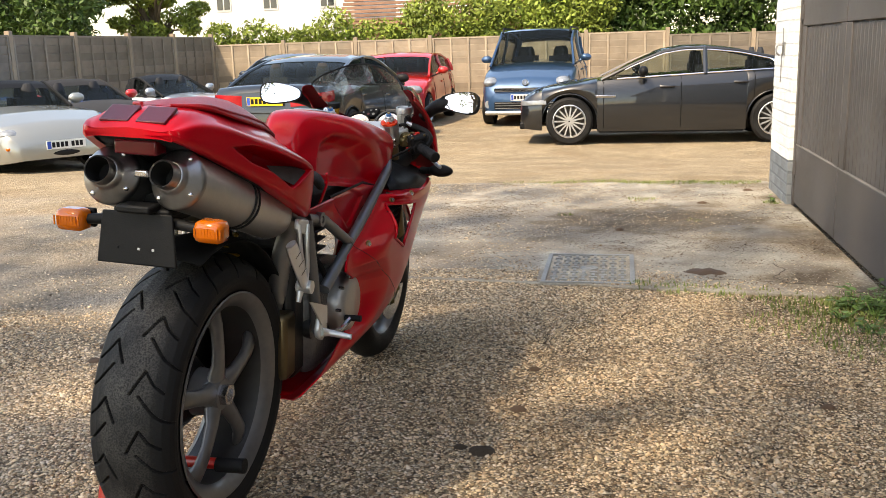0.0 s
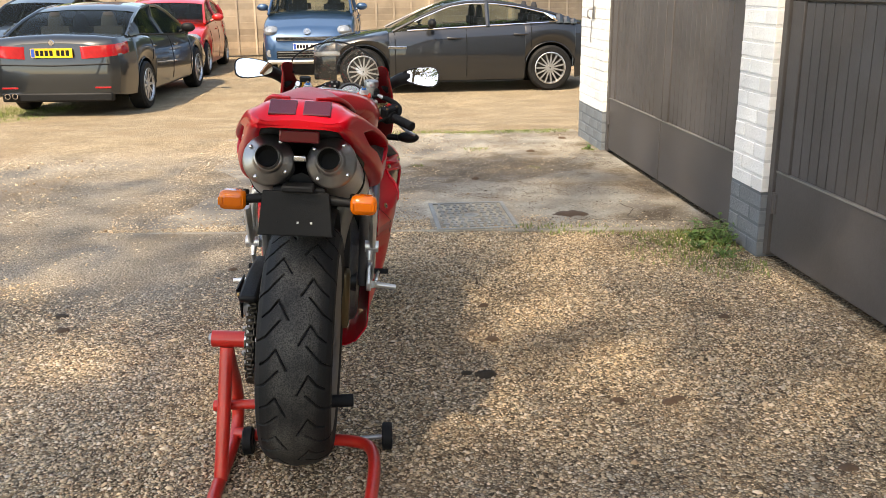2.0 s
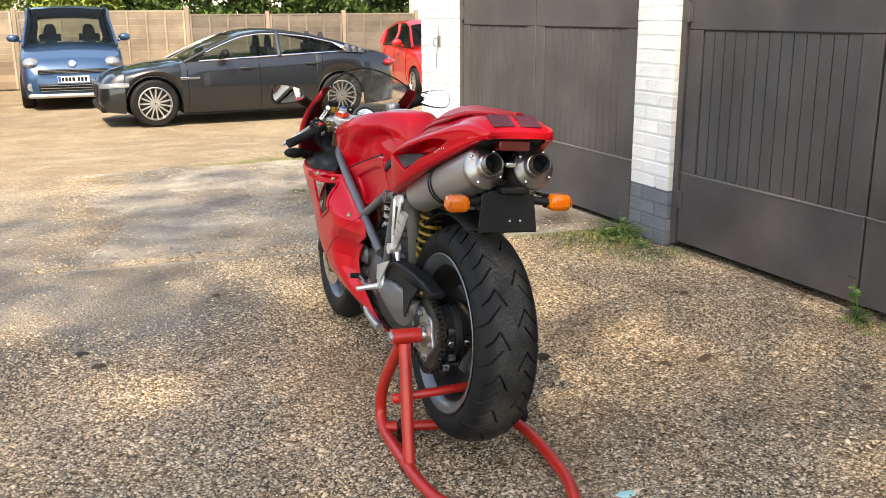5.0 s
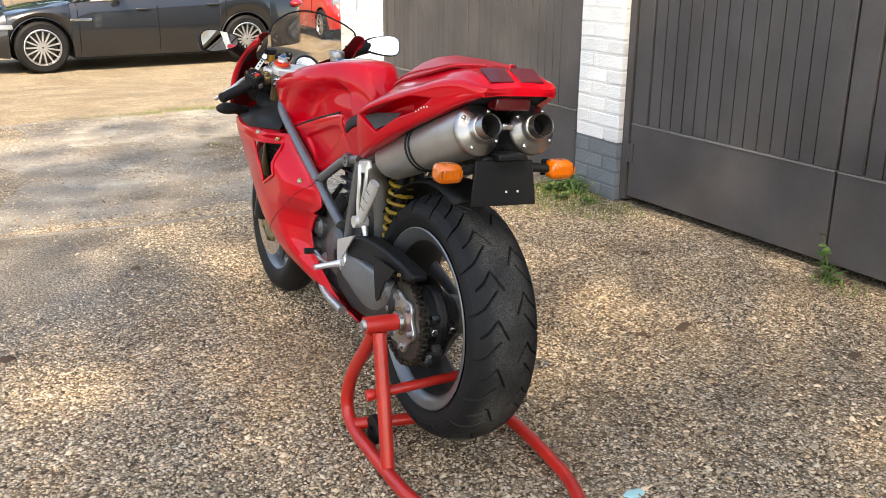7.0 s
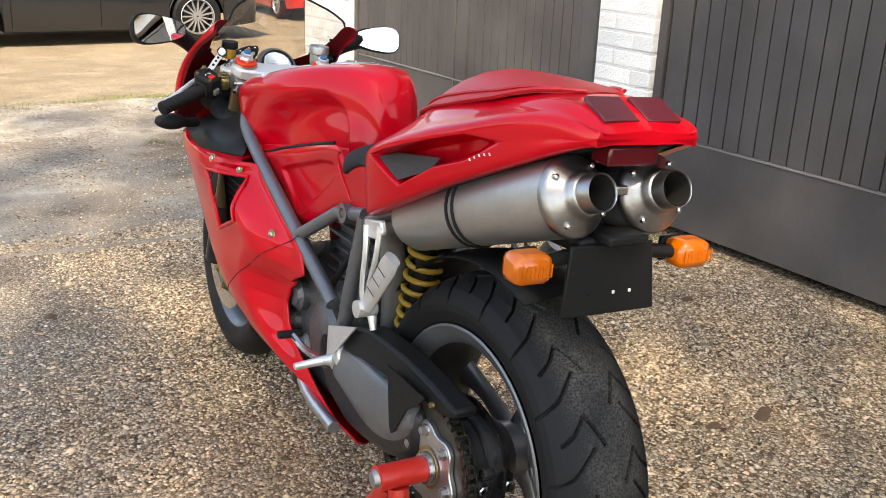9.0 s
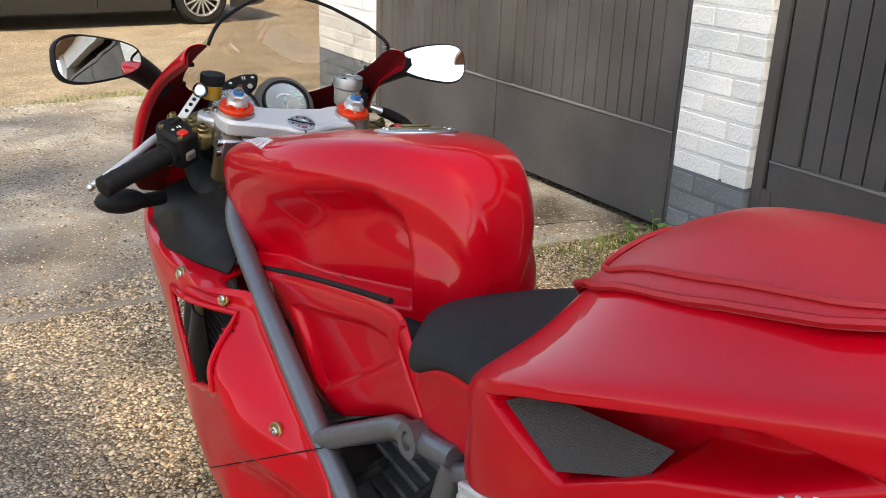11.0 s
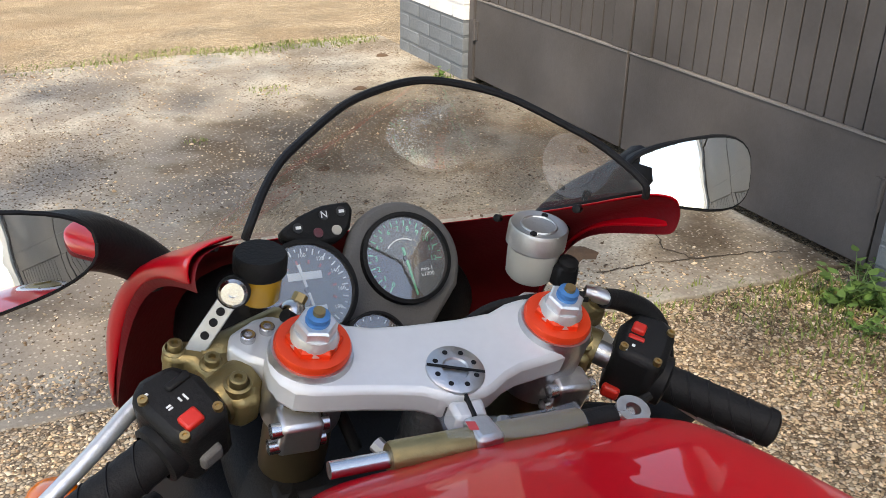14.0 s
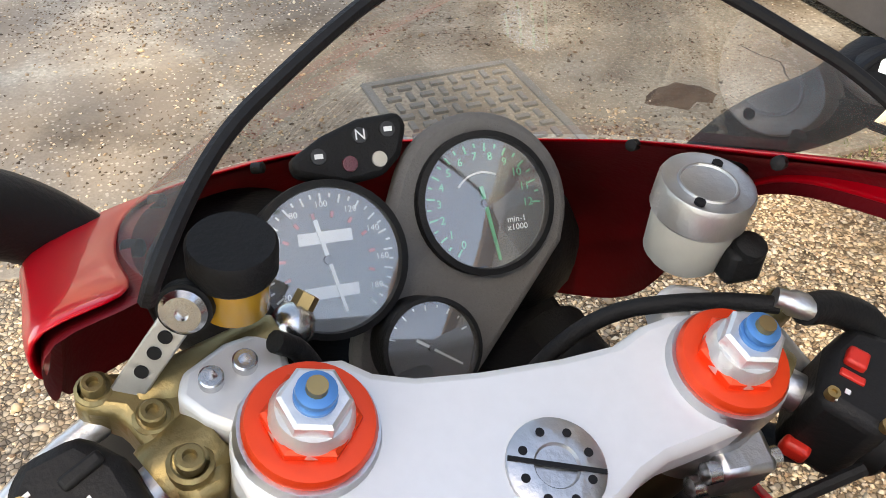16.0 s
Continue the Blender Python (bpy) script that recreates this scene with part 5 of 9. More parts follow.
# ---- wheels ----
def tyre_mesh(c, r, w, nu, nv, grooves):
    """Rounded tyre with tread grooves pressed in; grooves: (depth, width, strokes) or None."""
    prof = [(-0.38, 0.705), (-0.455, 0.75), (-0.497, 0.81), (-0.5, 0.845), (-0.48, 0.886), (-0.425, 0.925), (-0.32, 0.962), (-0.17, 0.990), (0, 1.0)]
    prof = prof + [(-a, b) for a, b in reversed(prof[:-1])]
    length = [0]
    for (a, b), (a2, b2) in zip(prof, prof[1:]):
        length.append(length[-1] + math.hypot((a2 - a) * w, (b2 - b) * r))
    rows, pressed = [], set()
    pitch = 2 * math.pi * r / 34 if grooves else 1
    for i in range(nu):
        a = 2 * math.pi * i / nu
        d = Vector((0, math.cos(a), math.sin(a)))
        row = []
        for j in range(nv):
            s = length[-1] * j / (nv - 1)
            px_ = lerp(s, [(q, p[0]) for q, p in zip(length, prof)]) * w
            pr = lerp(s, [(q, p[1]) for q, p in zip(length, prof)]) * r
            if grooves:
                side = 1 if px_ > 0 else -1
                t = abs(px_) / (w / 2)
                u = ((a * r) + (0 if side > 0 else pitch)) % (2 * pitch)
                best = 1.0
                for p0, p1 in grooves:
                    for off in (-2 * pitch, 0, 2 * pitch):
                        ax, ay = p0[0] * w / 2, p0[1] * pitch + off
                        bx_, by_ = p1[0] * w / 2, p1[1] * pitch + off
                        vx, vy = bx_ - ax, by_ - ay
                        q = max(0, min(1, ((abs(px_) - ax) * vx + (u - ay) * vy) / (vx * vx + vy * vy)))
                        best = min(best, math.hypot(abs(px_) - ax - q * vx, u - ay - q * vy))
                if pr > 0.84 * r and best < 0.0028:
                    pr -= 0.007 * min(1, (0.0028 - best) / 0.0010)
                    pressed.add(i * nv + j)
            row.append(Vector(c) + Vector((px_, 0, 0)) + d * pr)
        rows.append(row)
    return Mesh().grid(rows, close_u=True), pressed


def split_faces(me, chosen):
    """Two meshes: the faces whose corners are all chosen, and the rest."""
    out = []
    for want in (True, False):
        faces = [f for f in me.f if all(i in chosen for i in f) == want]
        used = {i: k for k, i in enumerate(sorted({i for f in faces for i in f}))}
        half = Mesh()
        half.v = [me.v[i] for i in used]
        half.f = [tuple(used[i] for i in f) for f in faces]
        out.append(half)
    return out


GROOVES = [((0.99, 0.05), (0.72, -0.20)), ((0.72, -0.20), (0.36, -0.85)), ((0.82, 0.95), (0.62, 0.72)), ((0.62, 0.72), (0.42, 0.30)), ((0.42, 0.30), (0.15, 1.10))]


def build_rear_wheel():
    w = part("rear_wheel", Mesh().lathe([(0.060, 0.203), (0.070, 0.212), (0.076, 0.226), (0.082, 0.232), (0.084, 0.228), (0.078, 0.214), (0.070, 0.203), (0.060, 0.197), (0.060, 0.203)], AX_R, n=72), M_WHEEL, BIKE, "grey cast alloy rear wheel")
    part("rim_lip", Mesh().lathe([(-0.060, 0.203), (-0.070, 0.212), (-0.076, 0.226), (-0.082, 0.232), (-0.084, 0.228), (-0.078, 0.214), (-0.070, 0.203), (-0.060, 0.197), (-0.060, 0.203)], AX_R, n=72), M_WHEEL, w)
    # Barrel split from the rim in darker metal, for the wheel's inner shade
    part("rim_barrel", Mesh().lathe([(-0.062, 0.203), (-0.03, 0.194), (0.03, 0.194), (0.062, 0.203), (0.060, 0.198), (0.028, 0.188), (-0.028, 0.188), (-0.060, 0.198), (-0.062, 0.203)], AX_R, n=72), M_BARREL, w, "wheel barrel darkened for the shade inside it")
    # Groove faces split off in black: dust-free rubber plus the shade of the cuts
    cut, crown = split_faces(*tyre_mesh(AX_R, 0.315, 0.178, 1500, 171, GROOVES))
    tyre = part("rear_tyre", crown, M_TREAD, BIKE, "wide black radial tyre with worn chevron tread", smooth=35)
    part("tread_pattern", cut, M_INK, tyre, "black tread grooves, dust-free and darkened for shade", smooth=35)
    for i in range(5):
        a = 2 * math.pi * i / 5 + 0.35
        sp = Mesh()
        rings = []
        for q, hw, x, th in ((0.030, 0.030, 0.040, 0.020), (0.07, 0.021, 0.050, 0.014), (0.12, 0.018, 0.052, 0.012), (0.16, 0.021, 0.048, 0.013), (0.195, 0.032, 0.036, 0.015)):
            d, t = Vector((0, math.cos(a), math.sin(a))), Vector((0, -math.sin(a), math.cos(a)))
            o = AX_R + d * q + Vector((x, 0, 0))
            rings.append([o + t * hw * math.cos(b) + Vector((th * math.sin(b), 0, 0)) for b in (2 * math.pi * k / 10 for k in range(10))])
        sp.loft(rings)
        part("spoke", sp, M_WHEEL, w, smooth=60)
    part("hub", Mesh().lathe([(-0.06, 0.06), (0.02, 0.052), (0.050, 0.044), (0.058, 0.036), (0.060, 0.034), (0.060, 0.0)], AX_R, n=28), M_WHEEL, w)
    nut = Mesh().lathe([(0.058, 0.025), (0.076, 0.025), (0.076, 0.016), (0.066, 0.014), (0.066, 0.0)], AX_R, n=6)
    part("axle_nut", nut, M_STEELB, w, "bright hexagon axle nut", smooth=20)


build_rear_wheel()


def build_front_wheel():
    w = part("front_wheel", Mesh().lathe([(-0.052, 0.224), (-0.055, 0.230), (-0.046, 0.212), (-0.02, 0.197), (0.02, 0.197), (0.046, 0.212), (0.055, 0.230), (0.052, 0.224), (0.04, 0.206), (0.018, 0.190), (-0.018, 0.190), (-0.04, 0.206), (-0.052, 0.224)], AX_F, n=56), M_WHEEL, BIKE, "grey cast alloy front wheel")
    part("front_tyre", tyre_mesh(AX_F, 0.298, 0.118, 300, 41, None)[0], M_TYRE, BIKE, "black front tyre")
    for i in range(5):
        a = 2 * math.pi * i / 5
        d = Vector((0, math.cos(a), math.sin(a)))
        t = Vector((0, -math.sin(a), math.cos(a)))
        part("spoke", Mesh().loft([[AX_F + d * q + t * hw * math.cos(b) + Vector((0.014 * math.sin(b), 0, 0)) for b in (2 * math.pi * k / 8 for k in range(8))] for q, hw in ((0.03, 0.02), (0.19, 0.018))]), M_WHEEL, w)
    for s in (-1, 1):
        disc = part("brake_disc", Mesh().lathe([(s * 0.062, 0.155), (s * 0.067, 0.155), (s * 0.067, 0.105), (s * 0.062, 0.105), (s * 0.062, 0.155)], AX_F, n=48), M_STEELB, w)
        for i in range(9):
            a = 2 * math.pi * i / 9
            p = AX_F + Vector((s * 0.0645, 0.10 * math.cos(a), 0.10 * math.sin(a)))
            part("disc_button", Mesh().lathe([(-0.007, 0.009), (0.007, 0.009)], p, n=10, caps=True), M_GOLD, disc)
        part("disc_carrier", Mesh().lathe([(s * 0.06, 0.10), (s * 0.066, 0.09), (s * 0.05, 0.05), (s * 0.05, 0.03)], AX_F, n=30), M_GOLD, w)
        cal = Mesh().box(s * 0.045, s * 0.10, AX_F.y - 0.165, AX_F.y - 0.085, AX_F.z + 0.0, AX_F.z + 0.12)
        part("brake_caliper", cal, M_GOLD, BIKE, bevel=0.012)
    top = Vector((0, 1.227, 0.873))
    ax = (top - Vector((0, 1.445, 0.36))).normalized()
    for s in (-1, 1):
        b = Vector((s * 0.101, 1.43, 0.30))
        t = Vector((s * 0.101 + 0.002, 1.237 - s * 0.004, 0.850))
        part("fork_leg", Mesh().tube([b, b.lerp(t, 0.32)], 0.03, 16), M_DARKMETAL, BIKE)
        part("fork_tube", Mesh().tube([b.lerp(t, 0.3), t], 0.0265, 18), M_BRONZE, BIKE, "bronze-coloured fork tube")
    # mudguard over the front tyre
    rows = []
    for i in range(15):
        a = radians(20 + 130 * i / 14)
        d = Vector((0, -math.cos(a), math.sin(a)))
        rows.append([AX_F + d * (0.325 - 0.03 * (abs(k) / 4) ** 2 * 1.2) + Vector((0.068 * k / 4, 0, 0)) for k in range(-4, 5)])
    part("front_mudguard", Mesh().grid(rows), M_RED, BIKE, thick=0.003)


build_front_wheel()


# ---- body panels ----
def mirrored(rows_half):
    """Rows of half sections from one side to the middle, completed to the other side."""
    return [r + [(-x, y, z) for x, y, z in reversed(r[:-1])] for r in rows_half]


def snap_bar(tank, p, along, w, h):
    """A thin bar laid on the surface nearest to p."""
    dg = bpy.context.evaluated_depsgraph_get()
    ok, q, n, _ = tank.evaluated_get(dg).closest_point_on_mesh(p)
    u = (along - n * along.dot(n)).normalized()
    v = n.cross(u).normalized()
    if v.z < 0:
        v = -v
    m = Matrix(((u.x, v.x, n.x, q.x), (u.y, v.y, n.y, q.y), (u.z, v.z, n.z, q.z), (0, 0, 0, 1)))
    part("mark_bar", Mesh().prism([(-w / 2 + 0.001, -h / 2), (w / 2 - 0.002, -h / 2), (w / 2 - 0.001, h / 2), (-w / 2 + 0.002, h / 2)], m, -0.003, 0.0008), M_LETTER, tank, smooth=0)


def build_tank():
    st = [(0.585, 0.035, 0.815, 0.760), (0.592, 0.060, 0.870, 0.760), (0.605, 0.080, 0.908, 0.760), (0.630, 0.098, 0.936, 0.759), (0.67, 0.114, 0.948, 0.755), (0.73, 0.134, 0.946, 0.745), (0.80, 0.152, 0.937, 0.732),
          (0.88, 0.165, 0.921, 0.718), (0.96, 0.166, 0.903, 0.708), (1.03, 0.167, 0.884, 0.715), (1.09, 0.162, 0.868, 0.735), (1.135, 0.148, 0.845, 0.745), (1.162, 0.110, 0.815, 0.758)]
    rows = []
    for y, w, zt, zl in st:
        h = zt - zl
        k = 0.018 * max(0, 1 - ((y - 0.78) / 0.26) ** 4) if 0.52 < y < 1.04 else 0
        u = w * lerp(y, [(0.585, 0.52), (0.63, 0.58), (0.67, 0.64), (0.73, 0.75), (0.80, 0.89), (0.90, 1.0)])
        rows.append([(w * 0.91 - k * 0.2, y, zl - 0.004), (w * 0.93 - k * 0.65, y, zl + 0.10 * h), (w * 0.97 - k, y, zl + 0.34 * h), ((w + u) * 0.495 - k * 0.85, y, zl + 0.52 * h), (w * 0.2 + u * 0.8 + 0.002, y, zl + 0.70 * h), (u * 0.955, y, zl + 0.86 * h), (u * 0.80, y, zl + 0.955 * h), (u * 0.45, y, zt - 0.004), (0, y, zt)])
    full = mirrored(rows)
    me = Mesh().grid(full)
    n = len(full[0])
    me.f.append(tuple(range(n)))
    me.f.append(tuple((len(full) - 1) * n + i for i in reversed(range(n))))
    knee = [(1.02, 0.716), (0.985, 0.775), (0.93, 0.822), (0.85, 0.862), (0.78, 0.886), (0.72, 0.892), (0.674, 0.872), (0.642, 0.825), (0.630, 0.768), (0.75, 0.745), (0.85, 0.726), (0.95, 0.714)]
    me = press(refined(me, 4), knee, (0.07, 0.07, 0.06, 0.05, 0.042, 0.038, 0.034, 0.034, 0.018, 0.018, 0.018, 0.018), lambda y, z: 0.030, 0.02)
    tank = part("fuel_tank", me, M_RED, BIKE, "glossy red fuel tank with knee recesses", smooth=180)
    # filler cap
    o, ax = Vector((0.002, 0.812, 0.9285)), Vector((0, 0.19, 0.982)).normalized()
    part("filler_ring", Mesh().lathe([(-0.004, 0.054), (0.003, 0.054), (0.005, 0.051), (0.005, 0.038), (0.002, 0.0365)], o, ax, 44), M_ALU, tank, "bright aluminium filler ring")
    part("filler_cap", Mesh().lathe([(0.001, 0.0372), (0.006, 0.0365), (0.0075, 0.032), (0.008, 0.0)], o, ax, 36), M_GOLD, tank, "brass-coloured filler cap")
    u = ax.orthogonal().normalized()
    v = ax.cross(u)
    for i in range(6):
        a = 2 * math.pi * i / 6 + 0.4
        p = o + (u * math.cos(a) + v * math.sin(a)) * 0.0445
        part("cap_bolt", Mesh().lathe([(0.004, 0.0036), (0.0068, 0.0036), (0.0068, 0.0)], p, ax, 10), M_STEELB, tank)
    part("cap_lock", Mesh().box(-0.020, 0.020, -0.004, 0.004, 0.0, 0.004, Matrix.Translation(o + ax * 0.0072) @ ax.to_track_quat("Z", "Y").to_matrix().to_4x4()), M_GOLD, tank, bevel=0.002)
    for s in (-1, 1):
        # plain slanted bars where the maker's mark sits, laid on the paint
        for i in range(6 if s < 0 else 0):
            p = Vector((s * (0.128 + 0.003 * i), 1.060 - 0.0205 * i, 0.862 + 0.0040 * i))
            snap_bar(tank, p, Vector((0, -1, 0.18)), 0.0155, 0.019)
    return tank


build_tank()


def build_side_panels():
    """Red panels under the tank, inside the frame tubes."""
    for s in (-1, 1):
        rows = []
        for y, z0, z1 in ((1.00, 0.690, 0.702), (0.93, 0.654, 0.714), (0.84, 0.618, 0.741), (0.75, 0.580, 0.765), (0.66, 0.630, 0.788), (0.57, 0.680, 0.810), (0.535, 0.690, 0.812), (0.515, 0.696, 0.792), (0.50, 0.698, 0.778), (0.45, 0.706, 0.800), (0.405, 0.712, 0.806), (0.36, 0.716, 0.798)):
            if s > 0:
                z1 = min(z1, 0.735)
            rows.append([(s * x, y, z0 + (z1 - z0) * t) for t, x in ((0, 0.126), (0.1, 0.136), (0.25, 0.137), (0.5, 0.141), (0.75, 0.146), (0.92, 0.153), (1.0, 0.147))])
        tri = [(0.845, 0.700), (0.80, 0.719), (0.62, 0.772), (0.570, 0.778), (0.545, 0.756), (0.62, 0.700), (0.735, 0.622), (0.762, 0.624)]
        me = press(refined(Mesh().grid(rows), 4), tri, (0.012, 0.012, 0.012, 0.012, 0.012, 0.014, 0.012, 0.012), lambda y, z: 0.008)
        sp = part("side_panel", me, M_RED, BIKE, thick=0.004, smooth=180)
        # Added dark strip draws the shadow gap between tank and panel
        part("tank_gap_shade", Mesh().tube([(s * (r[-1][0] * s - 0.003), r[-1][1], r[-1][2] + 0.0025) for r in rows[:6]], 0.0036, 8), M_RUBBER, sp, "dark strip for the shadow gap under the tank")
        part("panel_lip", Mesh().tube(rounded([(s * 0.150, 0.530, 0.806), (s * 0.147, 0.545, 0.780), (s * 0.143, 0.524, 0.752), (s * 0.136, 0.500, 0.716)], 2), 0.0035, 8), M_RED, sp)


build_side_panels()


def build_tail():
    #      y      wp     zt     w      zs     wl     zl
    st = [(-0.112, 0.070, 0.966, 0.088, 0.958, 0.086, 0.946), (-0.098, 0.078, 0.976, 0.106, 0.962, 0.104, 0.942), (-0.050, 0.082, 1.000, 0.120, 0.970, 0.116, 0.922), (0.03, 0.086, 1.002, 0.140, 0.955, 0.134, 0.886),
          (0.10, 0.092, 1.003, 0.158, 0.930, 0.150, 0.853), (0.16, 0.098, 1.003, 0.174, 0.912, 0.164, 0.824), (0.20, 0.100, 1.001, 0.184, 0.898, 0.172, 0.803), (0.25, 0.102, 0.993, 0.194, 0.880, 0.180, 0.777), (0.295, 0.102, 0.976, 0.198, 0.862, 0.182, 0.755),
          (0.335, 0.100, 0.952, 0.195, 0.846, 0.178, 0.736), (0.37, 0.090, 0.920, 0.174, 0.826, 0.164, 0.722), (0.40, 0.078, 0.872, 0.150, 0.802, 0.146, 0.714), (0.425, 0.06, 0.826, 0.128, 0.784, 0.126, 0.714)]
    half = []
    for y, wp, zt, w, zs, wl, zl in st:
        k = min(1, max(0, (y + 0.02) / 0.14))
        zp = zt - 0.002 - k * 0.45 * (zt - zs)
        half.append([(wl * 0.80, y, zl + 0.004), (wl, y, zl), (wl * 1.01 + 0.003, y, zl + 0.014), (w * 0.985, y, zl + (zs - zl) * 0.52), (w * 0.997, y, zs - 0.012), (w, y, zs), (w * 0.965, y, zs + 0.010), (wp + (w - wp) * 0.4, y, zs + (zp - zs) * 0.55), (wp, y, zp), (wp * 0.62, y, zt - k * 0.012), (0, y, zt + 0.003)])
    full = mirrored(half)
    n = len(full[0])
    me = Mesh()
    me.v = [tuple(p) for r in full for p in r]
    for i in range(len(full) - 1):
        for j in range(n - 1):
            me.f.append((i * n + j, i * n + j + 1, (i + 1) * n + j + 1, (i + 1) * n + j))
    me.f.append(tuple(range(n)))
    # side scoops: open at the front, running out to nothing towards the rear
    scoop = [(0.312, 0.848), (0.230, 0.815), (0.160, 0.858), (0.092, 0.884), (0.020, 0.928), (0.100, 0.924), (0.160, 0.905), (0.220, 0.884), (0.270, 0.866)]
    me = press(refined(me, 4), scoop, (0.007, 0.014, 0.018, 0.020, 0.010, 0.008, 0.006, 0.006, 0.006), lambda y, z: 0.064 * min(1, max(0, (y - 0.005) / 0.17)) ** 0.9, 0.05)
    tail = part("tail_unit", me, M_RED, BIKE, "glossy red tail unit with side ducts", smooth=180)
    for s in (-1, 1):
        # grey mesh across the mouth of each scoop
        a, b, c = Vector((0.186, 0.300, 0.846)), Vector((0.182, 0.238, 0.822)), Vector((0.165, 0.172, 0.852))
        d, e = Vector((0.163, 0.284, 0.856)), Vector((0.150, 0.165, 0.873))
        rows = []
        for k in range(7):
            t = k / 6
            lo = a.lerp(b, t * 2) if t < 0.5 else b.lerp(c, t * 2 - 1)
            hi = d.lerp(e, t)
            rows.append([(s * q.x, q.y, q.z) for q in (lo, lo.lerp(hi, 0.35), lo.lerp(hi, 0.7), hi)])
        part("duct_mesh", Mesh().grid(rows), M_MESHGREY, tail, "grey mesh in the duct", smooth=60)
    for i in range(5):
        snap_bar(tail, Vector((-0.190, 0.035 + 0.010 * i, 0.903 - 0.003 * i)), Vector((0, 1, -0.35)), 0.0055, 0.0042)
    # pillion pad
    rows = []
    for i in range(17):
        t = i / 16
        y = 0.395 - 0.405 * t
        w = lerp(t, [(0, 0.045), (0.06, 0.075), (0.18, 0.098), (0.4, 0.108), (0.7, 0.100), (0.9, 0.075), (1.0, 0.03)])
        z = lerp(y, [(r[0], r[2]) for r in st])
        zb = lerp(y, [(r[0], r[2] - 0.002 - min(1, max(0, (r[0] + 0.02) / 0.14)) * 0.45 * (r[2] - r[4])) for r in st])
        e = w / 0.105
        zb = z - (z - zb) * e * e
        zz = lerp(t, [(0, -0.008), (0.08, 0.006), (0.3, 0.010), (0.8, 0.008), (1.0, 0.001)])
        rows.append([(w, y, zb - 0.002), (w * 0.985, y, zb + zz * 0.75), (w * 0.85, y, zb + (z - zb) * 0.22 + zz), (w * 0.5, y, zb + (z - zb) * 0.75 + zz), (0, y, z + zz + 0.002)])
    part("pillion_pad", Mesh().grid(mirrored(rows)), M_REDPAD, tail, "red vinyl pillion pad", smooth=180, sub=1)
    part("pad_seam", Mesh().tube([(x * 1.01, y, z + 0.005) for x, y, z in (r[0] for r in reversed(rows))] + [(-x * 1.01, y, z + 0.005) for x, y, z in (r[0] for r in rows)], 0.0035, 6), M_REDPAD, tail)
    line = [rows[k][1:3] for k in range(3, 16)]
    side = [tuple(a[q] * 0.35 + b[q] * 0.65 for q in range(3)) for a, b in line]
    nose = [tuple(rows[2][k][q] for q in range(3)) for k in (2, 3, 4)]
    loop = [(x, y, z + 0.001) for x, y, z in list(reversed(side)) + nose] + [(-x, y, z + 0.001) for x, y, z in list(reversed(nose[:-1])) + side]
    part("pad_piping", Mesh().tube(rounded(loop, 1), 0.0028, 6), M_REDPAD, tail)
    # the two dark pads on the sloping rear face
    for s in (-1, 1):
        m = Matrix.Translation((s * 0.0375, -0.0735, 0.9905)) @ Euler((radians(27), 0, 0)).to_matrix().to_4x4()
        part("tail_pad", Mesh().box(-0.030, 0.030, -0.0270, 0.0270, -0.006, 0.0015, m), M_LENSRED, tail, "dark textured pad", bevel=0.0015)
    # rear lamp and dark under-tray
    part("tail_light", Mesh().box(-0.044, 0.044, -0.090, -0.05, 0.915, 0.943), M_LAMPRED, tail, "dark red tail lamp", bevel=0.004)
    rows = []
    for y, w, z in ((-0.095, 0.085, 0.944), (-0.04, 0.105, 0.918), (0.05, 0.125, 0.875), (0.15, 0.14, 0.826), (0.25, 0.15, 0.778), (0.36, 0.14, 0.735)):
        rows.append([(x * w, y, z + 0.010 - 0.004 * (1 - abs(x))) for x in (-1, -0.6, 0, 0.6, 1)])
    part("under_tray", Mesh().grid(rows), M_BLACKPLASTIC, tail, thick=0.004)
    return tail


build_tail()


def build_seat():
    rows = []
    for y, w, z, d in ((0.345, 0.138, 0.838, 0.040), (0.365, 0.146, 0.834, 0.038), (0.40, 0.151, 0.832, 0.034), (0.44, 0.155, 0.832, 0.034), (0.475, 0.157, 0.830, 0.052), (0.500, 0.156, 0.827, 0.064), (0.514, 0.150, 0.824, 0.056), (0.535, 0.128, 0.819, 0.036), (0.585, 0.095, 0.800, 0.034), (0.615, 0.075, 0.785, 0.034)):
        rows.append([(w * 1.0, y, z - d), (w * 1.015, y, z - d * 0.72), (w * 0.96, y, z - d * 0.34), (w * 0.72, y, z - 0.003), (w * 0.35, y, z), (0, y, z)])
    part("rider_seat", Mesh().grid(mirrored(rows)), M_SEAT, BIKE, "black foam rider's seat", smooth=180, sub=2, thick=0.02)


build_seat()


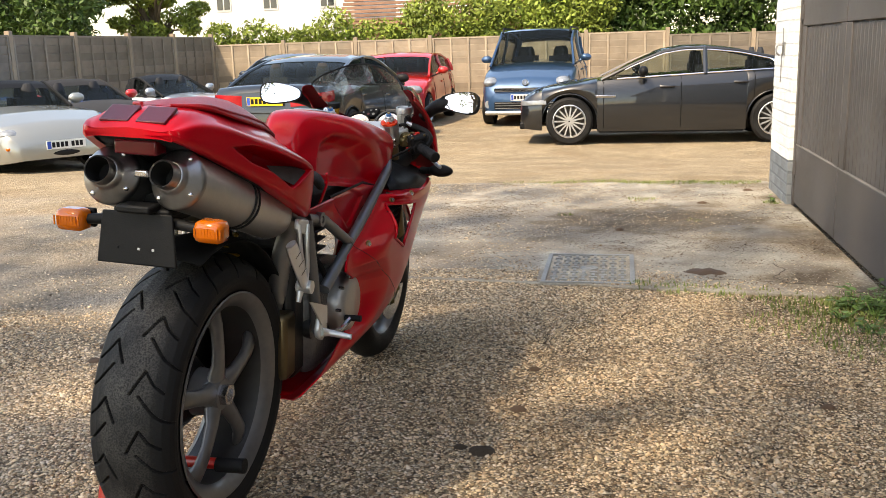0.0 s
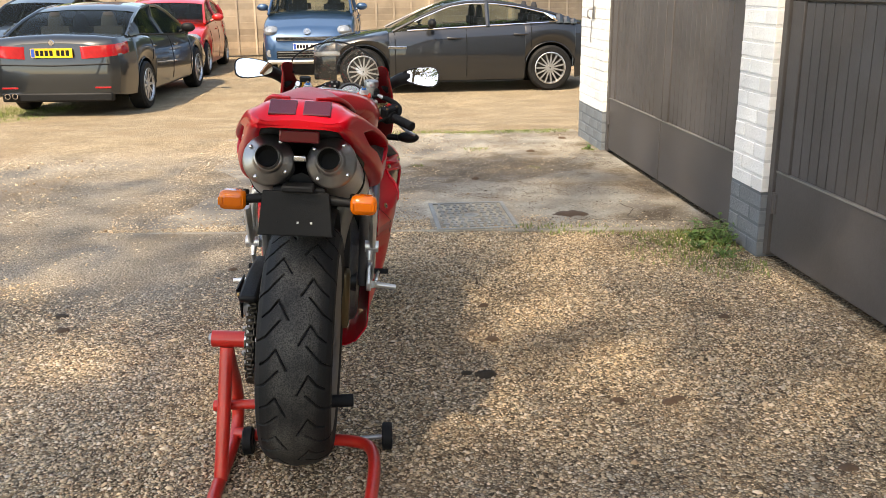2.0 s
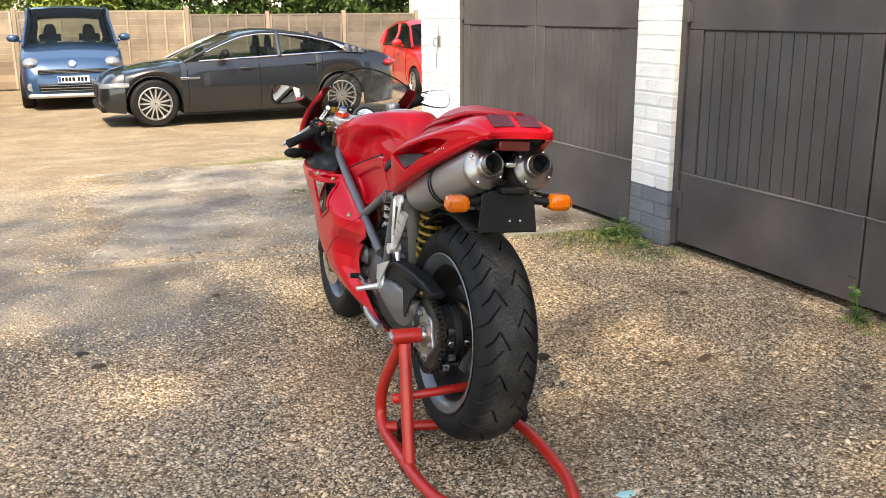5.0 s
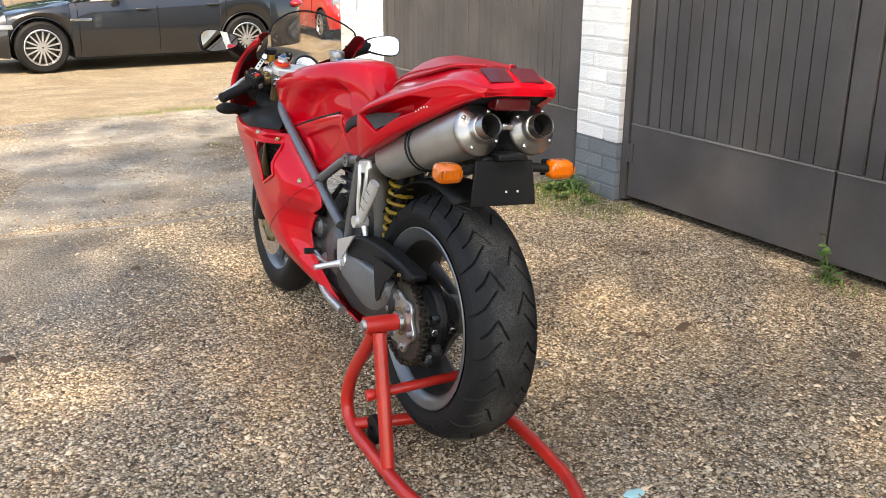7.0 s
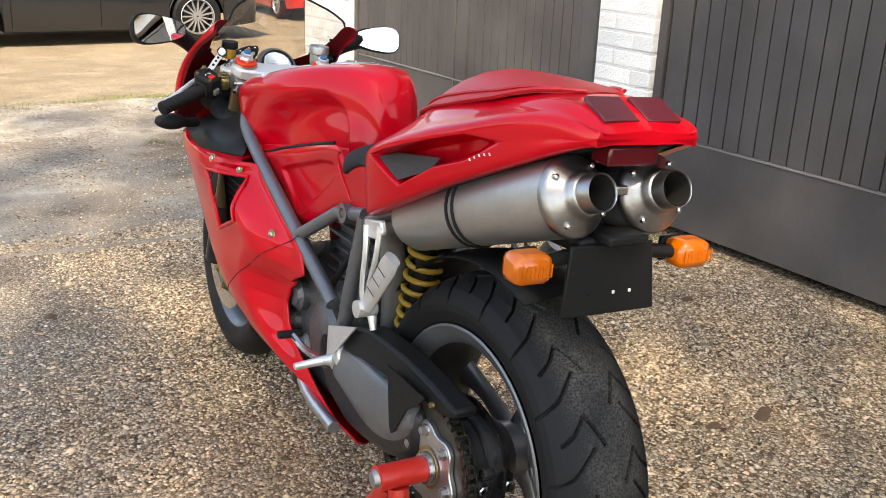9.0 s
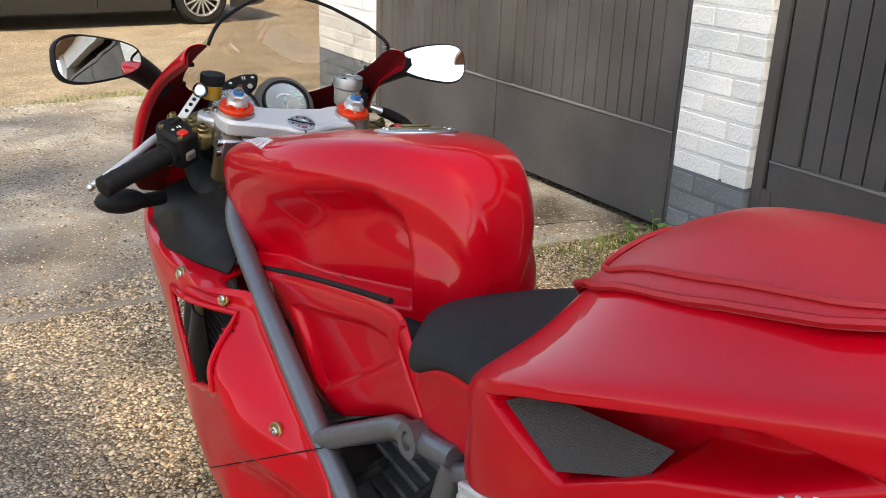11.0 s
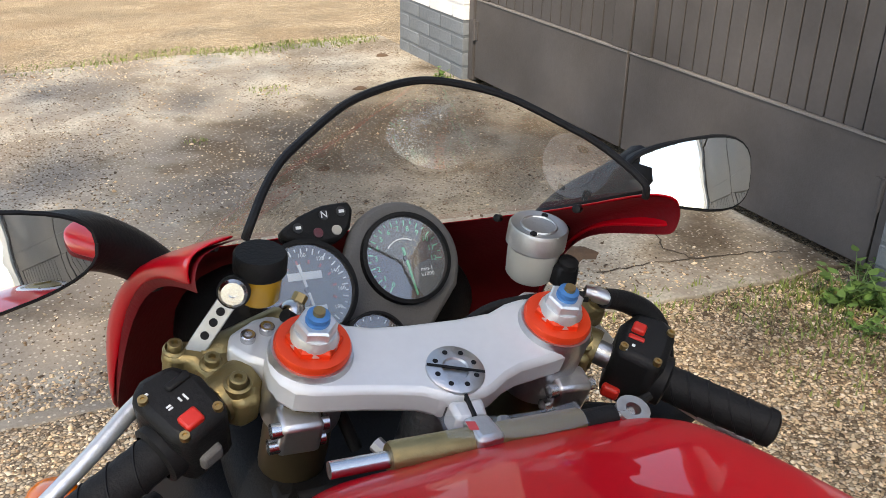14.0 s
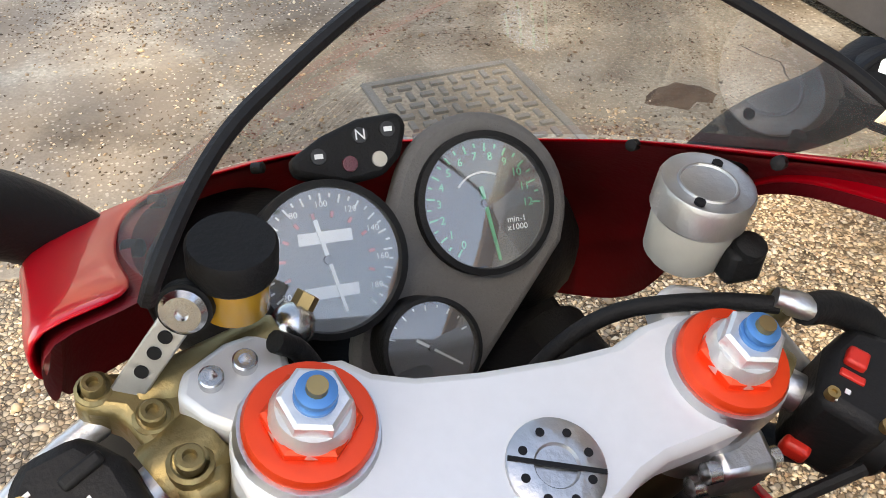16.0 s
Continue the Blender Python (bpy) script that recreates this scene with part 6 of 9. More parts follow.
#            z      rear   front  width
FAIR = [(0.696, 0.905, 0.985, 0.200), (0.688, 0.888, 1.12, 0.232), (0.674, 0.862, 1.42, 0.240), (0.655, 0.826, 1.44, 0.243), (0.62, 0.738, 1.42, 0.241), (0.597, 0.672, 1.395, 0.238), (0.575, 0.622, 1.38, 0.235), (0.555, 0.610, 1.37, 0.232), (0.535, 0.605, 1.355, 0.229), (0.51, 0.655, 1.335, 0.226),
        (0.47, 0.710, 1.30, 0.221), (0.43, 0.730, 1.265, 0.216), (0.39, 0.715, 1.23, 0.209), (0.35, 0.660, 1.20, 0.197), (0.31, 0.55, 1.17, 0.178), (0.28, 0.44, 1.14, 0.155), (0.25, 0.415, 1.10, 0.128), (0.225, 0.44, 1.06, 0.098), (0.208, 0.48, 1.03, 0.06), (0.20, 0.50, 1.01, 0.0)]


def fair_x(y, z):
    """Half width of the side fairing."""
    zs = list(reversed(FAIR))
    yr = lerp(z, [(r[0], r[1]) for r in zs])
    yf = lerp(z, [(r[0], r[2]) for r in zs])
    w = lerp(z, [(r[0], r[3]) for r in zs])
    t = (y - yr) / (yf - yr)
    a = min(1, max(0, t / 0.30))
    inner = 0.178 if z > 0.5 else 0.160
    base = min(w, inner)
    x = base + (w - base) * (a * a * (3 - 2 * a))
    if t > 0.45:
        x -= 0.045 * ((t - 0.45) / 0.55) ** 2 * (1 if w > 0.1 else w / 0.1)
    return max(0, x)


VENT = [(1.056, 0.655), (0.906, 0.667), (0.870, 0.578), (0.990, 0.527)]


def build_fairing():
    zs = list(reversed(FAIR))
    levels = sorted({r[0] for r in FAIR} | {0.20 + 0.494 * i / 64 for i in range(65)}, reverse=True)
    nc = 56
    for s in (-1, 1):
        rows = []
        for z in levels:
            yr, yf = lerp(z, [(r[0], r[1]) for r in zs]), lerp(z, [(r[0], r[2]) for r in zs])
            rows.append([(s * fair_x(yr + (yf - yr) * j / (nc - 1), z), yr + (yf - yr) * j / (nc - 1), z) for j in range(nc)])
        me = Mesh()
        me.v = [p for r in rows for p in r]
        for i in range(len(rows) - 1):
            for j in range(nc - 1):
                cy = (rows[i][j][1] + rows[i + 1][j + 1][1]) / 2
                cz = (rows[i][j][2] + rows[i + 1][j][2]) / 2
                if not inside(VENT, cy, cz):
                    me.f.append((i * nc + j, i * nc + j + 1, (i + 1) * nc + j + 1, (i + 1) * nc + j))
        side = part("side_fairing", me, M_RED, BIKE, "glossy red side fairing with a dark vent", thick=0.004, smooth=50)
        rim = []
        for (y0, z0), (y1, z1) in zip(VENT, VENT[1:] + VENT[:1]):
            for k in range(8):
                y, z = y0 + (y1 - y0) * k / 8, z0 + (z1 - z0) * k / 8
                rim.append((s * (fair_x(y, z) + 0.001), y, z))
        part("vent_lip", Mesh().tube(rim + [rim[0]], 0.0045, 8), M_RED, side)
        # Black sheet added behind the vent stands for its unlit depth
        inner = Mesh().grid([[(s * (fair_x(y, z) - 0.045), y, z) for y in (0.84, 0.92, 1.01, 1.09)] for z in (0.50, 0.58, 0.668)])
        part("vent_shade", inner, M_INK, side)
        gr = Mesh()
        for k in range(6):
            z = 0.548 + 0.018 * k
            gr.tube([(s * (fair_x(0.95, z) - 0.035), 0.905, z), (s * (fair_x(1.0, z) - 0.04), 1.03, z)], 0.0018, 5)
        part("vent_grille", gr, M_DARKMETAL, side)
        # screws in brass cups, along the frame
        for y, z in ((0.935, 0.678), (0.734, 0.584), (1.035, 0.680)):
            x = fair_x(y, z)
            out = (s, -0.32, 0.18)
            part("cup_washer", Mesh().lathe([(-0.002, 0.0115), (0.0014, 0.0112), (0.0022, 0.0098), (0.0006, 0.0078), (0.0004, 0.006)], (s * x, y, z), out, 20), M_BRASS, side, "brass-coloured cup washer")
            part("screw_head", Mesh().lathe([(0, 0.0062), (0.0032, 0.0058), (0.0040, 0.0045), (0.0040, 0.0026), (0.0026, 0.0024), (0.0026, 0.0)], (s * x, y, z), out, 14), M_STEELB, side)
        # joint line between the upper and lower panels
        ln = []
        for k in range(26):
            t = k / 25
            y = 0.640 + 0.43 * t
            z = 0.610 - 0.28 * t
            ln.append((s * (fair_x(y, z) + 0.0004), y, z))
        part("panel_joint", Mesh().tube(ln, 0.0009, 5), M_INK, side)
    # black infill panels between the fairing and the frame
    for s in (-1, 1):
        rows = [[(s * 0.196, 1.45, 0.664), (s * 0.152, 1.43, 0.702), (s * 0.10, 1.39, 0.735)],
                [(s * 0.219, 1.30, 0.673), (s * 0.166, 1.29, 0.714), (s * 0.105, 1.25, 0.750)],
                [(s * 0.231, 1.15, 0.681), (s * 0.182, 1.14, 0.716), (s * 0.128, 1.12, 0.765)],
                [(s * 0.214, 1.05, 0.692), (s * 0.180, 1.06, 0.718), (s * 0.140, 1.07, 0.762)],
                [(s * 0.188, 0.975, 0.698), (s * 0.170, 0.99, 0.716), (s * 0.150, 1.03, 0.745)]]
        inf = part("infill_panel", Mesh().grid(rows), M_BLACKPLASTIC, BIKE, "black infill panel", thick=0.004, smooth=60)
        for y, z, x in ((1.20, 0.715, 0.152), (1.09, 0.718, 0.172)):
            part("panel_slot", Mesh().box(-0.014, 0.014, -0.002, 0.002, -0.001, 0.0045, Matrix.Translation((s * x, y, z)) @ Euler((0, radians(44 * s), radians(60))).to_matrix().to_4x4()), M_INK, inf, smooth=0)


build_fairing()

SCREEN_BASE = [(0.150, 1.205, 0.986), (0.159, 1.250, 0.964), (0.160, 1.297, 0.940), (0.157, 1.350, 0.914), (0.146, 1.402, 0.891), (0.118, 1.450, 0.868), (0.081, 1.483, 0.853), (0.04, 1.502, 0.846), (0.0, 1.508, 0.844)]
SCREEN_TOP = [(0.149, 1.204, 0.990), (0.135, 1.225, 1.004), (0.120, 1.241, 1.015), (0.103, 1.253, 1.023), (0.084, 1.265, 1.032), (0.065, 1.276, 1.040), (0.046, 1.283, 1.045), (0.020, 1.290, 1.0495), (0.0, 1.292, 1.051)]


def build_cowl():
    outer = [(0.190, 1.203, 0.981), (0.194, 1.245, 0.957), (0.198, 1.300, 0.929), (0.206, 1.360, 0.897), (0.216, 1.410, 0.862), (0.207, 1.47, 0.822), (0.150, 1.545, 0.80), (0.08, 1.60, 0.782), (0.0, 1.62, 0.775)]
    low = [(0.189, 1.206, 0.952), (0.193, 1.258, 0.936), (0.200, 1.322, 0.908), (0.212, 1.385, 0.855), (0.223, 1.435, 0.78), (0.212, 1.49, 0.73), (0.155, 1.57, 0.705), (0.08, 1.64, 0.685), (0.0, 1.66, 0.68)]
    bottom = [(0.185, 1.209, 0.948), (0.188, 1.266, 0.927), (0.196, 1.338, 0.895), (0.209, 1.396, 0.832), (0.221, 1.440, 0.715), (0.205, 1.51, 0.670), (0.145, 1.56, 0.655), (0.07, 1.61, 0.64), (0.0, 1.63, 0.63)]
    rows = [[(x, y, z) for x, y, z in c] for c in (SCREEN_BASE, outer, low, bottom)]
    full = [[(p[0], p[1], p[2]) for p in r] + [(-p[0], p[1], p[2]) for p in reversed(r[:-1])] for r in rows]
    cowl = part("nose_cowl", Mesh().grid(full), M_RED, BIKE, "glossy red nose cowl", thick=0.005, sub=2, smooth=180)
    # Added inner sheet, its dark red standing for the shade inside the cowl
    shade_rows = [[(x * 0.974, y - 0.004, z - 0.003) for x, y, z in r] for r in full]
    part("cowl_inner_shade", Mesh().grid(shade_rows), M_COWLSHADE, cowl, "dark red inner face carrying the cowl's shade", sub=2, smooth=180)
    rows = []
    for t in (0, 0.25, 0.5, 0.75, 1.0):
        b = 0.026 * math.sin(math.pi * t)
        rows.append([(x0 + (x1 - x0) * t, y0 + (y1 - y0) * t + b * 0.5 * (1 - (x0 / 0.16) ** 2), z0 + (z1 - z0) * t + b * 0.5 * (1 - (x0 / 0.16) ** 2)) for (x0, y0, z0), (x1, y1, z1) in zip(SCREEN_BASE, SCREEN_TOP)])
    full = [r + [(-x, y, z) for x, y, z in reversed(r[:-1])] for r in rows]
    scr = part("windscreen", Mesh().grid(full), M_SCREEN, BIKE, "clear smoked windscreen with black edging", sub=2, smooth=180)
    scr.visible_shadow = False
    edge = [(x, y, z + 0.001) for x, y, z in [(0.152, 1.207, 0.978)] + SCREEN_TOP] + [(-x, y, z + 0.001) for x, y, z in reversed([(0.152, 1.207, 0.978)] + SCREEN_TOP[:-1])]
    part("screen_edging", Mesh().tube(rounded(edge, 2), 0.0030, 8), M_RUBBER, scr)
    for s in (-1, 1):
        for k in (2, 4, 6):
            x, y, z = SCREEN_BASE[k]
            part("screen_screw", Mesh().lathe([(-0.004, 0.0038), (0.003, 0.0038), (0.004, 0.0025), (0.004, 0)], (s * (x - 0.006), y - 0.004, z - 0.004), (-s * 0.8, -0.5, 0.3), 10), M_BLACKPLASTIC, cowl)


build_cowl()


def build_mirrors():
    for s in (-1, 1):
        c = Vector((0.309, 1.338, 0.940)) if s > 0 else Vector((-0.296, 1.29, 0.942))
        n = (Vector((-0.15, -0.94, 0.27)) if s > 0 else Vector((0.24, -0.95, 0.27))).normalized()
        right = n.cross(Vector((0, 0, 1))).normalized() * (-1)
        up = right.cross(n).normalized()
        if up.z < 0:
            up = -up
        right = up.cross(n).normalized()

        def outline(f):
            pts = []
            for k in range(28):
                a = 2 * math.pi * k / 28
                ca, sa = math.cos(a), math.sin(a)
                e = 2 / 2.9
                x = 0.068 * math.copysign(abs(ca) ** e, ca)
                z = 0.036 * math.copysign(abs(sa) ** e, sa)
                tap = 0.90 + 0.27 * (x * s if right.x > 0 else -x * s) / 0.068
                pts.append((x * f, z * f * tap))
            return pts

        rings = []
        for d, f in ((0.0, 1.0), (-0.010, 1.03), (-0.03, 0.92), (-0.048, 0.62), (-0.055, 0.2)):
            rings.append([c + n * d + right * a + up * b for a, b in outline(f)])
        h = part("mirror", Mesh().loft(rings), M_BLACKPLASTIC, BIKE, "black mirror housing", smooth=60)
        lip = [c + n * 0.001 + right * a + up * b for a, b in outline(0.992)]
        part("mirror_lip", Mesh().tube(lip + [lip[0]], 0.0026, 6), M_BLACKPLASTIC, h)
        # convex glass
        bow, aim = 0.75, (0.06 if s > 0 else 0.025)
        rings = [[c + n * (0.005 - (a * a + b * b) / (2 * bow) + (aim * a if right.x > 0 else -aim * a)) + right * a + up * b for a, b in outline(0.975 * q)] for q in (1.0, 0.8, 0.6, 0.4, 0.2, 0.002)]
        part("mirror_glass", Mesh().loft(rings, caps=False), M_MIRROR, h, "clean convex mirror glass", smooth=180)
        path = rounded([(s * 0.176, 1.375, 0.880), (s * 0.205, 1.372, 0.906), (s * 0.235, 1.356, 0.925), (abs(c.x) * s - s * 0.03, c.y + 0.03, 0.936)])
        stem = Mesh().tube(path, [0.017 + 0.009 * i / (len(path) - 1) for i in range(len(path))], 12)
        part("mirror_stem", stem, M_BLACKPLASTIC, h)


build_mirrors()


# ---- exhausts and tail fittings ----
def build_exhaust(s):
    tip = Vector((s * 0.067, -0.108, 0.886))
    front = Vector((s * 0.098, 0.345, 0.722))
    ax = (tip - front).normalized()
    side = ax.cross(Vector((0, 0, 1))).normalized()
    up = side.cross(ax).normalized()

    def ring(p, ra, rb, n=32):
        return [p + side * ra * math.cos(a) + up * rb * math.sin(a) for a in (2 * math.pi * k / n for k in range(n))]

    L = (tip - front).length
    can = Mesh().loft([ring(front, 0.030, 0.030), ring(front + ax * 0.03, 0.050, 0.050), ring(front + ax * 0.05, 0.0555, 0.057), ring(front + ax * (L - 0.055), 0.0555, 0.057)])
    c = part("silencer", can, M_CAN, BIKE, "brushed aluminium silencer")
    cap = Mesh().loft([ring(front + ax * (L - 0.060), 0.0570, 0.0585), ring(front + ax * (L - 0.054), 0.0575, 0.0590), ring(front + ax * (L - 0.049), 0.0560, 0.0575), ring(front + ax * (L - 0.045), 0.0520, 0.0532), ring(front + ax * (L - 0.034), 0.0360, 0.0365), ring(front + ax * (L - 0.030), 0.0320, 0.0320), ring(front + ax * (L - 0.020), 0.0312, 0.0312), ring(front + ax * (L - 0.018), 0.0270, 0.0270)], caps=False)
    part("end_cap", cap, M_CAP, c, "polished silencer end cap", smooth=60)
    part("tailpipe", Mesh().loft([ring(tip - ax * 0.03, 0.0275, 0.0275), ring(tip + ax * 0.004, 0.0265, 0.0265), ring(tip + ax * 0.006, 0.0256, 0.0256), ring(tip + ax * 0.005, 0.0246, 0.0246), ring(tip - ax * 0.002, 0.0235, 0.0235), ring(tip - ax * 0.05, 0.0225, 0.0225)], caps=False), M_CAP, c, smooth=40)
    bore = Mesh().grid([ring(tip + ax * 0.004, 0.0232, 0.0232), ring(tip - ax * 0.045, 0.0222, 0.0222)], close_v=True)
    k = len(bore.v)
    bore.f.append(tuple(range(k // 2, k)))
    part("tailpipe_bore", bore, M_SOOT, c, "sooty bore")
    for i in range(4):
        a = 2 * math.pi * i / 4 + 0.6
        p = front + ax * (L - 0.043) + side * 0.047 * math.cos(a) + up * 0.048 * math.sin(a)
        part("cap_rivet", Mesh().lathe([(0, 0.0045), (0.006, 0.0042), (0.0075, 0.002), (0.0075, 0)], p, ax, 10), M_STEELB, c)
    for d in (0.200, 0.216):
        part("strap", Mesh().loft([ring(front + ax * d, 0.0555, 0.057), ring(front + ax * (d + 0.0015), 0.0580, 0.0595), ring(front + ax * (d + 0.0055), 0.0580, 0.0595), ring(front + ax * (d + 0.007), 0.0555, 0.057)], caps=False), M_RUBBER, c)
    pipe = Mesh().tube(rounded([front + ax * 0.01, front - ax * 0.08, Vector((s * 0.07, 0.42, 0.60)), Vector((s * 0.05, 0.45, 0.45))]), 0.025, 14)
    part("link_pipe", pipe, M_STEEL, c)


build_exhaust(-1)
build_exhaust(1)
part("silencer_clamp", Mesh().box(-0.014, 0.014, -0.075, -0.06, 0.870, 0.884), M_STEELB, BIKE, bevel=0.003)


def build_rear_fittings():
    m = Matrix.Translation((0, -0.082, 0.752)) @ Euler((radians(-6), 0, 0)).to_matrix().to_4x4()
    f = m @ Matrix.Rotation(math.pi / 2, 4, "X")
    board = part("plate_board", Mesh().prism([(-0.090, -0.050), (0.080, -0.050), (0.068, 0.052), (-0.080, 0.052)], f, 0.0, 0.006), M_BLACKPLASTIC, BIKE, "blank black number plate board", bevel=0.003)
    for x in (-0.045, 0.0, 0.03):
        part("board_hole", Mesh().box(x - 0.0025, x + 0.0025, -0.0075, -0.005, -0.021, -0.016, m), M_INK if x < -0.01 else M_LETTER, board, bevel=0.001)
    part("plate_bracket", Mesh().box(-0.060, 0.060, -0.078, 0.05, 0.796, 0.812), M_BLACKPLASTIC, BIKE, bevel=0.006)
    part("plate_lamp", Mesh().box(-0.036, 0.036, -0.108, -0.062, 0.806, 0.822), M_BLACKPLASTIC, BIKE, bevel=0.005)
    part("hugger_arm", Mesh().tube(rounded([(0, -0.02, 0.80), (0, 0.08, 0.795), (0, 0.2, 0.80)]), 0.035, 8), M_BLACKPLASTIC, BIKE)
    part("inner_mudguard", Mesh().grid([[(x * 0.075, AX_R.y - 0.345 * math.cos(a), AX_R.z + 0.345 * math.sin(a) + 0.01 * (1 - x * x)) for x in (-1, -0.5, 0, 0.5, 1)] for a in (radians(70 + 8 * i) for i in range(11))]), M_BLACKPLASTIC, BIKE, thick=0.003)
    for s in (-1, 1):
        stalk = part("indicator_stalk", Mesh().tube([(s * 0.05, -0.06, 0.785), (s * 0.12, -0.072, 0.780)], [0.012, 0.010], 10), M_BLACKPLASTIC, BIKE)
        ind = part("indicator", Mesh().box(s * 0.146 - 0.030, s * 0.146 + 0.030, -0.099, -0.052, 0.757, 0.801), M_AMBER, BIKE, "amber indicator lens", bevel=0.013)
        for k in range(9):
            x = s * 0.148 - 0.026 + 0.0065 * k
            part("lens_rib", Mesh().box(x - 0.0014, x + 0.0014, -0.0996, -0.098, 0.770, 0.788), M_AMBER, ind, smooth=0)
        part("indicator_body", Mesh().box(s * 0.132 - 0.018, s * 0.132 + 0.018, -0.056, -0.045, 0.760, 0.798), M_BLACKPLASTIC, ind, bevel=0.004)


build_rear_fittings()


# ---- frame, engine, swinging arm ----
def build_frame():
    for s in (-1, 1):
        a, b, c = Vector((s * 0.163, 1.0, 0.735)), Vector((s * 0.164, 0.676, 0.598)), Vector((s * 0.157, 0.50, 0.512))
        part("frame_tube", Mesh().tube(rounded([(s * 0.112, 1.135, 0.785), (s * 0.150, 1.075, 0.767), a, b, c], 2), 0.0148, 14), M_FRAME, BIKE, "grey tubular trellis frame tube")
        part("frame_tube", Mesh().tube([b, (s * 0.140, 0.54, 0.684), (s * 0.136, 0.43, 0.708)], 0.0135, 12), M_FRAME, BIKE)
        part("frame_tube", Mesh().tube([(s * 0.136, 0.43, 0.705), (s * 0.140, 0.465, 0.55), (s * 0.138, 0.50, 0.40)], 0.015, 12), M_FRAME, BIKE)
        part("frame_tube", Mesh().tube([(s * 0.136, 0.43, 0.695), (s * 0.120, 0.20, 0.800), (s * 0.09, 0.05, 0.86)], 0.011, 10), M_FRAME, BIKE)
        part("frame_tube", Mesh().tube([b, (s * 0.12, 0.80, 0.46), (s * 0.10, 0.86, 0.42)], 0.014, 12), M_FRAME, BIKE)
        lug = Mesh().lathe([(-0.012, 0.019), (0.012, 0.019), (0.012, 0.010), (-0.012, 0.010), (-0.012, 0.019)], (s * 0.142, 0.497, 0.694), n=16)
        part("frame_lug", lug, M_FRAME, BIKE)
    # engine mass inside
    part("engine_case", Mesh().box(-0.125, 0.125, 0.50, 0.86, 0.27, 0.52), M_ENGINE, BIKE, "grey cast engine case", bevel=0.03)
    part("rear_cylinder", Mesh().box(-0.085, 0.085, 0.47, 0.66, 0.50, 0.72), M_ENGINE, BIKE, bevel=0.02)
    part("front_cylinder", Mesh().box(-0.085, 0.085, 0.84, 1.06, 0.30, 0.46), M_ENGINE, BIKE, bevel=0.02)
    part("airbox", Mesh().box(-0.105, 0.105, 0.55, 1.03, 0.66, 0.76), M_BLACKPLASTIC, BIKE, bevel=0.02)
    part("battery_box", Mesh().box(0.03, 0.105, 0.375, 0.445, 0.30, 0.47), M_BRONZE, BIKE, "dull gold catch tank", bevel=0.012)
    part("rear_engine_mass", Mesh().box(-0.07, 0.10, 0.43, 0.53, 0.28, 0.62), M_DARKMETAL, BIKE, bevel=0.02)
    # clutch cover on the right, sprocket cover and pump on the left
    cov = part("clutch_cover", Mesh().lathe([(0.11, 0.085), (0.150, 0.082), (0.166, 0.074), (0.172, 0.062), (0.174, 0.0)], (0, 0.690, 0.425), n=40), M_CAN, BIKE, "grey round clutch cover")
    for i in range(8):
        a = 2 * math.pi * i / 8
        part("cover_bolt", Mesh().lathe([(0.15, 0.005), (0.165, 0.005), (0.165, 0)], (0, 0.690 + 0.079 * math.cos(a), 0.425 + 0.079 * math.sin(a)), n=6), M_STEELB, cov, smooth=20)
    part("sprocket_cover", Mesh().lathe([(-0.11, 0.075), (-0.140, 0.072), (-0.150, 0.06), (-0.150, 0.0)], (0, 0.565, 0.415), n=28), M_ENGINE, BIKE)
    for y, z, r in ((0.72, 0.45, 0.036), (0.75, 0.38, 0.026), (0.66, 0.36, 0.024), (0.70, 0.32, 0.03), (0.80, 0.43, 0.03)):
        part("engine_boss", Mesh().lathe([(-0.11, r), (-0.140, r * 0.95), (-0.146, r * 0.7), (-0.150, r * 0.65), (-0.150, 0)], (0, y, z), n=18), M_ENGINE, BIKE)
    for pts in (((-0.12, 0.60, 0.60), (-0.13, 0.66, 0.54), (-0.135, 0.72, 0.49), (-0.12, 0.78, 0.44)), ((-0.10, 0.50, 0.64), (-0.125, 0.56, 0.55), (-0.13, 0.60, 0.48), (-0.12, 0.62, 0.42)), ((0.11, 0.50, 0.62), (0.13, 0.56, 0.55), (0.13, 0.60, 0.50))):
        part("hose", Mesh().tube(rounded(pts), 0.0075, 8), M_RUBBER, BIKE)
    for i in range(7):
        part("cylinder_fin", Mesh().box(-0.100, 0.100, 0.475, 0.665, 0.53 + 0.026 * i, 0.537 + 0.026 * i), M_ENGINE, BIKE, bevel=0.002)
    # belly pan floor
    part("belly_floor", Mesh().box(-0.07, 0.07, 0.5, 1.0, 0.205, 0.22), M_RED, BIKE, bevel=0.005)


build_frame()


